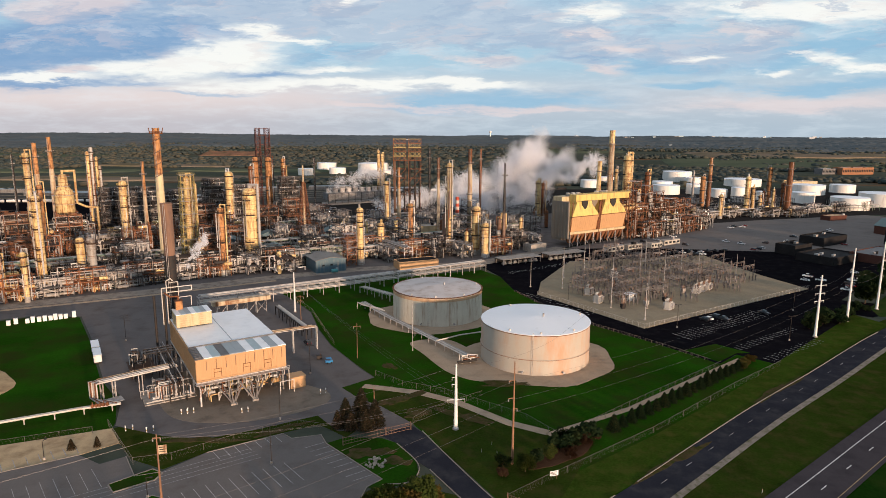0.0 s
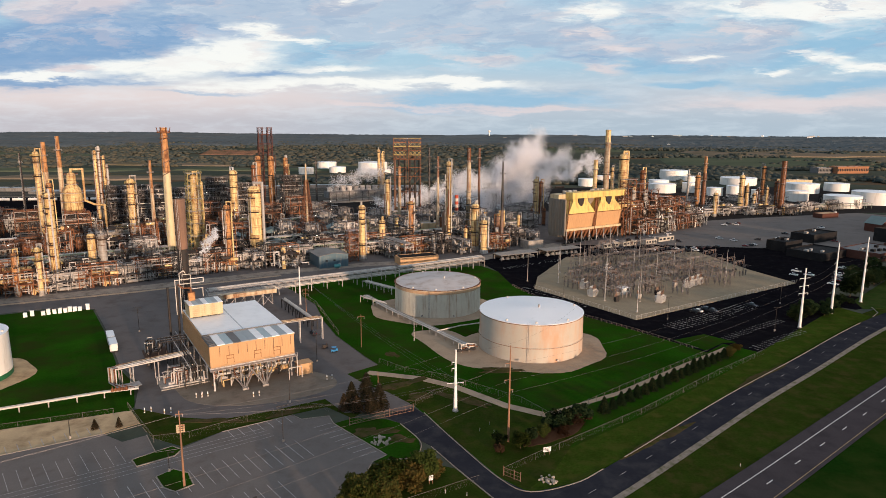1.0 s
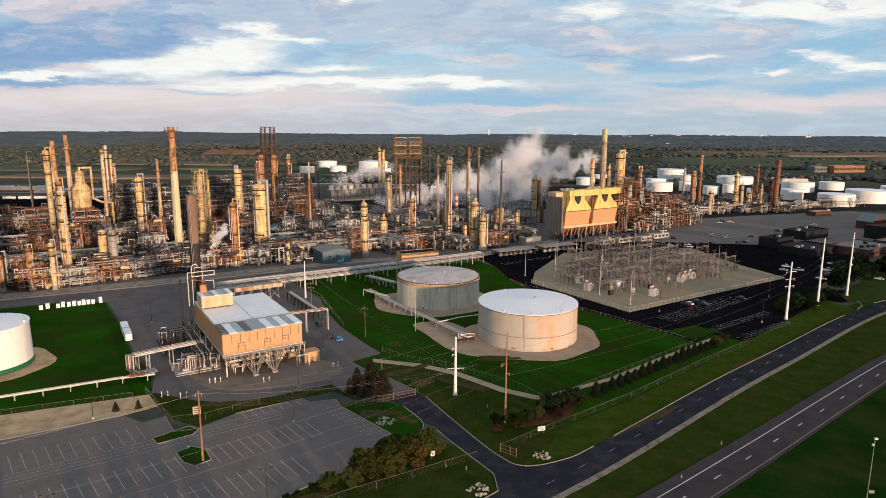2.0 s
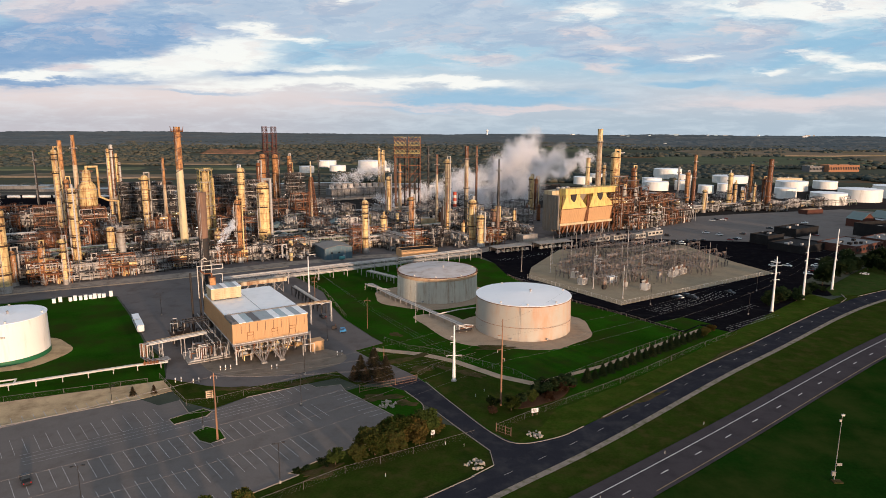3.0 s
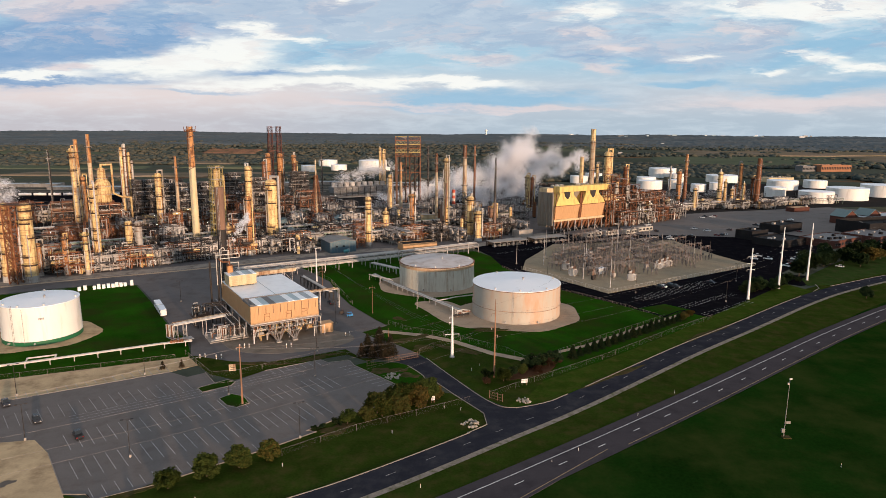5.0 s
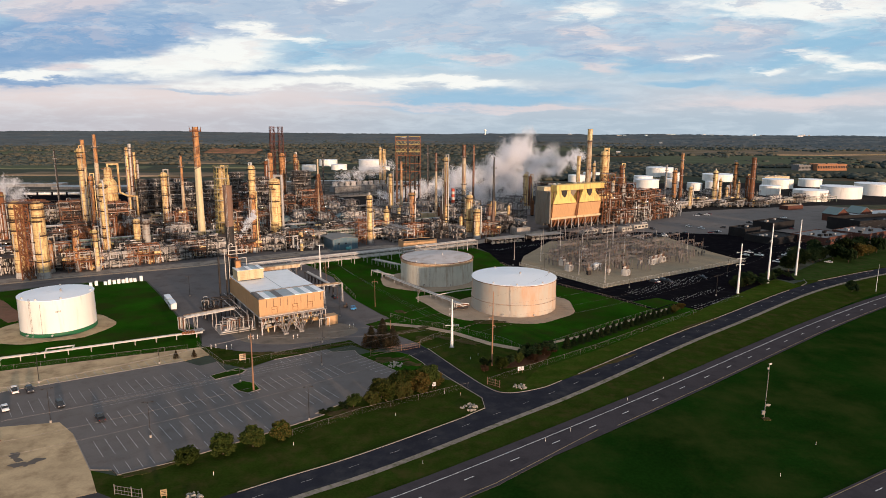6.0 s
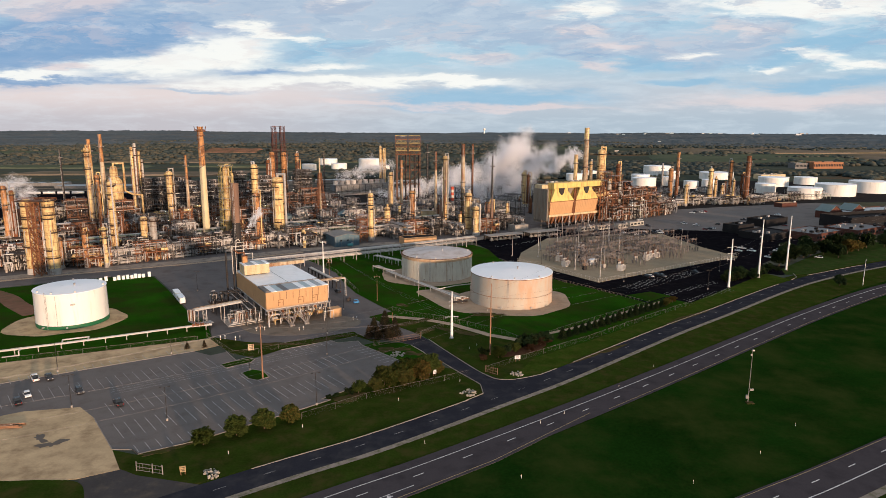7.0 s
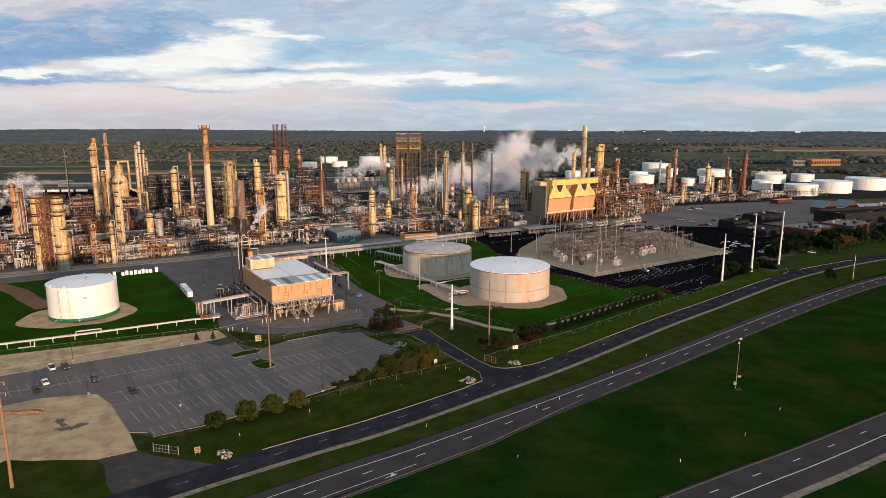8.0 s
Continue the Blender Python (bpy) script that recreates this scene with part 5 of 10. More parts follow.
    for j in range(3):
        fr = Mesh().bar((-8.5 - 2.6 * j, 32.0, 0), (-8.5 - 2.6 * j, 32.0, 8.0), 0.26).bar((-8.5 - 2.6 * j, 41.0, 0), (-8.5 - 2.6 * j, 41.0, 8.0), 0.26).bar((-8.5 - 2.6 * j, 31.6, 7.9), (-8.5 - 2.6 * j, 41.4, 7.9), 0.26)
        part("pipe_support", fr, "dark_steel", t)
    part("valve_deck", Mesh().box((-11.5, 36.5, 4.6), (8.0, 9.0, 0.14)), "platform", t)
    return t


raised_building()
fan_box = thing("fan_housing", -94.4, 213.6, 20.9, RB, "small rusty tan fan housing on the rooftop plant room", "fan housing")
part("housing", Mesh().box((0, 0, 1.5), (2.3, 2.3, 3.0)), "rusty_shell", fan_box)
part("duct", Mesh().pipe([(0, 0, 3.0), (0, 0, 4.6), (-2.6, 0.6, 4.6), (-4.2, 2.0, 6.0)], 0.28, 10), "rust", fan_box)
part("cap", Mesh().box((0, 0, 3.1), (2.6, 2.6, 0.2)), "rust", fan_box)


def pipe_skid():
    t = thing("pipe_skid", -90.0, 186.5, 0.1, RB, "skid of looping white and grey pipes on a concrete pad", "pipe skid")
    part("pad", Mesh().box((2, 0, 0.15), (15, 12, 0.3)), "concrete", t)
    r = random.Random(3)
    for k in range(28):
        x0, y0 = r.uniform(-4, 8), r.uniform(-5, 4)
        h = r.uniform(1.5, 5.5)
        x1, y1 = x0 + r.choice((-1, 1)) * r.uniform(2, 5), y0 + r.uniform(-3, 3)
        p = Mesh().pipe([(x0, y0, 0.4), (x0, y0, h), (x1, y0, h), (x1, y1, h), (x1, y1, 0.4)], r.uniform(0.10, 0.19), 7)
        part("pipe", p, r.choice(("white_pipe", "bright_pipe", "pipe", "orange_steel")), t)
    for k in range(4):
        part("pump", Mesh().tube((-3 + k * 3.2, -3.5, 1.0), (-1.2 + k * 3.2, -3.5, 1.0), 0.55, n=10).box((-2 + k * 3.2, -3.5, 0.5), (2.6, 1.0, 0.5)), "steel", t)
    for k in range(3):
        part("drip_wall", Mesh().pipe([(-5 + 2.5 * k, -5.6, 0.8), (8 - k, -5.6 + 0.9 * k, 0.8)], 0.16, 7), "white_pipe", t)
    return t


pipe_skid()


def pipe_bridge():
    """Pipes on trestles from the west line up to the raised building."""
    t = thing("pipe_bridge", -106.0, 180.0, 0.0, radians(41.0), "elevated bundle of white and tan pipes on steel trestles", "pipe bridge")
    for k in range(6):
        part("pipe", Mesh().pipe([(0, -1.5 + 0.62 * k, 7.3 + 0.25 * (k % 2)), (23, -1.5 + 0.62 * k, 7.3 + 0.25 * (k % 2))], 0.24, 8), ("white_pipe", "pipe", "stackcol")[k % 3], t)
    for j, x in enumerate((0.8, 4.2, 12, 20)):
        f = Mesh()
        for s in (-2, 2.2):
            f.bar((x, s, 0), (x, s, 7.0), 0.28)
        f.bar((x, -2.3, 6.9), (x, 2.5, 6.9), 0.3)
        if j < 2:
            f.bar((x, -2, 0.4), (x, 2.2, 6.6), 0.14).bar((x, 2.2, 0.4), (x, -2, 6.6), 0.14)
        part("trestle", f, "steel", t)
    for k in range(6):
        part("drop_pipe", Mesh().pipe([(0, -1.5 + 0.62 * k, 7.3), (-0.8 - 0.3 * k, -1.5 + 0.62 * k, 7.3), (-0.8 - 0.3 * k, -1.5 + 0.62 * k, 2.3), (4 - k, -8 + k * 0.4, 2.3)], 0.2, 7), ("white_pipe", "orange_steel", "pipe")[k % 3], t)
    part("platform", Mesh().box((2.0, -4.5, 2.2), (7, 4, 0.15)), "steel", t)
    return t


pipe_bridge()


def west_pipeline():
    t = thing("pipeline", 0, 0, 0, 0, "long white pipeline on low posts along the lawn", "pipeline")
    run = [(-330, 66), (-168.4, 140.7), (-143.1, 153.1), (-107.9, 172.2), (-97.5, 176.1)]
    for k in range(2):
        part("pipe", Mesh().pipe([(x - 0.3 * k, y + 0.75 * k, 2.1) for x, y in run], 0.30, 9), "white_pipe", t)
    loop = Mesh().pipe([(-146, 151.4, 2.1), (-148.0, 155.4, 2.3), (-140.0, 159.2, 2.3), (-138.2, 155.2, 2.1)], 0.28, 8)
    part("expansion_loop", loop, "white_pipe", t)
    pts = [Vector(p) for p in run]
    d = 0.0
    for p, q in zip(pts, pts[1:]):
        L = (q - p).length
        e = (q - p) / L
        while d < L:
            c = p + e * d
            part("post", Mesh().bar((c.x - 0.2, c.y + 0.4, 0), (c.x - 0.2, c.y + 0.4, 1.8), 0.22).box((c.x, c.y + 0.35, 1.75), (0.4, 1.6, 0.16), math.atan2(e.y, e.x)), "white_pipe", t)
            d += 7.5
        d -= L
    part("branch", Mesh().pipe([(-158, 145.8, 2.1), (-157.0, 143.0, 2.1), (-157.0, 143.0, 0.6), (-162, 141.0, 0.5)], 0.22, 7), "white_pipe", t)
    for k in range(5):
        part("valve", Mesh().box((-104 + k * 0.9, 172.6 + k * 0.4, 2.9), (0.7, 0.7, 0.9)).tube((-104 + k * 0.9, 172.6 + k * 0.4, 3.3), (-104 + k * 0.9, 172.6 + k * 0.4, 4.2), 0.09, n=6), "orange_steel", t)


west_pipeline()


def tank_pipe_run():
    t = thing("pipe_run", 0, 0, 0, 0, "low run of grey pipes between the two tanks", "pipe run")
    run = [(-41, 292), (-27, 269), (-3.6, 235.5), (7.0, 220.0)]
    for k in range(4):
        part("pipe", Mesh().pipe([(x + 0.6 * k, y + 0.4 * k, 2.1) for x, y in run], 0.22, 7), ("white_pipe", "pipe")[k % 2], t)
    pts = [Vector(p) for p in run]
    for p, q in zip(pts, pts[1:]):
        k = max(1, int((q - p).length / 5))
        for i in range(k):
            c = p + (q - p) * (i / k)
            part("support", Mesh().bar((c.x - 0.3, c.y, 0), (c.x - 0.3, c.y, 2.0), 0.2).bar((c.x + 2.4, c.y + 1.4, 0), (c.x + 2.4, c.y + 1.4, 2.0), 0.2).bar((c.x - 0.5, c.y, 1.85), (c.x + 2.6, c.y + 1.5, 1.85), 0.2), "steel", t)
    part("branch_pipe", Mesh().pipe([(-3.6, 236, 2.2), (6, 243, 2.4), (14.5, 247, 2.4)], 0.26, 7), "white_pipe", t)
    r = random.Random(5)
    for k in range(10):
        x0, y0 = 7 + r.uniform(-2, 3), 217.5 + r.uniform(-3, 3)
        part("valve_pipe", Mesh().pipe([(x0, y0, 0.3), (x0, y0, r.uniform(1.5, 3.4)), (x0 + r.uniform(1.5, 4), y0 + r.uniform(-1, 1.5), 2.4)], 0.18, 7), r.choice(("white_pipe", "orange_steel", "pipe")), t)
    part("manifold", Mesh().tube((4.5, 215.6, 1.1), (11.5, 218.5, 1.1), 0.5, n=10), "dark_steel", t)
    part("frame", Mesh().bar((-42, 287, 0), (-42, 287, 3.4), 0.25).bar((-35, 281, 0), (-35, 281, 3.4), 0.25).bar((-42, 287, 3.4), (-35, 281, 3.4), 0.25), "steel", t)
    for k in range(3):
        part("pipe", Mesh().pipe([(-42 + k, 289 - k * 1.5, 2.6), (-30 + k, 279 - k * 1.5, 2.6)], 0.24, 7), "white_pipe", t)


tank_pipe_run()


def pipe_rack(name, p0, p1, width, z, pipes, step=8.0, levels=1, colour="steel", pcols=("pipe", "white_pipe", "clad_grey"), label="steel pipe rack carrying rows of pipes", pr=0.26):
    """A straight rack on steel bents with rows of pipes on each level."""
    a, b = Vector((p0[0], p0[1], 0)), Vector((p1[0], p1[1], 0))
    L = (b - a).length
    t = thing(name, a.x, a.y, 0, math.atan2(b.y - a.y, b.x - a.x), label, "pipe rack")
    k = max(2, int(L / step) + 1)
    bent = Mesh()
    bent.bar((0, -width / 2, 0), (0, -width / 2, z + 0.3), 0.34).bar((0, width / 2, 0), (0, width / 2, z + 0.3), 0.34)
    for l in range(levels):
        bent.bar((0, -width / 2 - 0.3, z - l * 2.6), (0, width / 2 + 0.3, z - l * 2.6), 0.32)
    me = bent.data("bent", M[colour])
    for i in range(k):
        part("bent", me, colour, t, at=(L * i / (k - 1), 0, 0))
    for l in range(levels):
        for s in (-1, 1):
            part("stringer", Mesh().bar((0, s * width / 2, z - l * 2.6), (L, s * width / 2, z - l * 2.6), 0.22), colour, t)
        for j in range(pipes):
            y = -width / 2 + width * (j + 0.5) / pipes + rng.uniform(-0.1, 0.1)
            r = pr * rng.uniform(0.55, 1.35)
            e0, e1 = rng.uniform(0, 1.5), L - rng.uniform(0, 1.5)
            part("pipe", Mesh().tube((e0, y, z - l * 2.6 + 0.18 + r), (e1, y, z - l * 2.6 + 0.18 + r), r, n=8), rng.choice(pcols), t)
    return t


pipe_rack("pipe_rack", (-116, 283), (-28, 338), 5.0, 6.2, 5, levels=2, pcols=("bright_pipe", "white_pipe", "pipe", "white_pipe"), label="low rack of pale pipes along the yard")
pipe_rack("pipe_rack", (-28, 338), (22, 372), 5.0, 6.2, 5, levels=2, pcols=("bright_pipe", "white_pipe", "pipe", "white_pipe"), label="low rack of pale pipes along the yard")
pipe_rack("pipe_rack", (-77, 277), (-55.5, 243.5), 2.4, 4.0, 4, 4.5, colour="dark_steel", label="narrow pipe rack descending beside the lawn")
pipe_rack("pipe_rack", (-66, 223), (-50, 232), 1.8, 9.0, 3, 7.0, pcols=("white_pipe", "stackcol"), label="high pipe arm from the raised building to the lawn")
pipe_rack("pipe_rack", (-44, 318), (-27, 302), 3.0, 3.2, 4, 5.0, label="short pipe rack to the streaked tank")
fan = thing("air_cooler", -104, 271, 0, RB, "tan air cooler box on a steel frame", "air cooler")
part("body", Mesh().box((12, 0, 6.6), (26, 3.2, 1.9)), "stackcol", fan)
for i in range(6):
    part("leg", Mesh().bar((1 + i * 4.4, -1.2, 0), (1 + i * 4.4, -1.2, 5.7), 0.28).bar((1 + i * 4.4, 1.2, 0), (1 + i * 4.4, 1.2, 5.7), 0.28), "steel", fan)
    part("brace", Mesh().bar((1 + i * 4.4, -1.2, 0.3), (5.4 + i * 4.4, -1.2, 5.5), 0.16) if i < 5 else Mesh().bar((23, -1.2, 0.3), (18.6, -1.2, 5.5), 0.16), "steel", fan)

# ---- process plant ----
def column(x, y, h, r, shell="clad", label="", platforms=None, skirt="clad_grey", top="dome", overhead=True, base=0.0, n=16, name="column", cat="process column", taper=None, seed=0):
    """A distillation column: shell, skirt, platforms with rails, ladder and overhead pipe."""
    q = random.Random(int(x * 13 + y * 7 + seed))
    t = thing(name, x, y, base, radians(q.choice((0, 33, 70, -40))), label or "tall cream-clad process column with platforms and pipes", cat, "process columns")
    hs = min(3.5, h * 0.12)
    prof, z = [(r, hs)], hs
    r_top = taper or r
    k = max(2, int(h / 6))
    for i in range(k):
        z1 = hs + (h - hs) * (i + 1) / k
        rr0 = r + (r_top - r) * i / k
        rr1 = r + (r_top - r) * (i + 1) / k
        prof += [(rr0, z1 - 0.3), (rr0 + 0.07, z1 - 0.28), (rr0 + 0.07, z1 - 0.05), (rr1, z1)]
    shell_m = Mesh().lathe(0, 0, prof, n)
    if top == "dome":
        shell_m.lathe(0, 0, [(r_top, h), (r_top * 0.86, h + r_top * 0.30), (r_top * 0.5, h + r_top * 0.5), (0.02, h + r_top * 0.56)], n)
    else:
        shell_m.lathe(0, 0, [(r_top, h), (r_top * 0.8, h), (r_top * 0.8, h - 2.0), (0.01, h - 2.0)], n)
    part("shell", shell_m, shell, t)
    part("skirt", Mesh().lathe(0, 0, [(r * 1.12, 0), (r * 1.03, hs * 0.9), (r, hs)], n), skirt, t)
    hoops, z = Mesh(), hs + q.uniform(0.5, 2.0)
    while z < h - 1.0:
        rr = r + (r_top - r) * z / h
        hoops.ring(0, 0, z, rr - 0.02, rr + 0.10, q.choice((0.12, 0.12, 0.18, 0.30)), n)
        z += q.uniform(2.0, 6.0)
    tagged(part("hoop_band", hoops, q.choice(("rust", "rust", "brown")), t, "rusty joint bands"), kind="stuff")
    np_ = platforms if platforms is not None else max(1, int(h / 7))
    np_ += 2 if np_ and h > 30 else 0
    for i in range(np_):
        z = h * (0.97 - 0.80 * i / max(1, np_)) - (q.uniform(0, 1.0) if i == 0 else q.uniform(-2.2, 3.0))
        a0 = q.uniform(0, 6.28)
        a1 = a0 + (6.283 if i == 0 else q.uniform(1.3, 3.6))
        rr = r + (r_top - r) * z / h
        p = part("platform", Mesh().ring(0, 0, z, rr, rr + 1.25, 0.28, 14, a0, a1).ring(0, 0, z - 0.6, rr, rr + 0.5, 0.6, 14, a0, a1), "platform", t)
        if y < 470:
            part("handrail", Mesh().ring_rail(0, 0, z + 0.28, rr + 1.15, 12, a0, a1, 0.13), "yellow_steel" if q.random() < 0.25 else "platform", p)
    a = q.uniform(3.6, 5.6)
    lad = Mesh()
    for s in (-0.28, 0.28):
        lad.bar(((r + 0.45) * math.cos(a) + s * math.sin(a), (r + 0.45) * math.sin(a) - s * math.cos(a), 0.5), ((r_top + 0.45) * math.cos(a) + s * math.sin(a), (r_top + 0.45) * math.sin(a) - s * math.cos(a), h), 0.10)
    part("ladder", lad, "steel", t)
    if overhead:
        b = a + q.uniform(1.0, 2.2)
        pr = max(0.22, r * 0.22)
        ro = r + pr + 0.6
        ov = Mesh().pipe([(0, 0, h + r_top * 0.5), (0, 0, h + r_top * 0.6 + 1.6), (ro * math.cos(b), ro * math.sin(b), h + r_top * 0.6 + 1.6), (ro * math.cos(b), ro * math.sin(b), 4.0), (ro * 1.8 * math.cos(b), ro * 1.8 * math.sin(b), 4.0)], pr, 8)
        part("overhead_pipe", ov, q.choice(("pipe", "clad", "clad_grey")), t)
    for i in range(min(4, int(h / 9))):
        c = q.uniform(3.4, 6.0)
        z0 = q.uniform(1, h * 0.45)
        z1 = min(h - 1, z0 + q.uniform(0.25, 0.6) * h)
        rr = r + 0.35
        part("riser_pipe", Mesh().pipe([(r * math.cos(c), r * math.sin(c), z0), (rr * 1.15 * math.cos(c), rr * 1.15 * math.sin(c), z0), (rr * 1.15 * math.cos(c), rr * 1.15 * math.sin(c), z1), (r * math.cos(c), r * math.sin(c), z1)], q.choice((0.16, 0.2, 0.28)), 6), q.choice(("pipe", "pipe", "rust", "clad_grey")), t)
    return t


def stack(x, y, h, r, shell="stackcol", label="", cap="rust", cap_h=0.16, r_top=None, platforms=1, guyed=False, base_r=None, base_h=6.0, n=16):
    """A chimney: tapered shell, darker top, platform ring, ladder and firebox base."""
    t = thing("stack", x, y, 0, 0, label or "tall rusty steel exhaust stack", "stack", "stacks")
    rt = r_top or r * 0.85
    hc = h * (1 - cap_h)
    rc = r + (rt - r) * (1 - cap_h)
    prof = [(r, 0)]
    k = max(3, int(h / 7))
    for i in range(k):
        z = hc * (i + 1) / k
        rr = r + (rc - r) * (i + 1) / k
        prof += [(rr, z - 0.25), (rr + 0.06, z - 0.2), (rr + 0.06, z)]
    part("shell", Mesh().lathe(0, 0, prof, n), shell, t)
    part("chimney_cap", Mesh().lathe(0, 0, [(rc, hc), (rt, h - 0.8), (rt + 0.12, h - 0.7), (rt + 0.12, h), (rt * 0.75, h), (rt * 0.75, h - 3)], n), cap, t)
    for i in range(platforms):
        z = h * (0.86 - 0.3 * i)
        p = part("platform", Mesh().ring(0, 0, z, rc, rc + 1.1, 0.4, 14), "platform", t)
        part("handrail", Mesh().ring_rail(0, 0, z, rc + 1.05, 12), "steel", p)
    lad = Mesh()
    for s in (-0.28, 0.28):
        lad.bar((s, -r - 0.4, 1), (s, -rt - 0.4, h), 0.1)
    part("ladder", lad, "steel", t)
    if base_r:
        part("firebox", Mesh().lathe(0, 0, [(base_r, 0), (base_r, base_h), (r, base_h + base_r)], 14), "brown", t)
    return t


def lattice(x, y, h, w0, w1, colour="steel", rz=0.0, label="open steel lattice tower", step=4.0, name="lattice_tower", cat="lattice tower", decks=0, bw=0.28):
    """A square braced tower with its four legs, rings and diagonals; decks with rails on request."""
    t = thing(name, x, y, 0, rz, label, cat)
    k = max(2, int(h / step))
    cor = ((-1, -1), (1, -1), (1, 1), (-1, 1))

    def at(c, f):
        w = (w0 + (w1 - w0) * f) / 2
        return Vector((c[0] * w, c[1] * w, h * f))
    for c in cor:
        part("leg", Mesh().bar(at(c, 0), at(c, 1), bw * 1.2), colour, t)
    for s in range(4):
        a, b = cor[s], cor[(s + 1) % 4]
        br = Mesh()
        for i in range(k):
            f0, f1 = i / k, (i + 1) / k
            br.bar(at(a, f1), at(b, f1), bw * 0.8)
            br.bar(at(a, f0), at(b, f1), bw * 0.6)
            br.bar(at(b, f0), at(a, f1), bw * 0.6)
        tagged(part("bracing", br, colour, t), kind="stuff")
    for i in range(decks):
        f = 1.0 - i / max(1, decks) * 0.85
        w = w0 + (w1 - w0) * f
        p = part("deck", Mesh().box((0, 0, h * f), (w + 1.4, w + 1.4, 0.14)), "steel", t)
        rl = Mesh()
        hw = w / 2 + 0.7
        for g0, g1 in zip(cor, cor[1:] + cor[:1]):
            for hh in (0.55, 1.1):
                rl.bar((g0[0] * hw, g0[1] * hw, h * f + hh), (g1[0] * hw, g1[1] * hw, h * f + hh), 0.09)
            rl.bar((g0[0] * hw, g0[1] * hw, h * f), (g0[0] * hw, g0[1] * hw, h * f + 1.1), 0.09)
        tagged(part("handrail", rl, colour, p), kind="stuff")
    return t


# west units
for x in (-236.9, -224.9):
    column(x, 277.0, 41.5, 3.3, "clad", "pale yellow coker column, one of a pair", 5, overhead=False)
st = lattice(-230.6, 272.4, 42.0, 4.4, 4.4, "orange_steel", 0.0, "rust-coloured stair and lift frame between two columns", 4.6, "stair_tower", "stair tower", 0, bw=0.36)
part("top_deck", Mesh().box((0, 3.0, 42.6), (19.5, 8.0, 0.35)), "platform", st)
tr_ = Mesh()
for hh in (0.6, 1.2):
    for yy in (-1.0, 7.0):
        tr_.bar((-9.7, yy, 42.8 + hh), (9.7, yy, 42.8 + hh), 0.12)
    for xx in (-9.7, 9.7):
        tr_.bar((xx, -1.0, 42.8 + hh), (xx, 7.0, 42.8 + hh), 0.12)
for k in range(9):
    for yy in (-1.0, 7.0):
        tr_.bar((-9.7 + k * 2.42, yy, 42.7), (-9.7 + k * 2.42, yy, 44.0), 0.12)
part("deck_rail", tr_, "orange_steel", st)
for k in range(8):
    part("stair_flight", Mesh().bar((-1.8 if k % 2 else 1.8, -1.7, 1.0 + k * 5.0), (1.8 if k % 2 else -1.8, -1.7, 6.0 + k * 5.0), 0.7, 0.25), "orange_steel", st)
column(-229.5, 291.0, 18.0, 1.8, "rusty_shell", "short cream column with rust streaks", 2)
column(-287, 331, 45.0, 1.7, "rusty_shell", "grey column with platforms and rust streaks", 5)
column(-283.5, 333, 42.0, 1.3, "rust", "slim rust-coloured column", 4)
column(-216.0, 294.0, 21.5, 1.3, "rusty_shell", "slim cream-clad process column", 3)
column(-204.2, 294.5, 24.3, 1.2, "clad", "slim cream-clad process column", 3)
column(-208.4, 302.0, 22.5, 1.2, "clad", "slim cream-clad process column", 3)
column(-208.0, 314.0, 49.2, 2.0, "clad", "tall cream-clad column with rust streaks", 6)
column(-275.0, 410.0, 67.0, 1.9, "clad", "very tall cream-clad column", 8)
column(-272.0, 416.0, 46.0, 1.6, "rusty_shell", "tall cream-clad column", 5)
stack(-294.9, 450.0, 73.4, 2.2, "stackcol", "tall rust-orange exhaust stack", "rusty_shell", 0.3, 1.5)
stack(-291.5, 462.0, 77.5, 2.2, "stackcol", "tall rust-orange exhaust stack", "rusty_shell", 0.3, 1.4)
stack(-372.0, 537.0, 62.0, 1.0, "dark_steel", "thin dark flare stack", "dark_steel", 0.2, 0.6)
for i, (dx, h, r) in enumerate(((-2.4, 66, 1.1), (0, 69, 1.2), (2.6, 62, 1.0), (4.4, 55, 0.9))):
    column(-273.0 + dx, 483.0 + dx * 0.6, h, r, "clad_grey" if i % 2 else "clad", "one of a cluster of slim pale columns", 5, overhead=False)
column(-210.5, 405.0, 49.5, 2.3, "clad", "tall cream-clad column with a looping overhead pipe", 5)
stack(-199.8, 412.0, 62.6, 1.5, "stackcol", "slim tapering rusty stack", "rusty_shell", 0.3, 0.9)
flare = stack(-175.9, 383.0, 84.0, 2.6, "cream_shell", "tallest tapered stack, cream below and rust-red above", "rusty_shell", 0.33, 2.0, 0)
crown = Mesh().ring(0, 0, 80.6, 1.9, 3.8, 0.5, 16).ring(0, 0, 77.4, 1.9, 3.0, 0.4, 16).ring_rail(0, 0, 81.0, 3.7, 12, w=0.2)
for i in range(8):
    a = i * math.pi / 4
    crown.bar((3.6 * math.cos(a), 3.6 * math.sin(a), 81), (4.3 * math.cos(a), 4.3 * math.sin(a), 84.2), 0.28)
part("crown", crown, "rust", flare, "rusty railed crown platform")
part("helical_strake", Mesh().pipe([(2.35 * math.cos(0.8 * i), 2.35 * math.sin(0.8 * i), 50 + i * 0.9) for i in range(34)], 0.3, 5), "brown", flare)
stack(-100.2, 222.5, 57.5, 1.7, "dark_steel", "stout brown steel stack on a dark lower shaft", "brown", 0.33, 2.0, 0)
lattice(-160.4, 385.0, 56.0, 9.0, 7.6, "yellow_steel", TH, "yellow steel frame around a tall reactor", 4.2, "reactor_structure", "steel structure", 6)
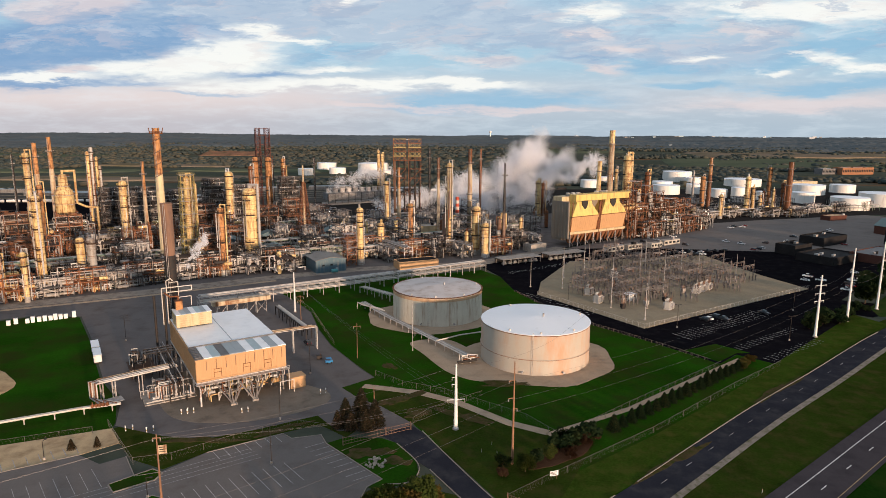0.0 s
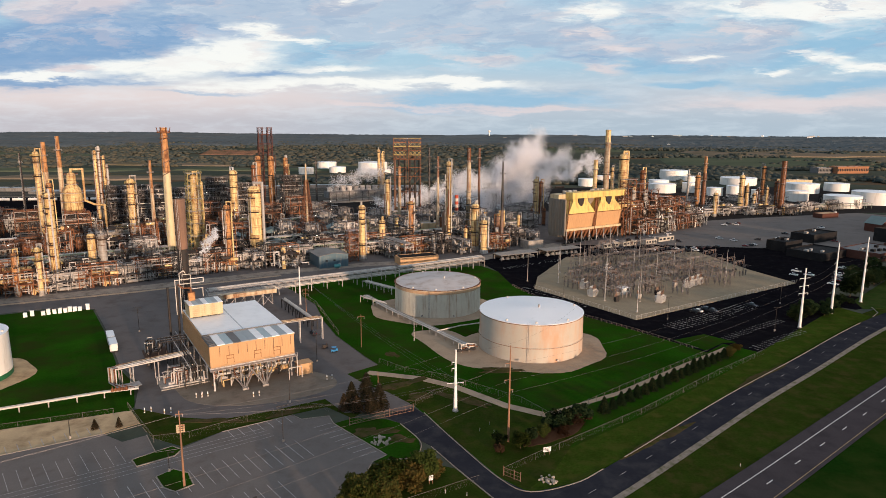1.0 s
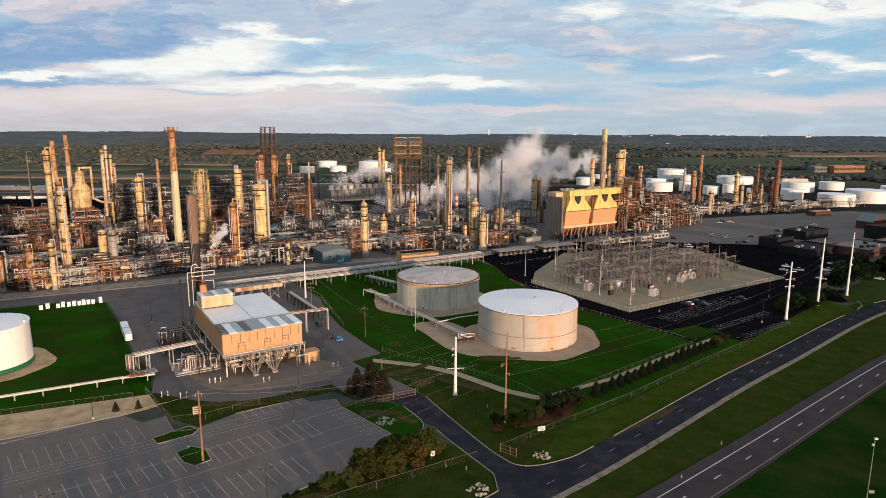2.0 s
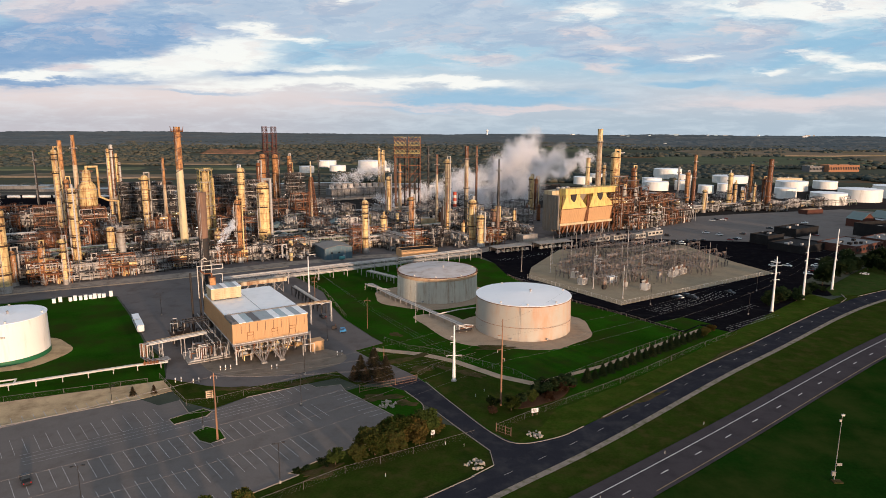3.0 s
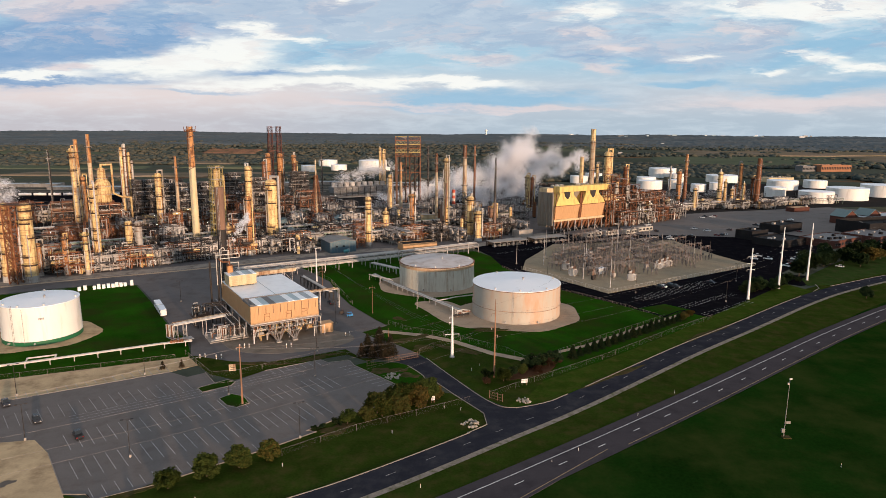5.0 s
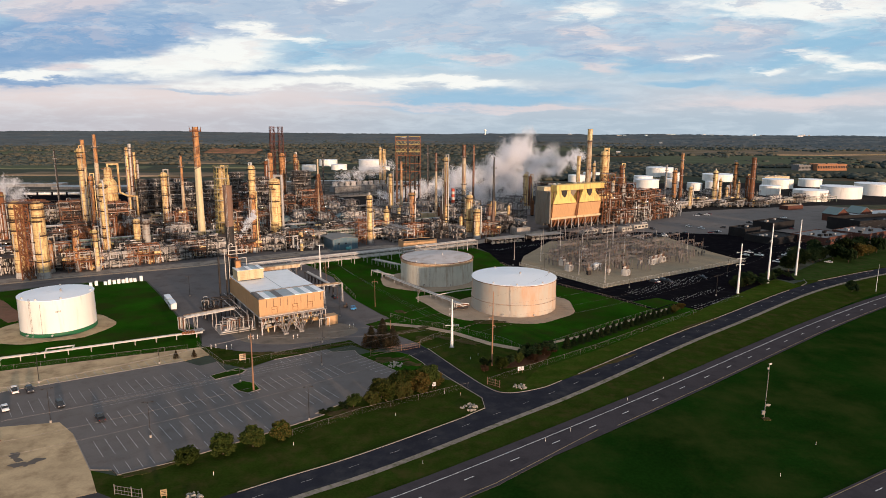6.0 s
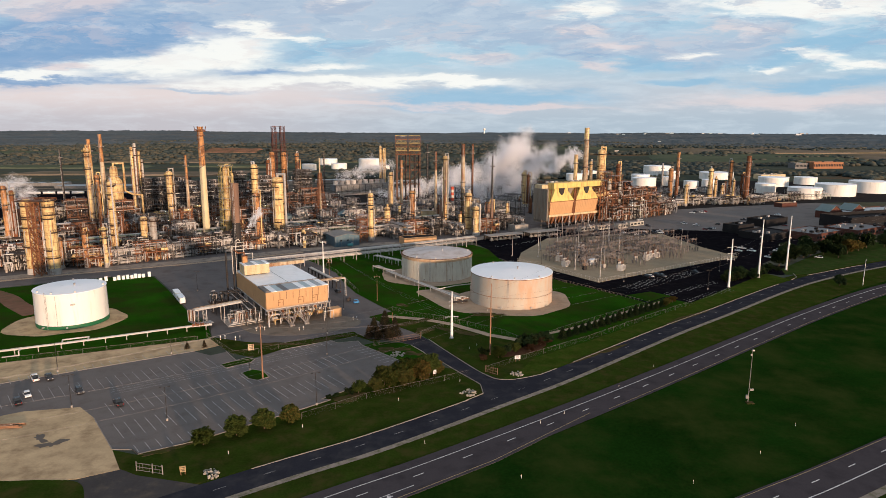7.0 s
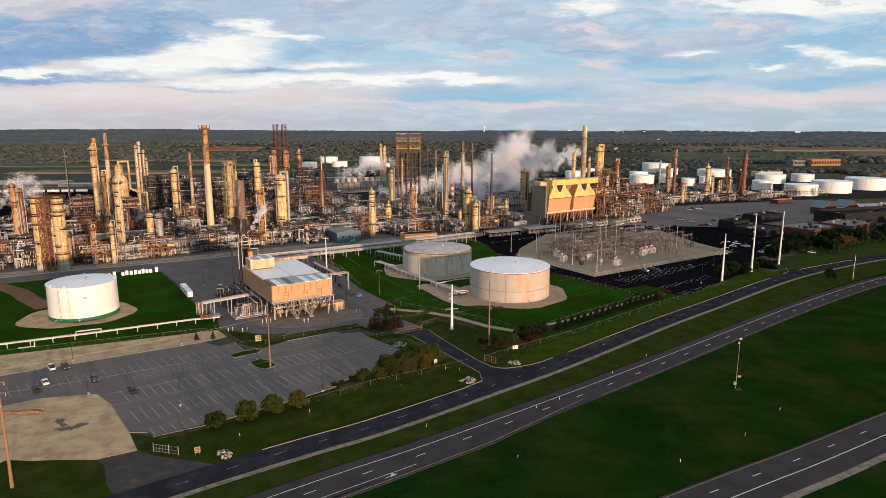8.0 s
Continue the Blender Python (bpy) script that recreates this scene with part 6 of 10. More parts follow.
column(-160.4, 385.0, 54.0, 1.9, "clad", "cream column inside a yellow frame", 0)
column(-156.6, 388.0, 50.0, 1.0, "clad", "slim cream column beside a yellow frame", 0, overhead=False)
for dx in (0, 6.0):
    column(-195.3 + dx, 327.0, 15.0 + 10.5, 2.1, "clad" if dx == 0 else "clad_grey", "rounded vertical drum on legs", 1, overhead=False, name="drum", cat="vessel")
column(-147.4, 367.0, 16.5, 2.4, "clad", "short cream-clad column", 2)
column(-129.2, 354.0, 38.8, 1.8, "rusty_shell", "rust-streaked cream column", 4)
column(-169.0, 485.0, 50.0, 3.0, "clad", "tall cream column with a looping overhead pipe", 5)
column(-123.8, 391.0, 45.4, 4.2, "clad", "broad cream-clad column with platforms", 6)
# fluid cracker reactor on its frame
rx = thing("reactor", -273.0, 444.0, 0, TH, "large rounded cream reactor on an orange steel frame", "reactor")
part("vessel", Mesh().lathe(0, 0, [(0.02, 22), (4.8, 22.5), (5.9, 24), (6.2, 26), (6.2, 37), (5.6, 40), (3.2, 43), (3.0, 50), (2.0, 51.5), (0.02, 52)], 24), "clad", rx)
for z in (24, 30.5, 37, 43.2, 50):
    w = 6.3 if z < 40 else 3.1
    p = part("platform", Mesh().ring(0, 0, z, w, w + 1.4, 0.15, 18), "steel", rx)
    tagged(part("handrail", Mesh().ring_rail(0, 0, z, w + 1.3, 14, w=0.12), "orange_steel", p), kind="stuff")
for s in ((-1, -1), (1, -1), (1, 1), (-1, 1)):
    part("leg", Mesh().bar((s[0] * 6, s[1] * 6, 0), (s[0] * 6, s[1] * 6, 26), 0.9), "orange_steel", rx)
    part("brace", Mesh().bar((s[0] * 6, s[1] * 6, 1), (-s[1] * 6, s[0] * 6, 12), 0.35).bar((s[0] * 6, s[1] * 6, 12), (-s[1] * 6, s[0] * 6, 23), 0.35).bar((s[0] * 6, s[1] * 6, 12), (-s[1] * 6, s[0] * 6, 12), 0.5).bar((s[0] * 6, s[1] * 6, 22), (-s[1] * 6, s[0] * 6, 22), 0.5).bar((-s[1] * 6, s[0] * 6, 1), (s[0] * 6, s[1] * 6, 12), 0.3), "orange_steel", rx)
part("overhead_line", Mesh().pipe([(0, 0, 51), (0, 0, 54), (7.6, 0, 54), (7.6, 0, 31), (13, 0, 28), (20, 0, 27), (20, 0, 10)], 0.8, 10), "clad", rx)

# central units
for dx in (-4.6, 4.6):
    lattice(-181.5 + dx, 620.0, 85.0, 4.6, 4.2, "red_steel", TH, "dark red drilling-style lattice derrick", 6.5, "derrick", "derrick", 0, bw=0.36)
    column(-180.5 + dx * 1.4, 611.0, 56.0, 2.9, "rusty_shell", "coke drum clad in rusty cream panels", 4, overhead=False, name="coke_drum")
dk = thing("derrick_bridge", -181.5, 620.0, 0, TH, "dark red beams joining two derricks", "steel structure")
for z in (84.4, 78.0, 69.0, 60.0):
    part("beam", Mesh().bar((-4.6, -1.5, z), (4.6, -1.5, z), 0.4).bar((-4.6, 1.5, z), (4.6, 1.5, z), 0.4), "red_steel", dk)
part("deck", Mesh().box((0, 0, 58.0), (20, 8, 0.4)), "platform", dk)
for sx in (-9.5, 9.5):
    part("post", Mesh().bar((sx, 0, 0), (sx, 0, 58), 0.5), "red_steel", dk)
column(-160.0, 612.0, 55.0, 2.2, "rusty_shell", "tall orange-lit column", 4)
column(-190.0, 606.0, 48.0, 2.2, "rust", "rust-coloured steel process column", 4)
column(-156.5, 600.0, 47.0, 1.8, "rust", "slim rust-coloured column", 4)
stack(-137.9, 650.0, 56.0, 1.0, "dark_steel", "thin dark steel exhaust stack", "dark_steel", 0.2, 0.8)
tf = lattice(-105.3, 457.6, 46.0, 10.0, 2.0, "orange_steel", TH, "tapering rust-red lattice tower with a central flare pipe", 4.0, "flare_tower", "flare tower", 0, bw=0.34)
part("flare_pipe", Mesh().tube((0, 0, 0), (0, 0, 58.4), 0.8, 0.6, n=10), "stackcol", tf)
column(-79.4, 473.7, 14.5, 1.4, "clad", "short cream-clad process column", 1)
column(-54.6, 388.8, 35.0, 2.0, "clad", "cream column with rust streaks", 4)
lattice(-61.0, 386.0, 20.0, 6.0, 6.0, "orange_steel", TH, "rust-coloured equipment frame beside a column", 4.0, "equipment_structure", "steel structure", 4)
column(-45.9, 427.9, 19.7, 2.3, "clad", "short cream-clad process column", 2)
for dx in (0, 4.5):
    column(-84.0 + dx, 760.0, 59.0 - dx, 1.7, "clad", "slim cream column before the far tanks", 3)
# boxed flare structure
cs = thing("flare_structure", -36.2, 560.0, 0, 0.06, "two-bay yellow lattice structure on orange columns", "steel structure")
for cx in (-6.6, 6.6):
    for sx in (-5.6, 5.6):
        for iy in (-3.5, 3.5):
            part("post", Mesh().bar((cx + sx * 0.93, iy, 0), (cx + sx, iy, 76.5), 0.34), "orange_steel", cs)
    for k in range(6):
        z = 57.5 + k * 3.7
        fr = Mesh()
        for iy in (-3.5, 3.5):
            fr.bar((cx - 5.6, iy, z), (cx + 5.6, iy, z), 0.42)
            if k < 5:
                for h in range(3):
                    fr.bar((cx - 5.6 + h * 3.73, iy, z), (cx - 5.6 + (h + 1) * 3.73, iy, z + 3.7), 0.2)
                    fr.bar((cx - 5.6 + h * 3.73, iy, z + 3.7), (cx - 5.6 + (h + 1) * 3.73, iy, z), 0.2)
        for sx in (-5.6, 5.6):
            fr.bar((cx + sx, -3.5, z), (cx + sx, 3.5, z), 0.3)
        tagged(part("bracing", fr, "yellow_steel" if k % 2 else "orange_steel", cs), kind="stuff")
    for z in (14, 28, 42, 50):
        fr = Mesh()
        for iy in (-3.5, 3.5):
            fr.bar((cx - 5.4, iy, z), (cx + 5.4, iy, z), 0.4).bar((cx - 5.4, iy, z - 12), (cx + 5.4, iy, z), 0.22)
        part("frame_ring", fr, "orange_steel", cs)
for ix, r in ((-11, 0.8), (-7.5, 1.0), (-2.6, 0.7), (2.2, 0.9), (6.8, 1.0), (10.6, 0.7)):
    part("riser", Mesh().tube((ix, 0, 0), (ix, 0, 57.5), r, n=12), "dark_steel" if ix % 1 else "brown", cs)
part("deck", Mesh().box((0, 0, 57.4), (25, 8.4, 0.4)), "rust", cs)
stack(-39.0, 500.0, 54.7, 1.6, "stackcol", "slim rusty stack above a round heater", "rusty_shell", 0.3, 1.1, 1, base_r=4.0, base_h=7)
column(-48.0, 500.0, 42.7, 2.4, "clad", "cream column with a domed head", 4)
column(-26.2, 440.0, 32.0, 1.9, "rusty_shell", "yellow-cream clad process column", 3)
stack(-17.7, 600.0, 66.7, 1.3, "dark_steel", "thin dark steel exhaust stack", "dark_steel", 0.2, 1.0)
column(1.2, 431.7, 60.9, 1.9, "clad", "very tall cream column above a brown heater", 6)
part("heater_shell", Mesh().lathe(0, 0, [(3.5, 0), (3.5, 24.5), (2.2, 26.5)], 20), "brown", column(-0.2, 437.5, 30, 1.2, "brown", "brown cylindrical fired heater", 1, overhead=False, name="fired_heater", cat="fired heater"))
stack(15.4, 438.0, 71.1, 1.9, "stackcol", "tall cream stack with a red top", "rust", 0.14, 1.3, 2)
lattice(15.4, 438.0, 36.0, 8.5, 8.5, "dark_steel", TH, "dark steel frame around a stack and drums", 4.5, "equipment_structure", "steel structure", 6)
stack(28.7, 560.0, 67.7, 1.2, "rust", "thin red-brown steel stack", "rust", 0.2, 0.9)
stack(38.9, 430.0, 62.0, 1.5, "brown", "slim dark brown stack", "dark_steel", 0.55, 0.55, 1)
column(19.8, 424.5, 31.5, 2.8, "clad", "cream drum on a dark steel frame", 2)
column(25.6, 415.6, 21.7, 2.7, "clad", "stout cream-clad column", 2)
column(40.6, 469.5, 19.5, 2.4, "clad", "stout yellow-cream column", 2)
column(86.0, 600.0, 36.0, 2.6, "clad", "cream column seen through steam", 3)
column(91.0, 602.0, 34.0, 1.8, "rust", "rust-coloured column seen through steam", 3)
stack(-7.3, 480.0, 63.3, 1.2, "stackcol", "slim rusty steel exhaust stack", "rust", 0.25, 0.9)
sp = thing("striped_stack", 8.5, 560.0, 0, 0, "short stack with red and white spiral stripes", "stack")
for k in range(9):
    part("stripe_band", Mesh().lathe(0, 0, [(1.7, k * 2.8), (1.65, (k + 1) * 2.8)], 14), ("red_paint", "white_pipe")[k % 2], sp)
stack(50.4, 650.0, 57.6, 1.1, "dark_steel", "thin dark stack behind the steam", "dark_steel", 0.3, 0.9)

# east units
column(257.0, 638.0, 38.5, 2.4, "rusty_shell", "cream column with rust streaks", 4)
stack(248.0, 640.0, 45.3, 1.2, "clad_grey", "slim pale steel exhaust stack", "clad_grey", 0.2, 1.0)
stack(270.6, 655.0, 57.6, 2.1, "rust", "tall rust-red steel stack", "rusty_shell", 0.3, 1.6, 2)
column(266.4, 614.0, 22.8, 2.0, "clad", "yellow-cream clad process column", 2)
column(302.5, 638.0, 38.5, 2.4, "clad", "cream column with rust-red platforms", 4)
column(308.5, 638.0, 29.0, 1.4, "clad", "slim cream-clad process column", 3)
column(333.0, 656.0, 47.0, 2.0, "rusty_shell", "tall yellow-cream column", 5)
column(330.0, 640.0, 26.6, 1.2, "clad", "slim cream-clad process column", 2)
column(343.5, 648.0, 31.9, 2.2, "rust", "rust-coloured steel process column", 4)
stack(345.0, 640.0, 54.1, 2.7, "rust", "tall rust-red column with a looping pipe", "rust", 0.1, 2.4, 3)
column(318.0, 642.0, 20.0, 1.6, "clad", "short cream-clad process column", 2)
column(324.0, 648.0, 24.0, 1.2, "rust", "slim rusty steel process column", 2)


# heat-recovery block with sloping ducts
def recovery_block():
    t = thing("heat_recovery_unit", 89.5, 451.0, 0, radians(34), "large cream boiler house with yellow sloping ducts and hoppers", "boiler house")
    W, Dp = 60.0, 20.0
    # side and body use the panel colour darkened for shade
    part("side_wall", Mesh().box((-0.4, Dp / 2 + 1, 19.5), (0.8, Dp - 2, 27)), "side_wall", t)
    for k in range(6):
        part("wall_stiffener", Mesh().box((-0.95, 2.4 + k * 3.1, 19.5), (0.35, 0.35, 27)), "side_wall", t)
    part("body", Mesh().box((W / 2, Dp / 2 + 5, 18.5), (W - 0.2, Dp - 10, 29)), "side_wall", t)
    for b in range(2):
        x0, x1 = b * (W / 2) + 0.6, (b + 1) * (W / 2) - 1.6
        n0, n1 = x0 + (x1 - x0) * 0.24, x1 - (x1 - x0) * 0.20
        part("hood", Mesh().add([(x0, 0, 22.5), (x1, 0, 22.5), (n1, 2.5, 31), (n0, 2.5, 31), (x0, 10, 22.5), (x1, 10, 22.5), (n1, 10, 31), (n0, 10, 31), (n0, 2.5, 33.0), (n1, 2.5, 33.0), (n1, 10, 33.0), (n0, 10, 33.0)],
                                ((0, 1, 2, 3), (5, 4, 7, 6), (4, 0, 3, 7), (1, 5, 6, 2), (3, 2, 9, 8), (2, 6, 10, 9), (7, 3, 8, 11))), "hrsg_yellow", t, "bright yellow sloping duct hood")
        pan = Mesh().add([(x0 - 0.4, 2.2, 11.2), (x1 + 0.4, 2.2, 11.2), (x1, 0, 22.4), (x0, 0, 22.4), (x0 - 0.4, 10, 11.2), (x1 + 0.4, 10, 11.2), (x1, 10, 22.4), (x0, 10, 22.4)],
                         ((0, 1, 2, 3), (5, 4, 7, 6), (4, 0, 3, 7), (1, 5, 6, 2), (4, 5, 1, 0)))
        part("panel", pan, "tan_wall", t, "tan metal duct panel")
        for k in range(14):
            f = (k + 0.5) / 14
            part("panel_rib", Mesh().bar((x0 + (x1 - x0) * f, 2.1, 11.3), (x0 + (x1 - x0) * f, -0.1, 22.3), 0.09), "tan_wall", t)
        part("ledge", Mesh().box(((x0 + x1) / 2, 1.6, 10.3), (x1 - x0 + 1.4, 1.6, 1.7)), "cream_wall", t)
        for k in range(7):
            cx = x0 + (x1 - x0) * (k + 0.5) / 7
            w = (x1 - x0) / 14 - 0.15
            part("hopper", Mesh().add([(cx - w, 1.2, 9.4), (cx + w, 1.2, 9.4), (cx + w, 9, 9.4), (cx - w, 9, 9.4), (cx - 0.5, 4.4, 2.6), (cx + 0.5, 4.4, 2.6), (cx + 0.5, 5.4, 2.6), (cx - 0.5, 5.4, 2.6)],
                                      ((0, 1, 5, 4), (1, 2, 6, 5), (2, 3, 7, 6), (3, 0, 4, 7), (4, 5, 6, 7))), "orange_steel", t)
        cx = (n0 + n1) / 2
        part("damper", Mesh().add([(cx - 3.2, 1.6, 33.4), (cx + 3.2, 1.6, 33.4), (cx + 2.4, 1.6, 29.5), (cx, 1.4, 26.5), (cx - 2.4, 1.6, 29.5), (cx - 3.2, 2.6, 33.4), (cx + 3.2, 2.6, 33.4), (cx + 2.4, 2.6, 29.5), (cx, 2.4, 26.5), (cx - 2.4, 2.6, 29.5)],
                                  ((0, 4, 3, 2, 1), (0, 5, 9, 4), (4, 9, 8, 3), (3, 8, 7, 2), (2, 7, 6, 1), (1, 6, 5, 0))), "dark_steel", t, "dark damper hanging from the duct")
        for fx in (x0 + 0.2, x1 - 0.2):
            part("duct_post", Mesh().bar((fx, -0.5, 33), (fx, 1.6, 9.5), 0.55), "rust", t)
        part("duct_beam", Mesh().box(((x0 + x1) / 2, -0.35, 22.4), (x1 - x0, 0.5, 0.45)), "rust", t)
        for k in range(3):
            hx = n0 + (n1 - n0) * (k + 0.5) / 3
            part("roof_fan", Mesh().lathe(hx, 14.5, [(0.02, 36.1), (1.9, 36.1), (1.7, 38.4), (0.02, 38.6)], 12), "clad_grey", t)
    part("split_frame", Mesh().bar((W / 2 - 0.4, 0.4, 32), (W / 2 - 0.4, 2.4, 3), 1.3), "rust", t)
    for i in range(8):
        part("leg", Mesh().bar((0.8 + i * 8, 1.6, 0), (0.8 + i * 8, 1.6, 9.6), 0.6).bar((0.8 + i * 8, 1.6, 5), (4.5 + i * 8, 1.6, 0.4), 0.25), "steel", t)
    part("top_duct", Mesh().box((W / 2 + 6, 6.5, 35.4), (W - 2, 7, 4.6)), "hrsg_yellow", t, "long yellow flue duct")
    part("top_duct", Mesh().box((W / 2 - 4, 15, 34.4), (W - 8, 9, 3.4)), "cream_wall", t)
    rail = Mesh()
    for h in (38.3, 38.8):
        rail.bar((8, 3.2, h), (W + 6, 3.2, h), 0.14)
    for i in range(24):
        rail.bar((8 + i * 2.3, 3.2, 37.7), (8 + i * 2.3, 3.2, 38.8), 0.12)
    part("roof_rail", rail, "yellow_steel", t)
    for k in range(5):
        z = 8 + k * 6.2
        part("end_deck", Mesh().box((W + 4.5, 6, z), (8.4, 13, 0.3)).bar((W + 8.6, -0.4, z + 1.1), (W + 0.5, -0.4, z + 1.1), 0.12), "platform", t)
    for ex in (W + 0.6, W + 4.5, W + 8.4):
        for ey in (-0.3, 12.2):
            part("end_post", Mesh().bar((ex, ey, 0), (ex, ey, 37), 0.5), "orange_steel", t)
    for k in range(5):
        part("end_brace", Mesh().bar((W + 0.6, -0.3, 2 + k * 6.2), (W + 8.4, -0.3, 8 + k * 6.2), 0.26), "orange_steel", t)
    part("cross_duct", Mesh().tube((W - 2, 6, 25), (W + 20, 10, 25), 2.6, n=14), "clad", t)
    return t


recovery_block()
stack(134.1, 523.0, 84.3, 2.6, "stackcol", "tall cream main stack with platform rings", "clad", 0.12, 2.2, 3, n=20)
stack(124.2, 520.0, 59.5, 2.0, "clad", "cream stack on the boiler house", "clad", 0.2, 1.7, 1)
column(152.9, 540.0, 62.0, 3.7, "clad", "stout yellow-cream column with a looping pipe", 3)
column(170.3, 540.0, 49.0, 2.2, "rust", "rust-coloured steel process column", 4)
column(141.0, 530.0, 52.0, 1.4, "clad", "slim cream-clad process column", 4)
for x, y, h in ((150, 512, 44), (162, 520, 40), (174, 528, 34), (186, 534, 28), (198, 548, 24), (212, 556, 20), (140, 505, 34)):
    lattice(x, y, h, 9, 9, "orange_steel", TH, "rust-coloured multi-deck process frame", 5.0, "process_structure", "steel structure", 5, bw=0.36)
    column(x + 3, y - 6, h * 0.8, 1.5, rng.choice(("clad", "rust", "clad_grey")), "process column in a rusty frame", 3)


# ---- generic process modules, built once and repeated ----
def process_module(seed, w, d, h, frame_col, dense=1.0, label="open steel structure packed with vessels and pipework"):
    q = random.Random(seed)
    t = thing("process_module", 0, -2000, 0, 0, label, "process unit", "process modules")
    nx, ny, lv = max(2, int(w / 6) + 1), max(2, int(d / 6) + 1), max(1, int(h / 5))
    fw, hr, dk_ = Mesh(), Mesh(), Mesh()
    for i in range(nx):
        for j in range(ny):
            fw.bar((-w / 2 + w * i / (nx - 1), -d / 2 + d * j / (ny - 1), 0), (-w / 2 + w * i / (nx - 1), -d / 2 + d * j / (ny - 1), h * q.uniform(0.8, 1.05)), 0.32)
    for l in range(lv):
        z = h * (l + 1) / lv - 0.4
        for i in range(nx):
            fw.bar((-w / 2 + w * i / (nx - 1), -d / 2, z), (-w / 2 + w * i / (nx - 1), d / 2, z), 0.3)
        for j in range(ny):
            fw.bar((-w / 2, -d / 2 + d * j / (ny - 1), z), (w / 2, -d / 2 + d * j / (ny - 1), z), 0.3)
        if q.random() < 0.9:
            x0 = q.uniform(-w / 2, 0)
            dk_.box((0, 0, z + 0.2), (w * 0.96, d, 0.12))
            for yy in (-d / 2, d / 2):
                for hh in (0.6, 1.1):
                    hr.bar((x0, yy, z + 0.2 + hh), (x0 + w / 2, yy, z + 0.2 + hh), 0.1)
                for k in range(int(w / 4) + 1):
                    hr.bar((x0 + k * 2, yy, z + 0.2), (x0 + k * 2, yy, z + 1.3), 0.1)
    tagged(part("framework", fw, frame_col, t), kind="stuff")
    if dk_.v:
        tagged(part("deck", dk_, "platform", t), kind="stuff")
    if hr.v:
        tagged(part("handrail", hr, q.choice(("yellow_steel", "orange_steel", "platform", "platform")), t), kind="stuff")
    for k in range(1 + seed % 2):
        z = q.choice([0.9] + [h * (l + 1) / lv + 0.9 for l in range(lv)])
        r = q.uniform(0.5, 1.1)
        x0, y0, L = q.uniform(-w / 2, w / 4), q.uniform(-d / 2 + 1, d / 2 - 1), q.uniform(3, 7)
        f = 0.3 / L
        e = Mesh().spin((x0, y0, z + r * 0.3), (x0 + L, y0, z + r * 0.3), [(0, r * 0.5), (f, r), (2 * f, r), (2 * f, r * 1.14), (3 * f, r * 1.14), (3 * f, r), (1 - 3 * f, r), (1 - 3 * f, r * 1.14), (1 - 2 * f, r * 1.14), (1 - 2 * f, r), (1 - f, r), (1, r * 0.5)], 12)
        part("exchanger", e, q.choice(("clad", "clad_grey", "pipe", "rust")), t)
    for k in range(2 - seed % 2):
        r, hh = q.uniform(0.7, 1.5), q.uniform(4, 9)
        x0, y0 = q.uniform(-w / 2, w / 2), q.uniform(-d / 2, d / 2)
        part("vertical_drum", Mesh().lathe(x0, y0, [(r * 0.9, 0), (r * 0.9, 1.2), (r, 1.4), (r, hh), (r * 0.7, hh + r * 0.4), (0.02, hh + r * 0.55)], 12), q.choice(("clad", "clad_grey", "white_pipe", "rust")), t)
    small = {}
    mix = {"dark_steel": ("pipe", "clad_grey", "dark_steel", "pipe"), "orange_steel": ("pipe", "orange_steel", "dark_steel")}.get(frame_col, ("pipe", "white_pipe"))
    for k in range(int(58 * dense)):
        r = q.choice((0.12, 0.15, 0.18, 0.22, 0.28, 0.40))
        x0, y0 = q.uniform(-w / 2, w / 2), q.uniform(-d / 2 - 1.5, d / 2 + 1.5)
        kind = q.random()
        if kind < 0.5:      # inverted U
            z1, L = q.uniform(2.5, h + 2), q.uniform(1.2, 3.5)
            e = q.choice(((1, 0), (0, 1), (1, 0)))
            pts = [(x0, y0, 0.3), (x0, y0, z1), (x0 + e[0] * L, y0 + e[1] * L, z1), (x0 + e[0] * L, y0 + e[1] * L, q.uniform(0.3, z1 * 0.6))]
        elif kind < 0.8:    # long bend
            z1 = q.uniform(2, h + 1)
            x1, y1 = x0 + q.choice((-1, 1)) * q.uniform(3, w / 2), y0 + q.choice((-1, 1)) * q.uniform(0.5, 4)
            pts = [(x0, y0, q.uniform(0.3, 2)), (x0, y0, z1), (x1, y0, z1), (x1, y1, z1), (x1, y1, q.uniform(0.4, z1))]
        else:               # header along the unit
            z1 = q.uniform(1.5, h)
            pts = [(-w / 2 - 2, y0, z1), (w / 2 + 2, y0, z1)]
        small.setdefault(q.choice(mix), Mesh()).pipe(pts, r, 5)
    for c, m in small.items():
        tagged(part("pipework", m, c, t), kind="stuff")
    if seed % 2:
        part("floodlight", Mesh().box((w * 0.4, -d / 2, h + 1.6), (0.28, 0.25, 0.25)), "lamp_lit", t, "small lit white floodlight")
    return t


MODULES = [process_module(11, 18, 11, 9, "dark_steel", 1.2), process_module(12, 22, 10, 13, "orange_steel", 1.2), process_module(13, 14, 12, 17, "dark_steel", 1.0), process_module(14, 20, 12, 7, "dark_steel", 1.3),
           process_module(15, 16, 10, 12, "dark_steel", 1.0), process_module(16, 24, 9, 6, "dark_steel", 1.1), process_module(17, 12, 12, 22, "orange_steel", 0.9), process_module(18, 18, 14, 10, "dark_steel", 1.3)]


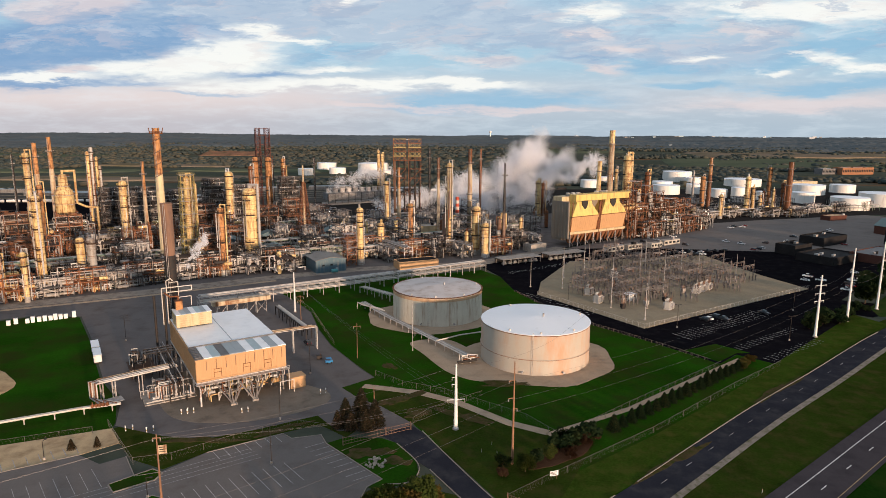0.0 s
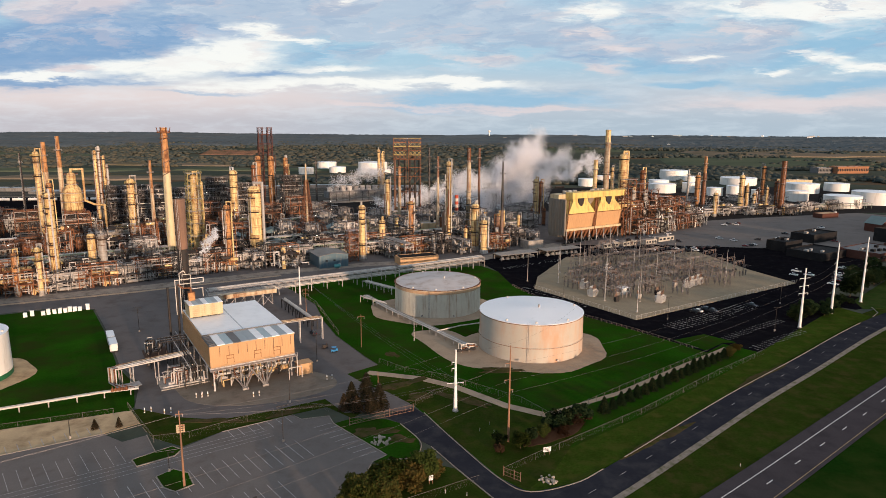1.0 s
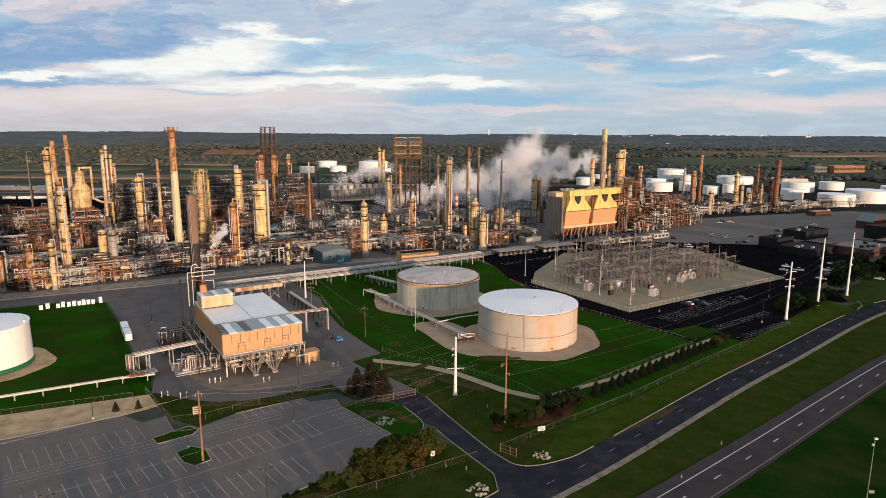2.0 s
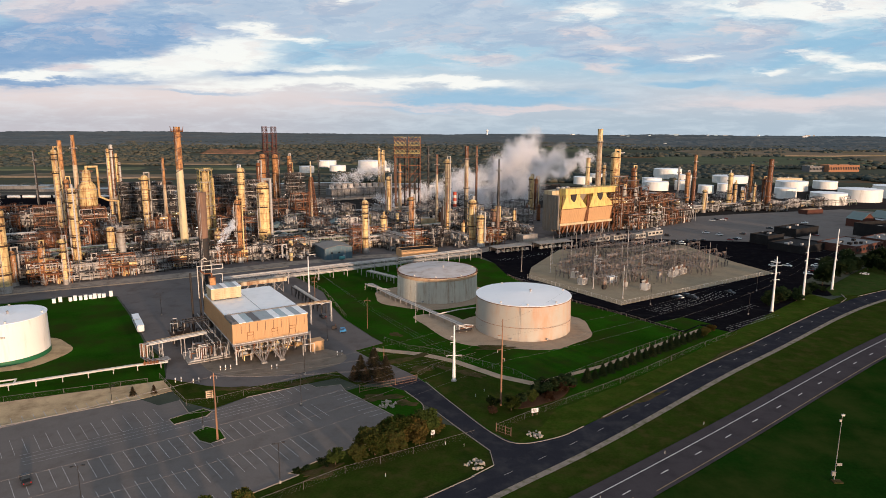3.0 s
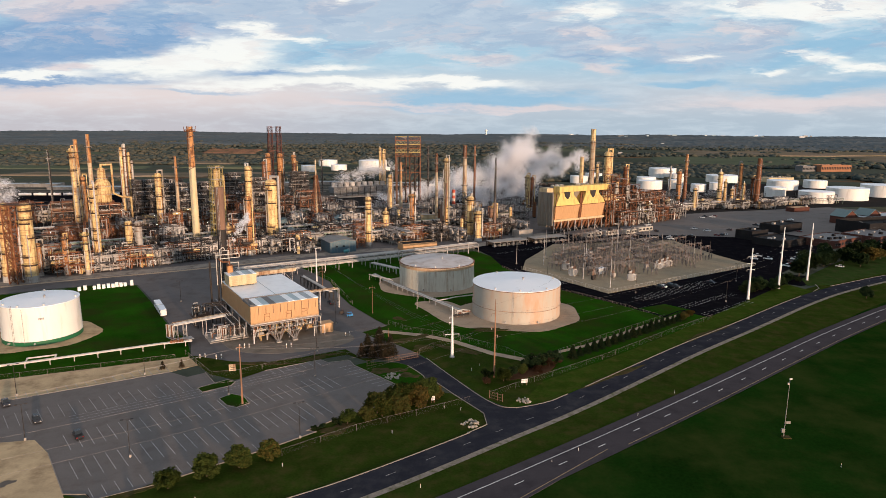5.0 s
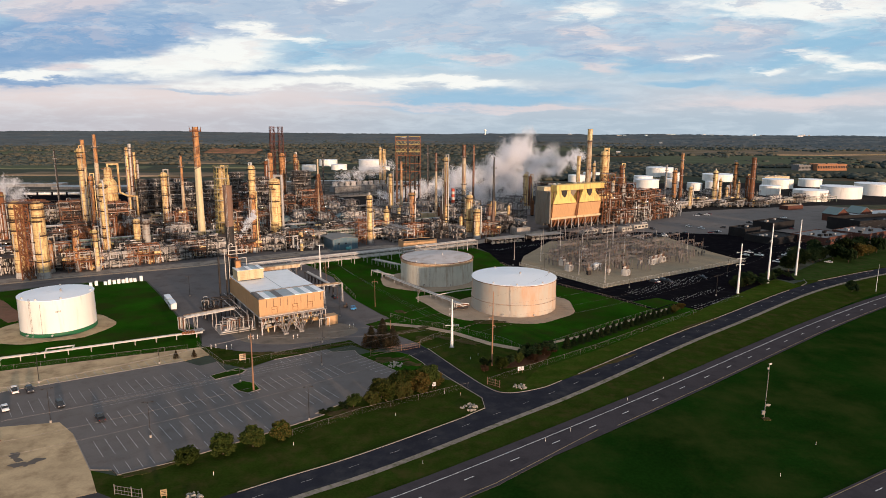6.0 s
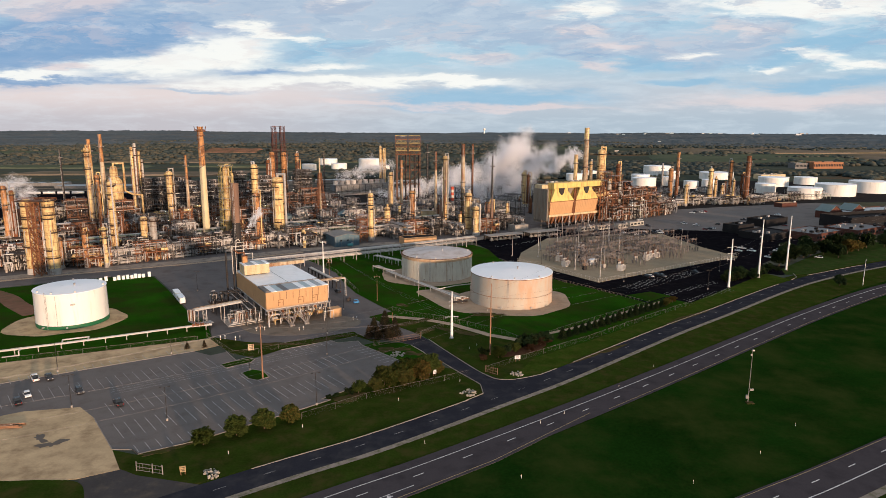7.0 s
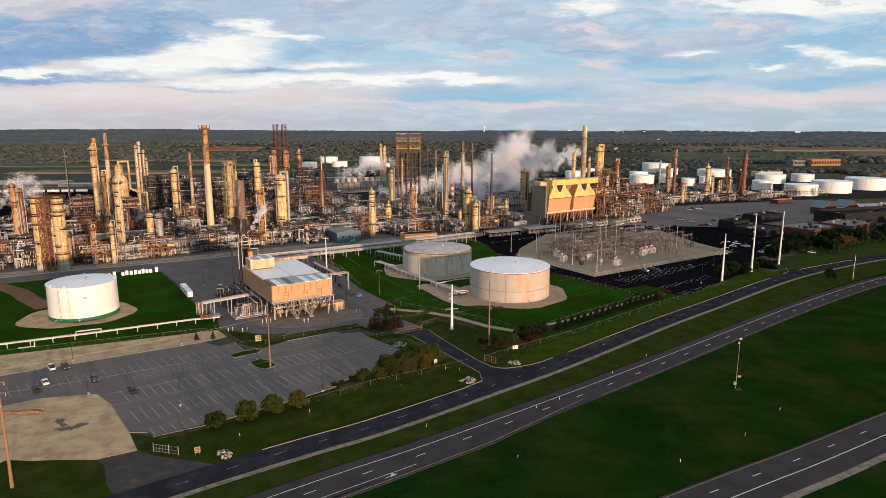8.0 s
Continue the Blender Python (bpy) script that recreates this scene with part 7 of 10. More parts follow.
def place_modules():
    """Modules on the plant's grid: close-set along the front, looser behind; taller rusty ones in the west."""
    q = random.Random(21)
    first = set()
    o = Vector((-218, 292, 0))
    spots = []
    v, row = 0.0, 0
    while v < 330:
        u = -170.0
        while u < 330:
            spots.append((u + q.uniform(-2, 2), v + q.uniform(-2, 2), row))
            u += q.uniform(21, 26) if row < 7 else q.uniform(30, 42)
        v += 17.5 if row < 7 else 30
        row += 1
    for u, v, row in spots:
        p = o + GU * u + GV * v
        x, y = p.x, p.y
        front = 307 + (x + 160) * 0.61 if x < -51 else 372 + (x + 51) * 0.30 if x < 21 else 394 + (x - 21) * 0.95
        if y < front + 6 or x < -400 or y > 640:
            continue
        # roads and open ground: the aisle by the workshop, the sheds, the boiler house
        if -98 < x < -30 and y < 402 or -32 < x < 24 and y < 398 or 24 < x < 95 and y < front + 24 or 78 < x < 150 and 445 < y < 512 or (x > 150 and y > 600):
            continue
        if abs(x + 232) < 13 and abs(y - 281) < 12 or q.random() < 0.56:
            continue
        if any(abs(x - a) < 15 and abs(y - b) < 14 for a, b in ((-131, 452), (-148, 424), (-88, 474), (-112, 400), (-14, 486), (-36, 560), (1, 432))):
            continue
        if x > 100 and row > 6 and q.random() < 0.3:
            continue
        west = x < -110
        i = q.choice((0, 1, 2, 4, 6, 7, 1, 4)) if west and row > 2 else q.choice((0, 3, 5, 7, 4, 0, 3)) if row <= 2 else q.choice((0, 3, 3, 4, 5, 7, 3, 5, 4, 7))
        m = Matrix.Translation(p) @ Matrix.Rotation(TH + q.choice((0, math.pi, 0, math.pi / 2)), 4, "Z")
        if i not in first:
            first.add(i)
            MODULES[i].matrix_basis = m
        else:
            copy_thing(MODULES[i], m)
    for x, y, i in ((238, 600, 3), (252, 612, 5), (278, 622, 0), (290, 636, 3), (312, 630, 5), (326, 632, 0), (350, 632, 3), (362, 650, 5), (300, 655, 7), (336, 668, 7), (392, 668, 5), (420, 676, 3), (160, 500, 1), (180, 515, 2), (205, 535, 1), (222, 560, 4), (190, 545, 6), (170, 560, 1), (146, 500, 6), (156, 516, 2), (168, 507, 4), (182, 528, 2), (194, 526, 1), (208, 548, 2), (218, 545, 4), (176, 540, 6), (160, 532, 4), (140, 518, 2), (200, 562, 1), (230, 575, 4)):
        copy_thing(MODULES[i], Matrix.Translation((x, y, 0)) @ Matrix.Rotation(TH, 4, "Z"))


place_modules()
for k, (p0, p1, w, z) in enumerate((((-300, 305), (-205, 367), 7, 9), ((-205, 367), (-110, 428), 7, 9), ((-110, 428), (-10, 493), 7, 9), ((-340, 360), (-235, 428), 6, 11), ((-235, 428), (-120, 503), 6, 11),
                                    ((-120, 503), (0, 580), 6, 11), ((-66, 398), (-20, 430), 6, 8), ((-114, 394), (-40, 446), 6, 8), ((-25, 398), (-70, 466), 6, 9), 
                                    ((215, 590), (350, 660), 7, 7), ((350, 660), (470, 690), 6, 6), ((-30, 440), (60, 500), 6, 10))):
    pipe_rack("pipe_rack", p0, p1, w, z, 6, 9.0, 2, ("steel", "green_steel", "steel")[k % 3], label="tall two-level pipe rack crossing the process area", pr=0.3, pcols=("pipe", "clad_grey", "bright_pipe", "pipe", "green_steel"))


def truss_bridge(p, q_, z, label):
    """A truss bridge carrying pipes between two structures."""
    t = thing("pipe_bridge", 0, 0, 0, 0, label, "pipe bridge")
    a, b = Vector((*p, z)), Vector((*q_, z))
    e = (b - a).normalized()
    o = e.cross(Vector((0, 0, 1))) * 1.8
    up = Vector((0, 0, 3.2))
    k = int((b - a).length / 4)
    for s in (-1, 1):
        m = Mesh().bar(a + o * s, b + o * s, 0.4).bar(a + o * s + up, b + o * s + up, 0.4)
        for i in range(k):
            c, d = a.lerp(b, i / k), a.lerp(b, (i + 1) / k)
            m.bar(c + o * s, c + o * s + up, 0.25).bar(c + o * s, d + o * s + up, 0.22)
        part("truss", m, "orange_steel", t)
    for i in range(4):
        c = o * (-0.7 + 0.46 * i) + Vector((0, 0, 0.7))
        part("pipe", Mesh().tube(a + c, b + c, 0.3, n=8), ("clad", "pipe", "rust", "clad_grey")[i], t)
    for f in (0.04, 0.5, 0.96):
        c = a.lerp(b, f)
        for s in (-1, 1):
            part("leg", Mesh().bar(Vector((c.x, c.y, 0)) + o * s, c + o * s, 0.45), "orange_steel", t)
    return t


truss_bridge((-160, 396), (-126, 399), 19.2, "rust-orange truss bridge carrying pipes")
truss_bridge((122, 487), (160, 505), 24.0, "rust-orange truss bridge beside the boiler house")


def upright_vessel(x, y, h, r, shell, label, seed):
    """A small vessel on a skirt with a head, ladder and one pipe looping to the ground."""
    q = random.Random(seed)
    t = thing("vessel", x, y, 0, q.uniform(0, 6.28), label, "vessel", "small upright vessels")
    part("shell", Mesh().lathe(0, 0, [(r, 1.2), (r, h), (r * 0.8, h + r * 0.35), (r * 0.4, h + r * 0.5), (0.02, h + r * 0.55)], 14), shell, t)
    part("skirt", Mesh().lathe(0, 0, [(r * 1.1, 0), (r, 1.2)], 14), "dark_steel", t)
    ro = r + 0.7
    part("loop_pipe", Mesh().pipe([(0, 0, h + r * 0.5), (0, 0, h + r + 1.0), (ro, 0, h + r + 1.0), (ro, 0, 1.0), (ro + 3, 0, 1.0)], 0.24, 6), q.choice(("pipe", "clad", "rust")), t)
    part("platform", Mesh().ring(0, 0, h * 0.86, r, r + 1.0, 0.25, 12), "platform", t)
    return t


q = random.Random(404)
for i in range(42):
    x, y = q.uniform(-62, 112), q.uniform(404, 560)
    if y < 394 + max(0, x - 21) * 0.95 + 26 or 74 < x < 150 and 440 < y < 515 or abs(x + 14) < 12 and abs(y - 486) < 10:
        continue
    k = q.random()
    upright_vessel(x, y, q.uniform(6, 19), q.uniform(0.8, 2.0), "rust" if k < 0.3 else "brown" if k < 0.5 else "clad" if k < 0.8 else "clad_grey", "rusty upright vessel with a looping pipe" if k < 0.5 else "pale upright vessel with a looping pipe", i)


def pipe_bank(seed, w, d, label):
    """Piping between the units: headers on an open frame, tall loops, risers and small pumps."""
    q = random.Random(seed)
    t = thing("pipe_bank", 0, -2100, 0, 0, label, "pipework", "pipe banks")
    pale, dull, sup = Mesh(), Mesh(), Mesh()
    top = (5.0, 9.0, 13.0, 11.0)[seed % 4]
    levels = [z for z in (0.7, 3.2, 6.4, 9.6, 12.4) if z < top]
    for k in range(int(d / 0.7)):
        y, z, r = -d / 2 + k * 0.7 + q.uniform(-0.2, 0.2), q.choice(levels), q.choice((0.14, 0.18, 0.24, 0.34))
        (pale if q.random() < 0.40 else dull).tube((-w / 2 + q.uniform(0, 6), y, z), (w / 2 - q.uniform(0, 6), y, z), r, n=4)
    for k in range(46):
        x, y, h, L, r = q.uniform(-w / 2, w / 2), q.uniform(-d / 2, d / 2), q.uniform(0.3, 1.15) * top, q.uniform(0.8, 3.0), q.choice((0.13, 0.16, 0.2, 0.28))
        e = q.choice(((1, 0), (0, 1)))
        (pale if q.random() < 0.40 else dull).pipe([(x, y, 0.2), (x, y, h), (x + e[0] * L, y + e[1] * L, h), (x + e[0] * L, y + e[1] * L, q.uniform(0.2, h * 0.7))], r, 4)
    nx = int(w / 5) + 1
    for k in range(nx):
        x = -w / 2 + w * k / (nx - 1)
        for y in (-d / 2, 0, d / 2):
            sup.bar((x, y, 0), (x, y, top * q.uniform(0.8, 1.0)), 0.24)
        for z in levels[1:]:
            sup.bar((x, -d / 2, z - 0.25), (x, d / 2, z - 0.25), 0.22)
    for z in levels[1:]:
        for y in (-d / 2, d / 2):
            sup.bar((-w / 2, y, z - 0.25), (w / 2, y, z - 0.25), 0.2)
            for h in (0.8, 1.3):
                sup.bar((-w / 2, y, z + h), (w * q.uniform(-0.1, 0.5), y, z + h), 0.09)
    for k in range(12):
        sup.box((q.uniform(-w / 2, w / 2), q.uniform(-d / 2, d / 2), q.choice(levels) + 0.6), (q.uniform(0.8, 3.0), q.uniform(0.8, 1.6), q.uniform(0.9, 1.8)))
    tagged(part("pale_pipework", pale, ("pipe", "white_pipe")[seed % 2], t), kind="stuff")
    tagged(part("dull_pipework", dull, ("dark_steel", "dark_steel", "rust", "dark_steel")[seed % 4], t), kind="stuff")
    tagged(part("support", sup, ("dark_steel", "dark_steel", "orange_steel", "dark_steel")[seed % 4], t), kind="stuff")
    return t


BANKS = [pipe_bank(k, 22 + 4 * (k % 2), 9 + 2 * (k % 3), "open frame crowded with pale and rusty pipes") for k in range(4)]
q = random.Random(88)
spots = []
for i in range(150):
    u, v = q.uniform(-150, 260), q.uniform(4, 250)
    p = Vector((-218, 292, 0)) + GU * u + GV * v
    front = 307 + (p.x + 160) * 0.61 if p.x < -51 else 378 + (p.x + 51) * 0.30 if p.x < 21 else 400 + (p.x - 21) * 0.95
    if p.y < front + (4 if p.x < -100 else 8) or p.y > 600 or 72 < p.x < 155 and 436 < p.y < 512 or abs(p.x + 74) < 22 and p.y < 398 or any((p.xy - s.xy).length < (12.5 if p.x < -100 else 17) for s in spots):
        continue
    spots.append(p)
for x, y in ((190, 660), (215, 690), (240, 655), (265, 690), (290, 665), (315, 700), (345, 690), (380, 720), (410, 700), (235, 720), (300, 735), (440, 720), (200, 620), (228, 632)):
    spots.append(Vector((x, y, 0)))
for i, p in enumerate(spots):
    m = Matrix.Translation(p) @ Matrix.Rotation(TH + q.choice((0, math.pi / 2, math.pi)), 4, "Z")
    if i < 4:
        BANKS[i].matrix_basis = m
    else:
        copy_thing(BANKS[i % 4 if p.x < -100 or i % 3 == 0 else 1 + 2 * (i % 2)], m)


def pipe_forest(seed, w, d, h, frame_col, pale, label):
    """A dark frame in storeys, each crowded with stand-up pipe loops, valves, small drums and headers."""
    q = random.Random(seed)
    t = thing("pipe_forest", 0, -2200, 0, 0, label, "pipework", "pipe forests")
    lv = max(1, round(h / 6.0))
    storey = h / lv
    fr, loops, dull, gear = Mesh(), Mesh(), Mesh(), Mesh()
    nx, ny = max(2, int(w / 5.5) + 1), max(2, int(d / 5.5) + 1)
    xs = [-w / 2 + w * i / (nx - 1) for i in range(nx)]
    ys = [-d / 2 + d * j / (ny - 1) for j in range(ny)]
    for x in xs:
        for y in ys:
            fr.bar((x, y, 0), (x, y, h), 0.34)
    for l in range(lv):
        z0, z1 = l * storey, (l + 1) * storey
        for x in xs:
            fr.bar((x, -d / 2, z1), (x, d / 2, z1), 0.34)
        for y in ys:
            fr.bar((-w / 2, y, z1), (w / 2, y, z1), 0.34)
        for y in (ys[0], ys[-1]):
            k = q.randrange(nx - 1)
            fr.bar((xs[k], y, z0), (xs[k + 1], y, z1), 0.22).bar((xs[k + 1], y, z0), (xs[k], y, z1), 0.22)
        if l:
            fr.box((q.uniform(-w * 0.1, w * 0.1), 0, z0 + 0.1), (w * q.uniform(0.6, 0.95), d * 0.96, 0.16))
        for i in range(int(w * d / 9.5)):
            x, y, r = q.uniform(-w / 2, w / 2), q.uniform(-d / 2 - 0.8, d / 2 - 1.0), q.choice((0.15, 0.18, 0.22, 0.28))
            top, L, e = z0 + storey * q.uniform(0.45, 1.1), q.uniform(1.0, 2.8), q.choice(((1, 0), (1, 0), (0, 1)))
            a, b = (x, y), (x + e[0] * L, y + e[1] * L)
            (loops if q.random() < pale else dull).pipe([(*a, z0 + 0.2), (*a, top), (*b, top), (*b, z0 + q.uniform(0.2, storey * 0.5))], r, 6)
        for i in range(int(d / 1.6)):
            y, z, r = q.uniform(-d / 2, d / 2), z0 + storey * q.uniform(0.2, 0.95), q.choice((0.16, 0.2, 0.3))
            (loops if q.random() < pale else dull).tube((-w / 2 - 1, y, z), (w / 2 + 1, y, z), r, n=6)
        for i in range(int(w * d / 26)):
            x, y, r, hh = q.uniform(-w / 2, w / 2), q.uniform(-d / 2, d / 2), q.uniform(0.5, 1.1), q.uniform(1.2, 3.2)
            if q.random() < 0.5:
                gear.lathe(x, y, [(r * 0.8, z0 + 0.2), (r, z0 + 0.5), (r, z0 + hh), (r * 0.5, z0 + hh + 0.4), (0.02, z0 + hh + 0.45)], 9)
            else:
                gear.spin((x - hh, y, z0 + r + 0.5), (x + hh, y, z0 + r + 0.5), [(0, r * 0.5), (0.06, r), (0.94, r), (1, r * 0.5)], 9)
    tagged(part("framework", fr, frame_col, t), kind="stuff")
    tagged(part("pipe_loops", loops, "bright_pipe", t, "pale clad pipe loops"), kind="stuff")
    tagged(part("dull_pipes", dull, "pipe" if frame_col == "grey_frame" and h < 30 else "rust" if h < 13 else "dark_steel", t), kind="stuff")
    tagged(part("small_vessels", gear, "clad_grey" if frame_col == "grey_frame" and h < 30 else "clad" if h < 13 else "brown" if frame_col == "orange_steel" else "dark_steel", t), kind="stuff")
    return t


LOW_A = pipe_forest(1, 20, 8, 10.0, "grey_frame", 0.45, "low grey frame crowded with pale pipe loops")
LOW_B = pipe_forest(2, 16, 9, 14.0, "dark_steel", 0.55, "dark two-storey frame crowded with pale pipe loops")
LOW_C = pipe_forest(3, 18, 9, 12.0, "orange_steel", 0.36, "rust-coloured frame crowded with pipe loops")
TALL_A = pipe_forest(4, 17, 12, 40.0, "grey_frame", 0.24, "tall dark grey process frame packed with pipes on many decks")
TALL_B = pipe_forest(5, 15, 12, 27.0, "orange_steel", 0.16, "rust-orange process frame packed with pipes on decks")
TALL_C = pipe_forest(6, 14, 11, 18.0, "grey_frame", 0.5, "grey process frame packed with pale pipes")
FRONT_ROW = [(-226 + 15.5 * i * GU.x * 1.0, 287.5 + 15.5 * i * 0.605) for i in range(11)]
seen = set()


def put(ob, x, y, turn=0.0):
    m = Matrix.Translation((x, y, 0)) @ Matrix.Rotation(TH + turn, 4, "Z")
    if ob.name in seen:
        return copy_thing(ob, m)
    seen.add(ob.name)
    ob.matrix_basis = m
    return ob


for i, (x, y) in enumerate(FRONT_ROW):
    if abs(x + 232) > 12:
        put((LOW_A, LOW_B, LOW_A, LOW_C)[i % 4] if i > 1 else LOW_C, x, y, (0, math.pi)[i % 2])
for i, (x, y) in enumerate(((-196, 318), (-182, 327), (-166, 334), (-137, 352), (-118, 366), (-104, 378), (-240, 322), (-256, 312), (-268, 300), (-285, 296), (-40, 404), (-22, 412), (-6, 414), (8, 418), (34, 424), (48, 446), (60, 458), (-50, 424), (-34, 434), (-12, 436), (-66, 414), (-86, 404), (52, 470), (-70, 480), (-44, 500))):
    put((LOW_B, LOW_A, LOW_C)[i % 3] if x > -230 else LOW_C, x, y, (0, math.pi / 2, math.pi)[i % 3])
for x, y in ((-252, 470), (-233, 478), (-214, 440), (-198, 452), (-168, 500), (-210, 560), (-150, 590)):
    put(TALL_A, x, y, 0.0 if int(x) % 2 else math.pi)
for x, y in ((-262, 498), (-243, 505), (-292, 420), (-252, 412), (-188, 480), (-128, 520), (-137, 470), (-205, 590), (-140, 372), (150, 540), (165, 530), (152, 506), (170, 516), (186, 528), (200, 544), (178, 552)):
    put(TALL_B, x, y, 0.0 if int(x) % 2 else math.pi)
for x, y in ((-232, 395), (-150, 455), (-172, 430), (-100, 500), (-60, 520), (-75, 440), (-20, 520), (5, 470), (48, 500), (58, 540), (25, 520), (70, 560), (-58, 462), (-28, 458), (14, 492), (-88, 520), (-10, 545), (30, 470), (-118, 440), (66, 500), (-185, 365), (-96, 430), (-120, 560), (100, 540), (120, 560), (-40, 470), (250, 640), (335, 652), (218, 566), (300, 648)):
    put(TALL_C, x, y, 0.0 if int(x) % 2 else math.pi / 2)

for x, y in ((236, 606), (268, 628), (292, 640), (322, 640), (352, 646), (384, 664), (420, 680), (456, 690)):
    put(LOW_A, x, y, 0.0)
pipe_rack("pipe_rack", (-107, 379), (-62, 403), 6.0, 9.5, 6, 4.5, 3, "green_steel", label="tall green-grey pipe rack behind the workshop", pr=0.24, pcols=("pipe", "bright_pipe", "clad_grey"))

# ---- poles, wires, lamps, fences ----
def power_pole(x, y, h, r, colour, arms, label, rz=TH, name="power_pole"):
    t = thing(name, x, y, 0, rz, label, "power pole", "power poles")
    part("shaft", Mesh().lathe(0, 0, [(r, 0), (r * 0.38, h), (0.01, h + 0.05)], 12), colour, t)
    if colour == "white_pole":
        part("footing", Mesh().lathe(0, 0, [(r * 1.5, 0), (r * 1.5, 0.35), (r, 0.4)], 12), "concrete", t)
    for z, w, s in arms:
        arm = part("crossarm", Mesh().bar((-w if s != 1 else 0, 0, z), (w if s != -1 else 0, 0, z), 0.17), colour, t)
        ins = Mesh()
        for k in ((-1, 1) if s == 0 else (s,)):
            ins.spin((k * w * 0.95, 0, z), (k * w * 0.95, 0, z - 0.8), [(0, 0.05), (0.2, 0.11), (0.4, 0.06), (0.6, 0.11), (0.8, 0.06), (1, 0.1)], 6)
        part("insulator", ins, "steel", arm)
    return t


power_pole(3.3, 165.9, 19.5, 0.62, "white_pole", ((9.0, 2.6, 0), (13.6, 1.2, -1), (15.6, 1.2, -1)), "white tapered steel power pole with one crossarm", radians(10))
power_pole(153.4, 251.2, 26.4, 0.62, "white_pole", ((22.0, 3.0, 0), (18.6, 2.6, 0), (15.4, 2.6, 0)), "white steel power pole with three crossarms", radians(20))
power_pole(180.6, 274.1, 33.5, 0.60, "white_pole", ((24.0, 1.4, -1), (20.0, 1.4, -1)), "tall plain white steel power pole", radians(20))
power_pole(207.0, 293.7, 33.0, 0.58, "white_pole", ((24.0, 1.4, 1), (20.0, 1.4, 1), (16.5, 1.4, 1)), "tall plain white steel power pole", radians(20))
power_pole(17.5, 147.1, 27.5, 0.34, "wood", ((22.6, 1.5, -1), (18.0, 1.5, -1), (15.0, 1.0, 1)), "tall reddish wooden power pole on the lawn", radians(20))
power_pole(-61.4, 123.9, 19.2, 0.32, "wood", ((18.4, 0.8, 0),), "reddish wooden power pole on a traffic island", radians(10))
power_pole(-101.6, 47.9, 27.5, 0.42, "wood", ((26.4, 1.4, 0), (23.8, 1.4, 0)), "tall reddish wooden power pole on rough grass", radians(10))
power_pole(-70.3, 281.3, 19.0, 0.5, "white_pole", (), "plain white steel power pole", 0)
power_pole(-32.7, 221.8, 13.5, 0.18, "wood", ((12.4, 1.3, 0),), "slim wooden pole with a short crossarm", radians(10))
power_pole(-12.6, 230.2, 19.0, 0.16, "steel", (), "slim grey steel mast on the lawn", 0)
power_pole(-64.8, 269.3, 11.4, 0.2, "wood", ((10.6, 1.6, 0), (8.8, 1.3, 0)), "wooden pole with two short crossarms", radians(0))
power_pole(-22.1, 184.6, 5.0, 0.16, "wood", (), "short wooden post beside the lawn", 0)


def wire(points, sag, r=0.018):
    m = Mesh()
    for p, q in zip(points, points[1:]):
        p, q = Vector(p), Vector(q)
        k = 14
        pts = [p + (q - p) * (i / k) - Vector((0, 0, sag * 4 * (i / k) * (1 - i / k))) for i in range(k + 1)]
        m.pipe(pts, r, 4)
    return solid("power_line", m, "wire", "thin sagging overhead power line", "power line", "power lines")


for dz, off in ((22.4, -1.4), (17.8, -1.4), (15.0, 0.9)):
    wire([(153.0 + off, 251.0, dz - 1), (17.5 + off, 147.0, dz - 0.5), (-101.6 + off, 47.9, dz + 1)], 3.0)
for k in range(3):
    wire([(3.3 - 2.4 + k * 2.4, 165.9, 9.0 if k != 1 else 15), (-61.4, 123.9, 18.3), (-180, 46, 17.5 + k * 0.4)], 2.2)
for k in range(3):
    wire([(3.3 - 2.4 + k * 2.4, 165.9, 9.0), (-70.3 + k, 281.3, 15.0 - k)], 2.0)
for k in range(3):
    wire([(153.4, 251.2, 22 - 3.3 * k), (180.6, 274.1, 24.5 - 3.4 * k), (207.0, 293.7, 24.5 - 3.4 * k), (330.0, 380.0, 26 - 3.4 * k)], 1.5)
wire([(-61.4, 123.9, 19), (3.3, 165.9, 19), (33, 185, 20), (90, 300, 18)], 2.0)


def lot_lamp(h, heads=2, colour="dark_steel"):
    t = thing("lamp_post", 0, 0, 0, 0, "dark slim car park lamp post on a concrete base", "lamp post", "lamp posts")
    part("base", Mesh().lathe(0, 0, [(0.32, 0), (0.32, 0.7), (0.01, 0.72)], 10), "concrete", t)
    part("pole", Mesh().tube((0, 0, 0.7), (0, 0, h), 0.10, 0.07, n=8), colour, t)
    for s in ((-1, 1) if heads == 2 else (1,)):
        part("arm", Mesh().bar((0, 0, h - 0.1), (s * 0.9, 0, h), 0.08), colour, t)
        part("lamp_head", Mesh().box((s * 1.15, 0, h), (0.7, 0.4, 0.18)), colour, t)
    return t


lamp = lot_lamp(10.4)
lamp.matrix_basis = pose(-43.6, 145.9, 0.07, rz=20)
for x, y, rz in ((-80.1, 91.9, 20), (-38.9, 102.8, 20), (-134.1, 128.8, 40), (-112.7, 100.3, 30), (-48.0, 170.7, 0), (-46.8, 205.9, 10), (-127.9, 238.9, 15), (-170, 88, 20), (100, 262, 10), (140, 246, 10), (165, 290, 20), (60, 300, 40)):
    copy_thing(lamp, pose(x, y, 0.06, rz=rz))
small_lamp = lot_lamp(5.2, 1)
small_lamp.matrix_basis = pose(-67.8, 130.3, 0.15)
copy_thing(small_lamp, pose(-102.2, 146.8, 0.06, rz=80))


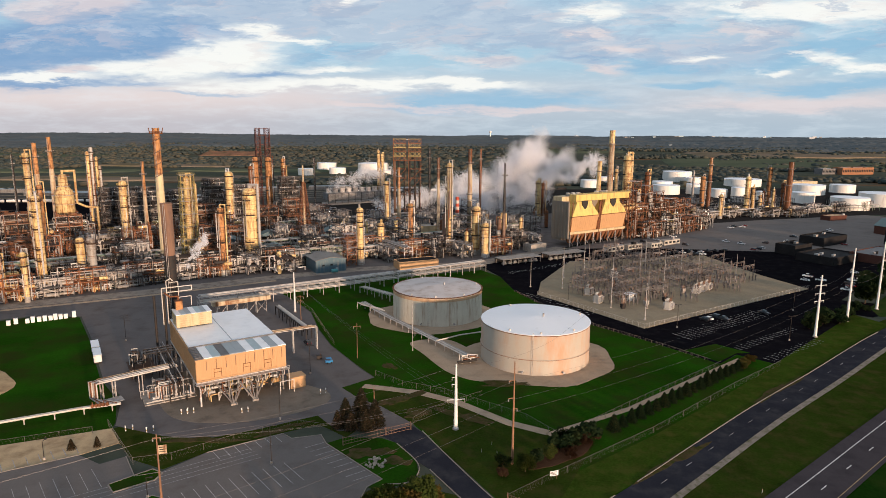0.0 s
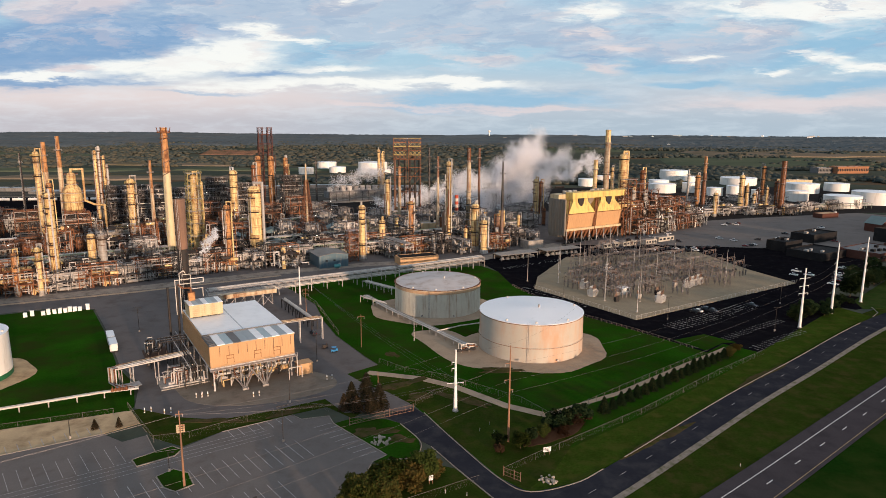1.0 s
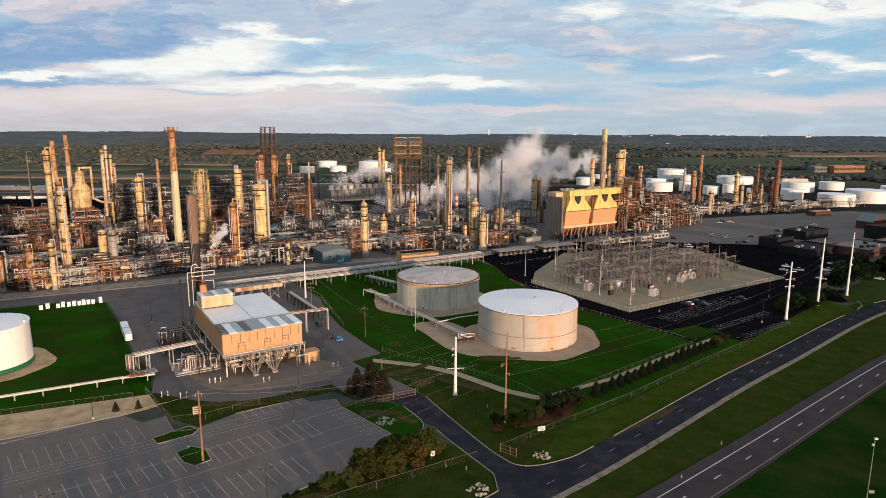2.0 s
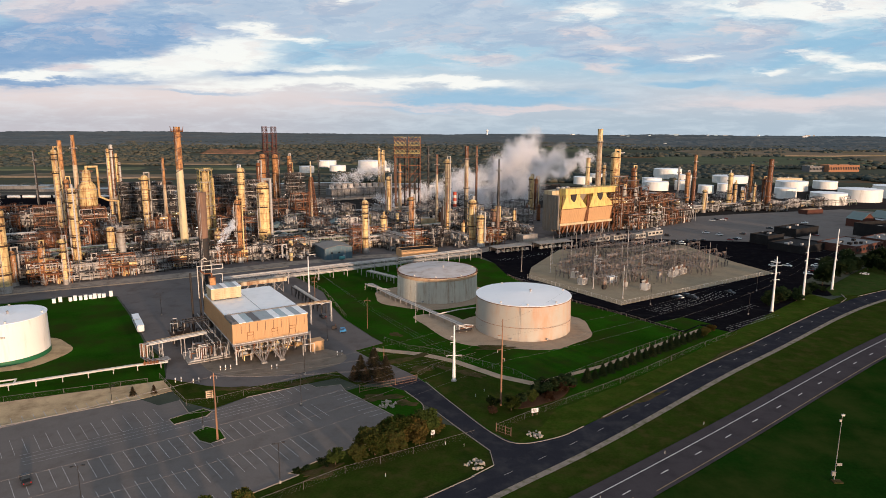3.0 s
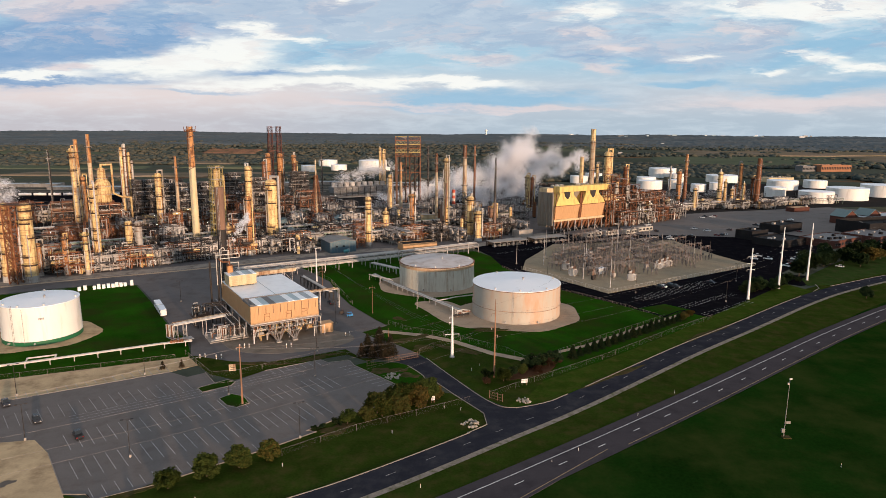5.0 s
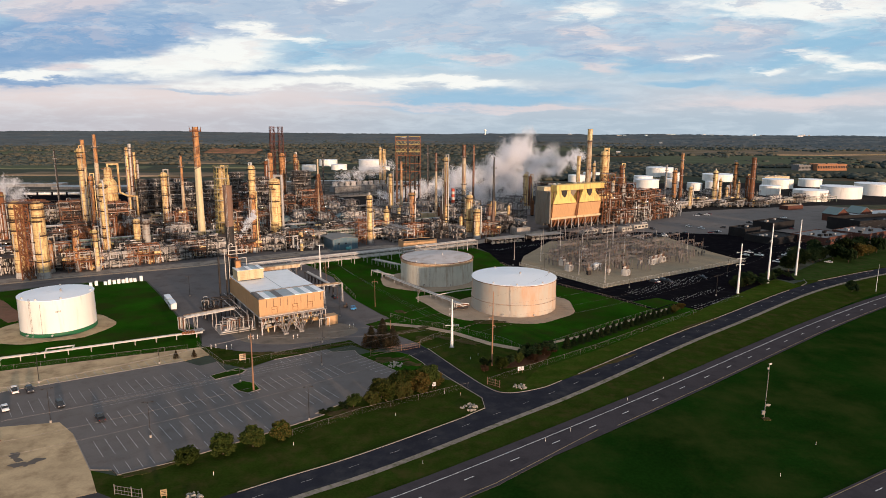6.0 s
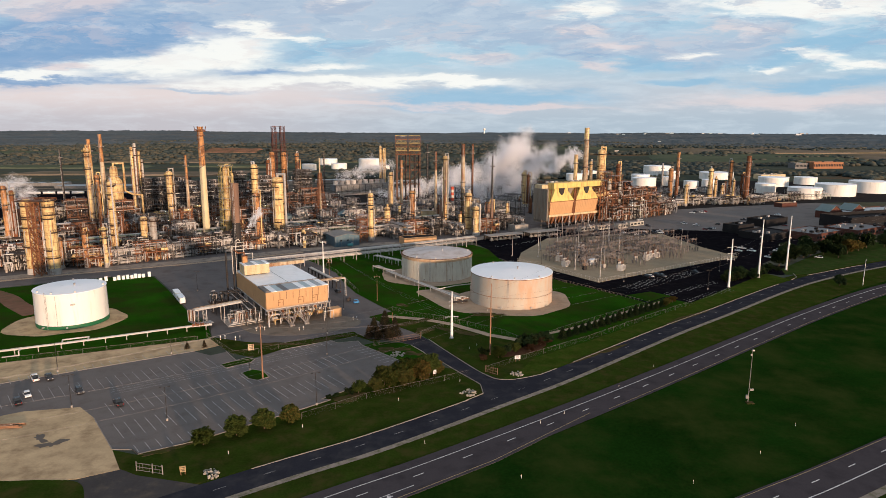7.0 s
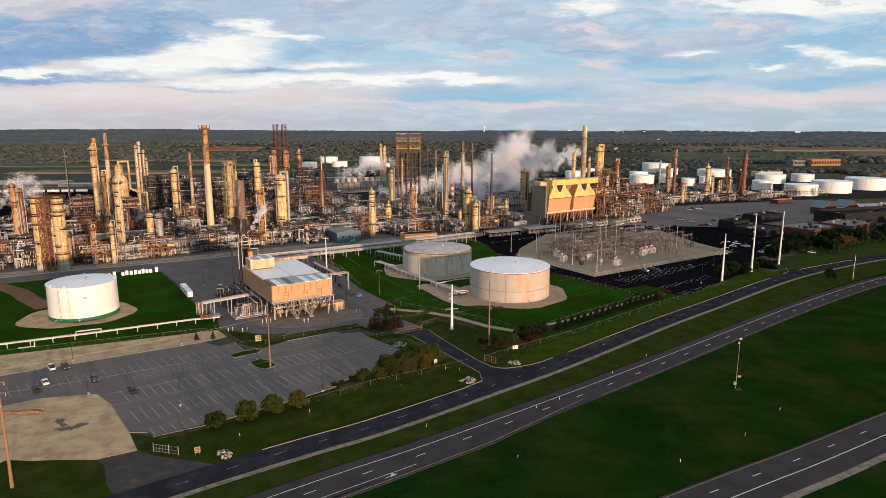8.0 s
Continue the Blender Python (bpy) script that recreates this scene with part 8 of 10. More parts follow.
def highway_lamp(x, y, h, label):
    t = thing("highway_mast", x, y, 0, 0, label, "mast", "highway masts")
    part("pole", Mesh().tube((0, 0, 0), (0, 0, h), 0.12, 0.07, n=8), "galv", t)
    part("camera_head", Mesh().box((0.2, 0, h), (0.7, 0.4, 0.4)).box((-0.3, 0, h - 1.4), (0.4, 0.3, 0.5)), "white_pipe", t)
    part("cabinet", Mesh().box((-0.5, -0.3, 2.0), (0.9, 0.5, 1.1)), "galv", t)
    part("solar_panel", Mesh().box((0.9, 0, 4.2), (1.2, 0.1, 0.7)), "galv", t)
    part("base_plate", Mesh().box((0.4, -0.6, 0.12), (2.2, 1.6, 0.24)), "bare", t)
    return t


highway_lamp(94.9, 106.0, 17.0, "grey traffic mast with cabinets on the median")
power_pole(229.1, 256.6, 14.7, 0.14, "white_pole", (), "slim pale steel road mast", 0)


def fence(points, h=2.0, step=8.0, label="grey chain-link fence on steel posts", colour="fence"):
    t = thing("fence", 0, 0, 0, 0, label, "fence", "fences")
    post = Mesh().tube((0, 0, 0), (0, 0, h), 0.05, n=5).data("post", M[colour])
    pts = [Vector(p) for p in points]
    mesh = Mesh()
    for p, q in zip(pts, pts[1:]):
        L = (q - p).length
        k = max(1, int(L / step))
        for i in range(k):
            c = p + (q - p) * (i / k)
            part("post", post, colour, t, at=(c.x, c.y, 0.05))
        mesh.bar((p.x, p.y, h), (q.x, q.y, h), 0.05)
        e = (q - p).normalized()
        for j in range(int(L / 0.9)):
            a, b = p + e * (j * 0.9), p + e * (j * 0.9 + 0.9)
            mesh.bar((a.x, a.y, 0.1), (b.x, b.y, h), 0.010).bar((b.x, b.y, 0.1), (a.x, a.y, h), 0.010)
    tagged(part("wire_mesh", mesh, colour, t), kind="stuff")
    return t


fence([(-41.4, 93.2), (-24.1, 107.3), (8.6, 126.7)])
fence([(-96, 166), (-88.2, 156.4), (-78.4, 144.9), (-69.8, 147.5), (-44.3, 167.5), (-34, 164.5)])
fence([(14.7, 130.2), (23.7, 137.6), (58.9, 164.5), (96.0, 197.0), (122.0, 218.0)])
fence([(-98, 161.5), (-165, 134.0), (-240, 100.0)])
fence([(-9, 169), (-4, 176), (12, 188.5)])
fence([(-24, 205), (-14, 196), (0, 190), (24, 172), (32, 160), (60, 184), (100, 217)], step=4)
fence([(47.0, 315.6), (85.4, 259.9), (196.4, 332.5)], 2.3, 3.2, "pale fence around the substation pad", "white_pipe")
fence([(-44, 236), (-62, 280), (-78, 306)])
fence([(36, 322), (54.5, 276), (82.7, 242), (98, 221)], 1.2, 2.5, "low pale fence between lawn and car park", "kerb")


def gate(p, q, label):
    t = thing("gate", 0, 0, 0, 0, label, "gate")
    a, b = Vector(p), Vector(q)
    for c in (a, a + (b - a) * 0.62, b):
        part("gate_post", Mesh().tube((c.x, c.y, 0), (c.x, c.y, 2.6), 0.12, n=8), "galv" if "grey" in label else "brown", t)
    for f0, f1 in ((0.0, 0.62), (0.62, 1.0)):
        c, d = a + (b - a) * f0, a + (b - a) * f1
        m = Mesh()
        for z in (0.3, 1.2, 2.2):
            m.bar((c.x, c.y, z), (d.x, d.y, z), 0.09)
        k = int((d - c).length / 0.8)
        for i in range(k + 1):
            e = c + (d - c) * (i / k)
            m.bar((e.x, e.y, 0.3), (e.x, e.y, 2.2), 0.04)
        part("gate_leaf", m, "galv" if "grey" in label else "brown", t)
    return t


gate((-27.1, 155.8), (-9.4, 165.3), "rust-brown double gate across the entrance road")
gate((14.8, 130.0), (18.6, 127.2), "rust-brown side gate at the road corner")
gate((-75.9, 64.7), (-68.7, 63.0), "low grey metal gate at the lot entrance")


def sign(x, y, w, h, z, colour, label, rz=0.3):
    t = thing("sign", x, y, 0, rz, label, "sign", "signs")
    part("post", Mesh().bar((-w * 0.35, 0, 0), (-w * 0.35, 0, z + h), 0.09).bar((w * 0.35, 0, 0), (w * 0.35, 0, z + h), 0.09), "wood", t)
    part("board", Mesh().box((0, -0.06, z + h / 2), (w, 0.08, h)), colour, t)
    bars_ = Mesh()
    for k in range(3):
        bars_.box((0, -0.11, z + h * (0.25 + 0.25 * k)), (w * 0.7, 0.02, h * 0.09))
    part("lettering", bars_, "dark_steel" if colour != "dark_steel" else "paint", t)
    return t


sign(-73.2, 150.0, 2.2, 2.4, 0.4, "stackcol", "tan information board on two posts")
sign(27.0, 140.2, 2.2, 1.3, 1.0, "car_white", "white notice board on the fence")
sign(-63.7, 63.0, 1.4, 1.6, 0.8, "yellow", "yellow warning sign on a post")
sign(-3.0, 126.0, 1.1, 1.3, 1.0, "car_white", "small white sign by the fence")
for x, y in ((-40, 88), (-56, 73), (0.5, 122), (5.5, 121), (-14, 106), (14, 152), (10, 153), (13, 157), (36, 97), (58, 118), (75, 135), (19, 62), (60, 60), (83, 74), (28, 91), (101, 90), (-5, 79)):
    t_ = thing("marker_post", x, y, 0, 0, "short white plastic marker post in grass", "marker post", "marker posts")
    part("post", Mesh().tube((0, 0, 0), (0, 0, 0.95), 0.055, n=6), "white_pole", t_)
    part("cap", Mesh().tube((0, 0, 0.95), (0, 0, 1.1), 0.06, n=6), "yellow", t_)


def bollard_pair(x, y, rz):
    t = thing("bollards", x, y, 0.08, rz, "pair of yellow and white steel bollards", "bollard", "bollards")
    for s in (-0.9, 0.9):
        b = part("bollard", Mesh().lathe(s, 0, [(0.16, 0), (0.16, 1.5), (0.10, 1.62), (0.01, 1.65)], 8), "white_pole", t)
        part("band", Mesh().lathe(s, 0, [(0.17, 0.4), (0.17, 0.9)], 8), "yellow", b)


for x, y in ((-88.6, 163.2), (-82.4, 162.6), (-77.5, 174.2), (-59.8, 175.4), (-39.2, 189.8), (-75.8, 174.4)):
    bollard_pair(x, y, 0.5)


def rock_heap(x, y, r, n, seed, label):
    q = random.Random(seed)
    t = thing("rock_heap", x, y, 0.05, 0, label, "rocks", "rock heaps")
    for i in range(n):
        a, d = q.uniform(0, 6.28), r * math.sqrt(q.random())
        s = q.uniform(0.2, 0.5)
        part("rock", blob_mesh("rock", s, q.random() * 99, "rock", 0.35), "rock", t, at=(d * math.cos(a), d * math.sin(a), s * 0.4))


def blob_mesh(name, r, seed, material, rough=0.3, sub=1):
    bm = bmesh.new()
    bmesh.ops.create_icosphere(bm, subdivisions=sub, radius=r)
    for v in bm.verts:
        v.co *= 1 + rough * noise.noise(v.co * (1.3 / r) + Vector((seed, seed * 1.7, 0)))
    me = bpy.data.meshes.new(name)
    bm.to_mesh(me)
    bm.free()
    me.materials.append(M[material])
    return me


rock_heap(8.0, 111.8, 2.6, 34, 1, "heap of pale riprap rocks beside the road")
rock_heap(25.5, 128.0, 2.2, 26, 2, "heap of pale riprap rocks in the grass")
rock_heap(-17.2, 147.0, 2.8, 40, 3, "ring of pale stones on the gate lawn")
rock_heap(-57.0, 63.2, 2.4, 30, 4, "heap of pale riprap rocks beside the apron")


# ---- vehicles ----
def vehicle(kind, paint, label):
    t = thing("pickup" if kind == "pickup" else "car", 0, -1900, 0, 0, label, kind if kind != "suv" else "car", "parked vehicles")
    L, W = (5.6, 1.95) if kind == "pickup" else (4.7, 1.85)
    hood = 1.08 if kind != "car" else 0.95
    body = Mesh()
    xs = [(-L / 2, 0.45, hood - 0.15), (-L / 2 + 0.15, 0.35, hood), (L / 2 - 0.9, 0.35, hood), (L / 2 - 0.1, 0.35, hood - 0.15), (L / 2, 0.45, hood - 0.3)]
    vs, fs = [], []
    for x, z0, z1 in xs:
        vs += [(x, -W / 2, z0), (x, W / 2, z0), (x, W / 2 - 0.05, z1), (x, -W / 2 + 0.05, z1)]
    for i in range(len(xs) - 1):
        for j in range(4):
            fs.append((i * 4 + j, i * 4 + (j + 1) % 4, (i + 1) * 4 + (j + 1) % 4, (i + 1) * 4 + j))
    k = (len(xs) - 1) * 4
    fs += [(3, 2, 1, 0), (k, k + 1, k + 2, k + 3)]
    part("body", body.add(vs, fs), paint, t)
    if kind == "pickup":
        c0, c1, r0, r1, top = -0.9, 1.35, -0.6, 0.75, 1.85
    elif kind == "suv":
        c0, c1, r0, r1, top = -2.2, 1.2, -2.0, 0.5, 1.75
    else:
        c0, c1, r0, r1, top = -1.7, 1.3, -1.1, 0.5, 1.45
    w0, w1 = W / 2 - 0.08, W / 2 - 0.25
    part("cabin", Mesh().add([(c0, -w0, hood), (c1, -w0, hood), (c1, w0, hood), (c0, w0, hood), (r0, -w1, top), (r1, -w1, top), (r1, w1, top), (r0, w1, top)],
                             ((0, 1, 5, 4), (1, 2, 6, 5), (2, 3, 7, 6), (3, 0, 4, 7))), "glass", t, "dark window glass")
    part("cabin_roof", Mesh().box(((r0 + r1) / 2, 0, top + 0.03), (r1 - r0 + 0.1, 2 * w1 + 0.1, 0.08)), paint, t)
    if kind == "pickup":
        part("cargo_bed", Mesh().box((-1.85, 0, hood + 0.01), (1.7, W - 0.35, 0.03)), "tyre", t)
    for sx in (-L * 0.31, L * 0.31):
        for sy in (-1, 1):
            part("wheel", Mesh().spin((sx, sy * (W / 2 - 0.22), 0.36), (sx, sy * (W / 2 + 0.01), 0.36), [(0, 0.36), (1, 0.36)], 12), "tyre", t)
    for sy in (-0.65, 0.65):
        part("headlight", Mesh().box((L / 2 - 0.03, sy, hood - 0.32), (0.1, 0.35, 0.16)), "lamp_clear", t)
        part("tail_light", Mesh().box((-L / 2 + 0.02, sy * 1.15, hood - 0.22), (0.08, 0.22, 0.25)), "lamp_red", t)
    return t


cars = [vehicle("pickup", "car_white", "white pickup truck parked on asphalt"), vehicle("pickup", "car_dark", "dark pickup truck parked on asphalt"),
        vehicle("car", "car_white", "white saloon car parked on asphalt"), vehicle("suv", "car_dark", "black sport utility car parked on asphalt"), vehicle("car", "car_red", "red saloon car parked on asphalt")]
stall_dir = -49.0
spots = [(0, -137.4, 121.5, stall_dir + 180), (1, -133.1, 122.3, stall_dir), (2, -131.5, 108.5, stall_dir), (1, -131.0, 103.2, stall_dir + 180), (3, -116.6, 111.3, stall_dir), (1, -99.7, 102.6, stall_dir + 180), (3, -54.7, 237.0, 120)]
q = random.Random(77)
for i in range(15):
    p = Vector((108, 258)) + DROW * (q.randrange(22) * 2.75 + 1.4) + DST * q.choice((-7.2, -3.0, 2.4))
    if i > 5:
        p = Vector((100, 408)) + DROW * (q.randrange(40) * 2.75) + DST * q.choice((-26, -18, -6, 0))
    spots.append((q.choice((0, 1, 2, 2, 3, 4, 3)), p.x, p.y, -56 + q.choice((0, 180))))
for x, y in ((215, 330), (222, 338), (232, 352), (240, 356), (205, 352), (212, 362), (246, 372), (300, 470), (262, 480), (280, 505), (330, 540), (222, 470), (215, 480), (157.3, 416), (171.6, 425.6), (153.4, 417.6), (176, 428), (161, 420), (182, 502), (256, 559.7), (267.3, 563.4), (242.7, 474.7), (220.5, 446.9), (225, 449), (229, 452), (248, 330), (226, 345), (236, 340), (214, 352), (262, 556), (250, 552)):
    spots.append((q.choice((0, 1, 2, 3, 4)), x, y, -40 + q.choice((0, 180))))
for i in range(12):
    spots.append((q.choice((0, 1, 2, 3, 3, 1)), 128 + i * 6.2 + q.uniform(-1, 1), 424 + i * 1.6, -56 + q.choice((0, 180))))
used = set()
for i, x, y, rz in spots:
    m = pose(x, y, 0.08, rz=rz)
    if i not in used:
        used.add(i)
        cars[i].matrix_basis = m
    else:
        copy_thing(cars[i], m)

cart = thing("utility_cart", -42.3, 216.4, 0.06, 0.4, "small bright blue utility cart with a canopy", "cart")
part("body", Mesh().box((0, 0, 0.7), (2.6, 1.3, 0.7)).box((0.8, 0, 1.2), (0.7, 1.2, 0.4)), "car_blue", cart)
part("canopy", Mesh().box((-0.1, 0, 1.95), (1.9, 1.35, 0.1)), "car_blue", cart)
for sx in (-0.8, 0.8):
    part("canopy_post", Mesh().bar((sx, -0.6, 1.0), (sx, -0.6, 1.9), 0.06).bar((sx, 0.6, 1.0), (sx, 0.6, 1.9), 0.06), "dark_steel", cart)
    for sy in (-0.6, 0.6):
        part("wheel", Mesh().spin((sx, sy - 0.1, 0.3), (sx, sy + 0.1, 0.3), [(0, 0.3), (1, 0.3)], 10), "tyre", cart)
gen = thing("generator", -46.6, 220.3, 0.06, 0.3, "small dark skid-mounted generator", "generator")
part("body", Mesh().box((0, 0, 0.9), (2.0, 1.2, 1.3)), "dark_steel", gen)
part("exhaust", Mesh().tube((0.5, 0, 1.5), (0.5, 0, 2.2), 0.08, n=6), "rust", gen)

for i, (x, y) in enumerate(((-188.4, 258.0), (-186.6, 260.1), (-182.5, 261.5), (-180.8, 262.6), (-178.9, 263.9), (-176.9, 264.8), (-175.2, 266.1), (-173.6, 267.0), (-171.9, 268.0), (-170.2, 269.0), (-167.6, 270.9))):
    bx = thing("storage_box", x, y, 0.06, radians(32), "white steel storage box at the lawn edge", "storage box", "storage boxes")
    hh = (1.9, 2.3, 1.7, 2.4, 1.9, 2.2, 1.8, 2.4, 2.0, 1.8, 2.6)[i]
    part("body", Mesh().box((0, 0, hh / 2), (1.5, 1.4, hh)), "white_pole", bx)
    part("lid", Mesh().box((0, 0, hh + 0.06), (1.6, 1.5, 0.12)), "car_white", bx)
for x, y in ((-133.2, 226.4), (-127.6, 217.6)):
    tr = thing("site_trailer", x, y, 0.06, radians(-58), "white metal site trailer beside the lawn", "trailer", "site trailers")
    body = Mesh().box((0, 0, 1.9), (9.0, 2.6, 2.6))
    part("body", body, "white_pole", tr)
    part("roof", Mesh().box((0, 0, 3.26), (9.1, 2.7, 0.12)), "tank_roof", tr)
    for sx in (-2, 2):
        part("window", Mesh().box((sx, -1.32, 2.2), (1.1, 0.06, 0.8)), "glass", tr)
    part("skirt", Mesh().box((0, 0, 0.32), (8.6, 2.3, 0.6)), "dark_steel", tr)
logs = thing("log_pile", -127.0, 86.0, 0.10, 0.12, "pile of weathered timber poles on sand", "timber pile")
for i in range(9):
    part("timber", Mesh().tube((-8 + (i % 3), (i % 5) * 0.5, 0.2 + 0.35 * (i // 5)), (8 - (i % 4), (i % 5) * 0.5 + 0.2, 0.2 + 0.35 * (i // 5)), 0.2, n=7), "wood", logs)
ground_piece("puddle", disc(-105, 78, 2.6, 1.9, 0.5, 24, 0.45, 8), 0.116, "wet", "dark wet patch on the sandy lot", "puddle")
ground_piece("puddle", disc(-110, 81, 2.6, 1.2, -0.5, 24, 0.45, 9), 0.118, "wet", "dark wet patch on the sandy lot", "puddle")


# ---- electrical substation ----
SA, SB = Vector((0.838, 0.547, 0)), Vector((-0.547, 0.838, 0))
SO = Vector((85.4, 260.5, 0.22))
sub_rz = math.atan2(SA.y, SA.x)


def sub_at(a, b):
    return SO + SA * a + SB * b


def gantry(w, h):
    t = thing("bus_gantry", 0, -1800, 0, 0, "grey steel substation gantry with insulator strings", "gantry", "substation gantries")
    for s in (-1, 1):
        leg = Mesh()
        for dx in (-0.35, 0.35):
            leg.bar((s * w / 2 + dx, 0, 0), (s * w / 2 + dx, 0, h), 0.15)
        for k in range(int(h / 1.2)):
            leg.bar((s * w / 2 - 0.35, 0, k * 1.2), (s * w / 2 + 0.35, 0, k * 1.2 + 1.2), 0.06)
        leg.tube((s * w / 2, 0, h), (s * w / 2, 0, h + 2.4), 0.06, n=5)
        part("leg", leg, "sub_steel", t)
    beam = Mesh()
    for dz in (0, 0.7):
        beam.bar((-w / 2, 0, h - dz), (w / 2, 0, h - dz), 0.17)
    for k in range(int(w / 1.0)):
        beam.bar((-w / 2 + k, 0, h - 0.7), (-w / 2 + k + 1, 0, h), 0.055)
    part("beam", beam, "sub_steel", t)
    ins, cond = Mesh(), Mesh()
    for k in range(3):
        x = -w / 3 + k * w / 3
        ins.spin((x, 0, h - 0.7), (x, 0, h - 2.4), [(0, 0.06), (0.15, 0.2), (0.3, 0.09), (0.45, 0.2), (0.6, 0.09), (0.75, 0.2), (1, 0.08)], 6)
        cond.bar((x, -5.5, h - 2.5), (x, 5.5, h - 2.5), 0.15).bar((x, -2, h - 2.5), (x + 0.8, -2, 3.0), 0.06).bar((x, 3, h - 2.5), (x - 0.6, 3.4, 3.2), 0.06)
        cond.box((x + 0.8, -2, 2.4), (0.6, 0.6, 1.4)).bar((x + 0.8, -2, 0), (x + 0.8, -2, 2), 0.25).box((x - 0.6, 3.4, 2.6), (0.5, 0.9, 1.2)).bar((x - 0.6, 3.4, 0), (x - 0.6, 3.4, 2.2), 0.2)
    tagged(part("insulator_string", ins, "brown", t), kind="stuff")
    tagged(part("switch_gear", cond, "sub_steel", t), kind="stuff")
    return t


def bus_stand(h):
    t = thing("bus_stand", 0, -1800, 0, 0, "row of post insulators on a low grey stand", "bus stand", "bus stands")
    part("stand", Mesh().bar((-2, 0, 0), (-2, 0, h), 0.2).bar((2, 0, 0), (2, 0, h), 0.2).bar((-2.6, 0, h), (2.6, 0, h), 0.22), "sub_steel", t)
    ins, bars_ = Mesh(), Mesh()
    for x in (-2.2, 0, 2.2):
        ins.spin((x, 0, h), (x, 0, h + 1.7), [(0, 0.1), (0.2, 0.24), (0.35, 0.12), (0.5, 0.24), (0.65, 0.12), (0.8, 0.22), (1, 0.1)], 6)
        bars_.tube((x, -5, h + 1.75), (x, 5, h + 1.75), 0.14, n=6)
    tagged(part("insulator_row", ins, "brown", t), kind="stuff")
    tagged(part("bus_bar", bars_, "galv", t), kind="stuff")
    return t


def transformer():
    t = thing("transformer", 0, -1800, 0, 0, "large pale grey power transformer with radiators", "transformer", "transformers")
    part("tank", Mesh().box((0, 0, 2.0), (4.2, 2.4, 3.2)).box((0, 0, 0.25), (4.8, 3.2, 0.5)), "white_pipe", t)
    for s in (-1, 1):
        for k in range(5):
            part("radiator", Mesh().box((-1.7 + k * 0.85, s * 1.75, 1.9), (0.28, 0.9, 2.6)), "pipe", t)
    part("conservator", Mesh().tube((-1.6, 0.9, 4.5), (1.6, 0.9, 4.5), 0.55, n=12), "white_pipe", t)
    for k in range(3):
        part("bushing", Mesh().spin((-1.3 + k * 1.3, -0.5, 3.6), (-1.3 + k * 1.3, -0.9, 6.2), [(0, 0.16), (0.2, 0.28), (0.4, 0.14), (0.6, 0.24), (0.8, 0.1), (1, 0.08)], 6), "brown", t)
    return t


g1, g2 = gantry(9.0, 9.0), gantry(12.0, 12.0)
b1, tf1 = bus_stand(3.0), transformer()
q = random.Random(5)
used_ = set()


def put_sub(ob, a, b, rz=0.0):
    m = Matrix.Translation(sub_at(a, b)) @ Matrix.Rotation(sub_rz + rz, 4, "Z")
    if ob.name in used_:
        return copy_thing(ob, m)
    used_.add(ob.name)
    ob.matrix_basis = m
    return ob


for row, b in enumerate((19, 29, 39, 49, 59, 70, 82, 94, 106)):
    for i in range(10):
        a = 8 + i * 12.2 + (row % 2) * 4
        if a < 15 or a > 122 or 60 < a < 70 or q.random() < 0.20 or (row == 0 and a < 50) or b > 58 and a < 10 + (b - 58) * 1.25:
            continue
        put_sub(g1 if (row + i) % 3 else g2, a, b + q.uniform(-1, 1), q.choice((0, 0, math.pi / 2)))
for i in range(46):
    a, b = q.uniform(16, 116), q.uniform(24, 100)
    if 58 < a < 72:
        continue
    if b < 58 or a > 12 + (b - 58) * 1.25:
        put_sub(b1, a, b, q.choice((0, math.pi / 2)))
for a, b in ((14, 40), (22, 54), (34, 14), (50, 60), (72, 26), (78, 27), (84, 28), (62, 74)):
    put_sub(tf1, a, b, 0.3)
ctrl = thing("control_shed", *sub_at(31, 35).xy, 0.22, sub_rz, "small white substation control shed", "shed")
part("wall", Mesh().box((0, 0, 1.6), (5.5, 3.6, 3.2)), "white_pole", ctrl)
part("roof", Mesh().box((0, 0, 3.3), (6.0, 4.1, 0.25)), "metal_roof", ctrl)
part("door", Mesh().box((0.6, -1.83, 1.1), (1.0, 0.08, 2.1)), "roof_grey", ctrl)
for a, b, h in ((10, 8, 17), (12, 30, 20), (30, 46, 20), (18, 70, 18), (48, 84, 18), (50, 30, 24), (26, 20, 21), (70, 62, 20), (80, 90, 20), (92, 40, 18), (104, 60, 16), (64, 96, 17), (96, 80, 18), (36, 88, 18), (84, 70, 27), (112, 30, 16), (6, 82, 16)):
    p = sub_at(a, b)
    ms = thing("lightning_mast", p.x, p.y, 0.22, 0, "slim grey lightning mast in the substation", "mast", "lightning masts")
    part("shaft", Mesh().lathe(0, 0, [(0.26, 0), (0.10, h), (0.01, h + 0.05)], 8), "steel", ms)
    part("base_plate", Mesh().box((0, 0, 0.15), (1.0, 1.0, 0.3)), "concrete", ms)
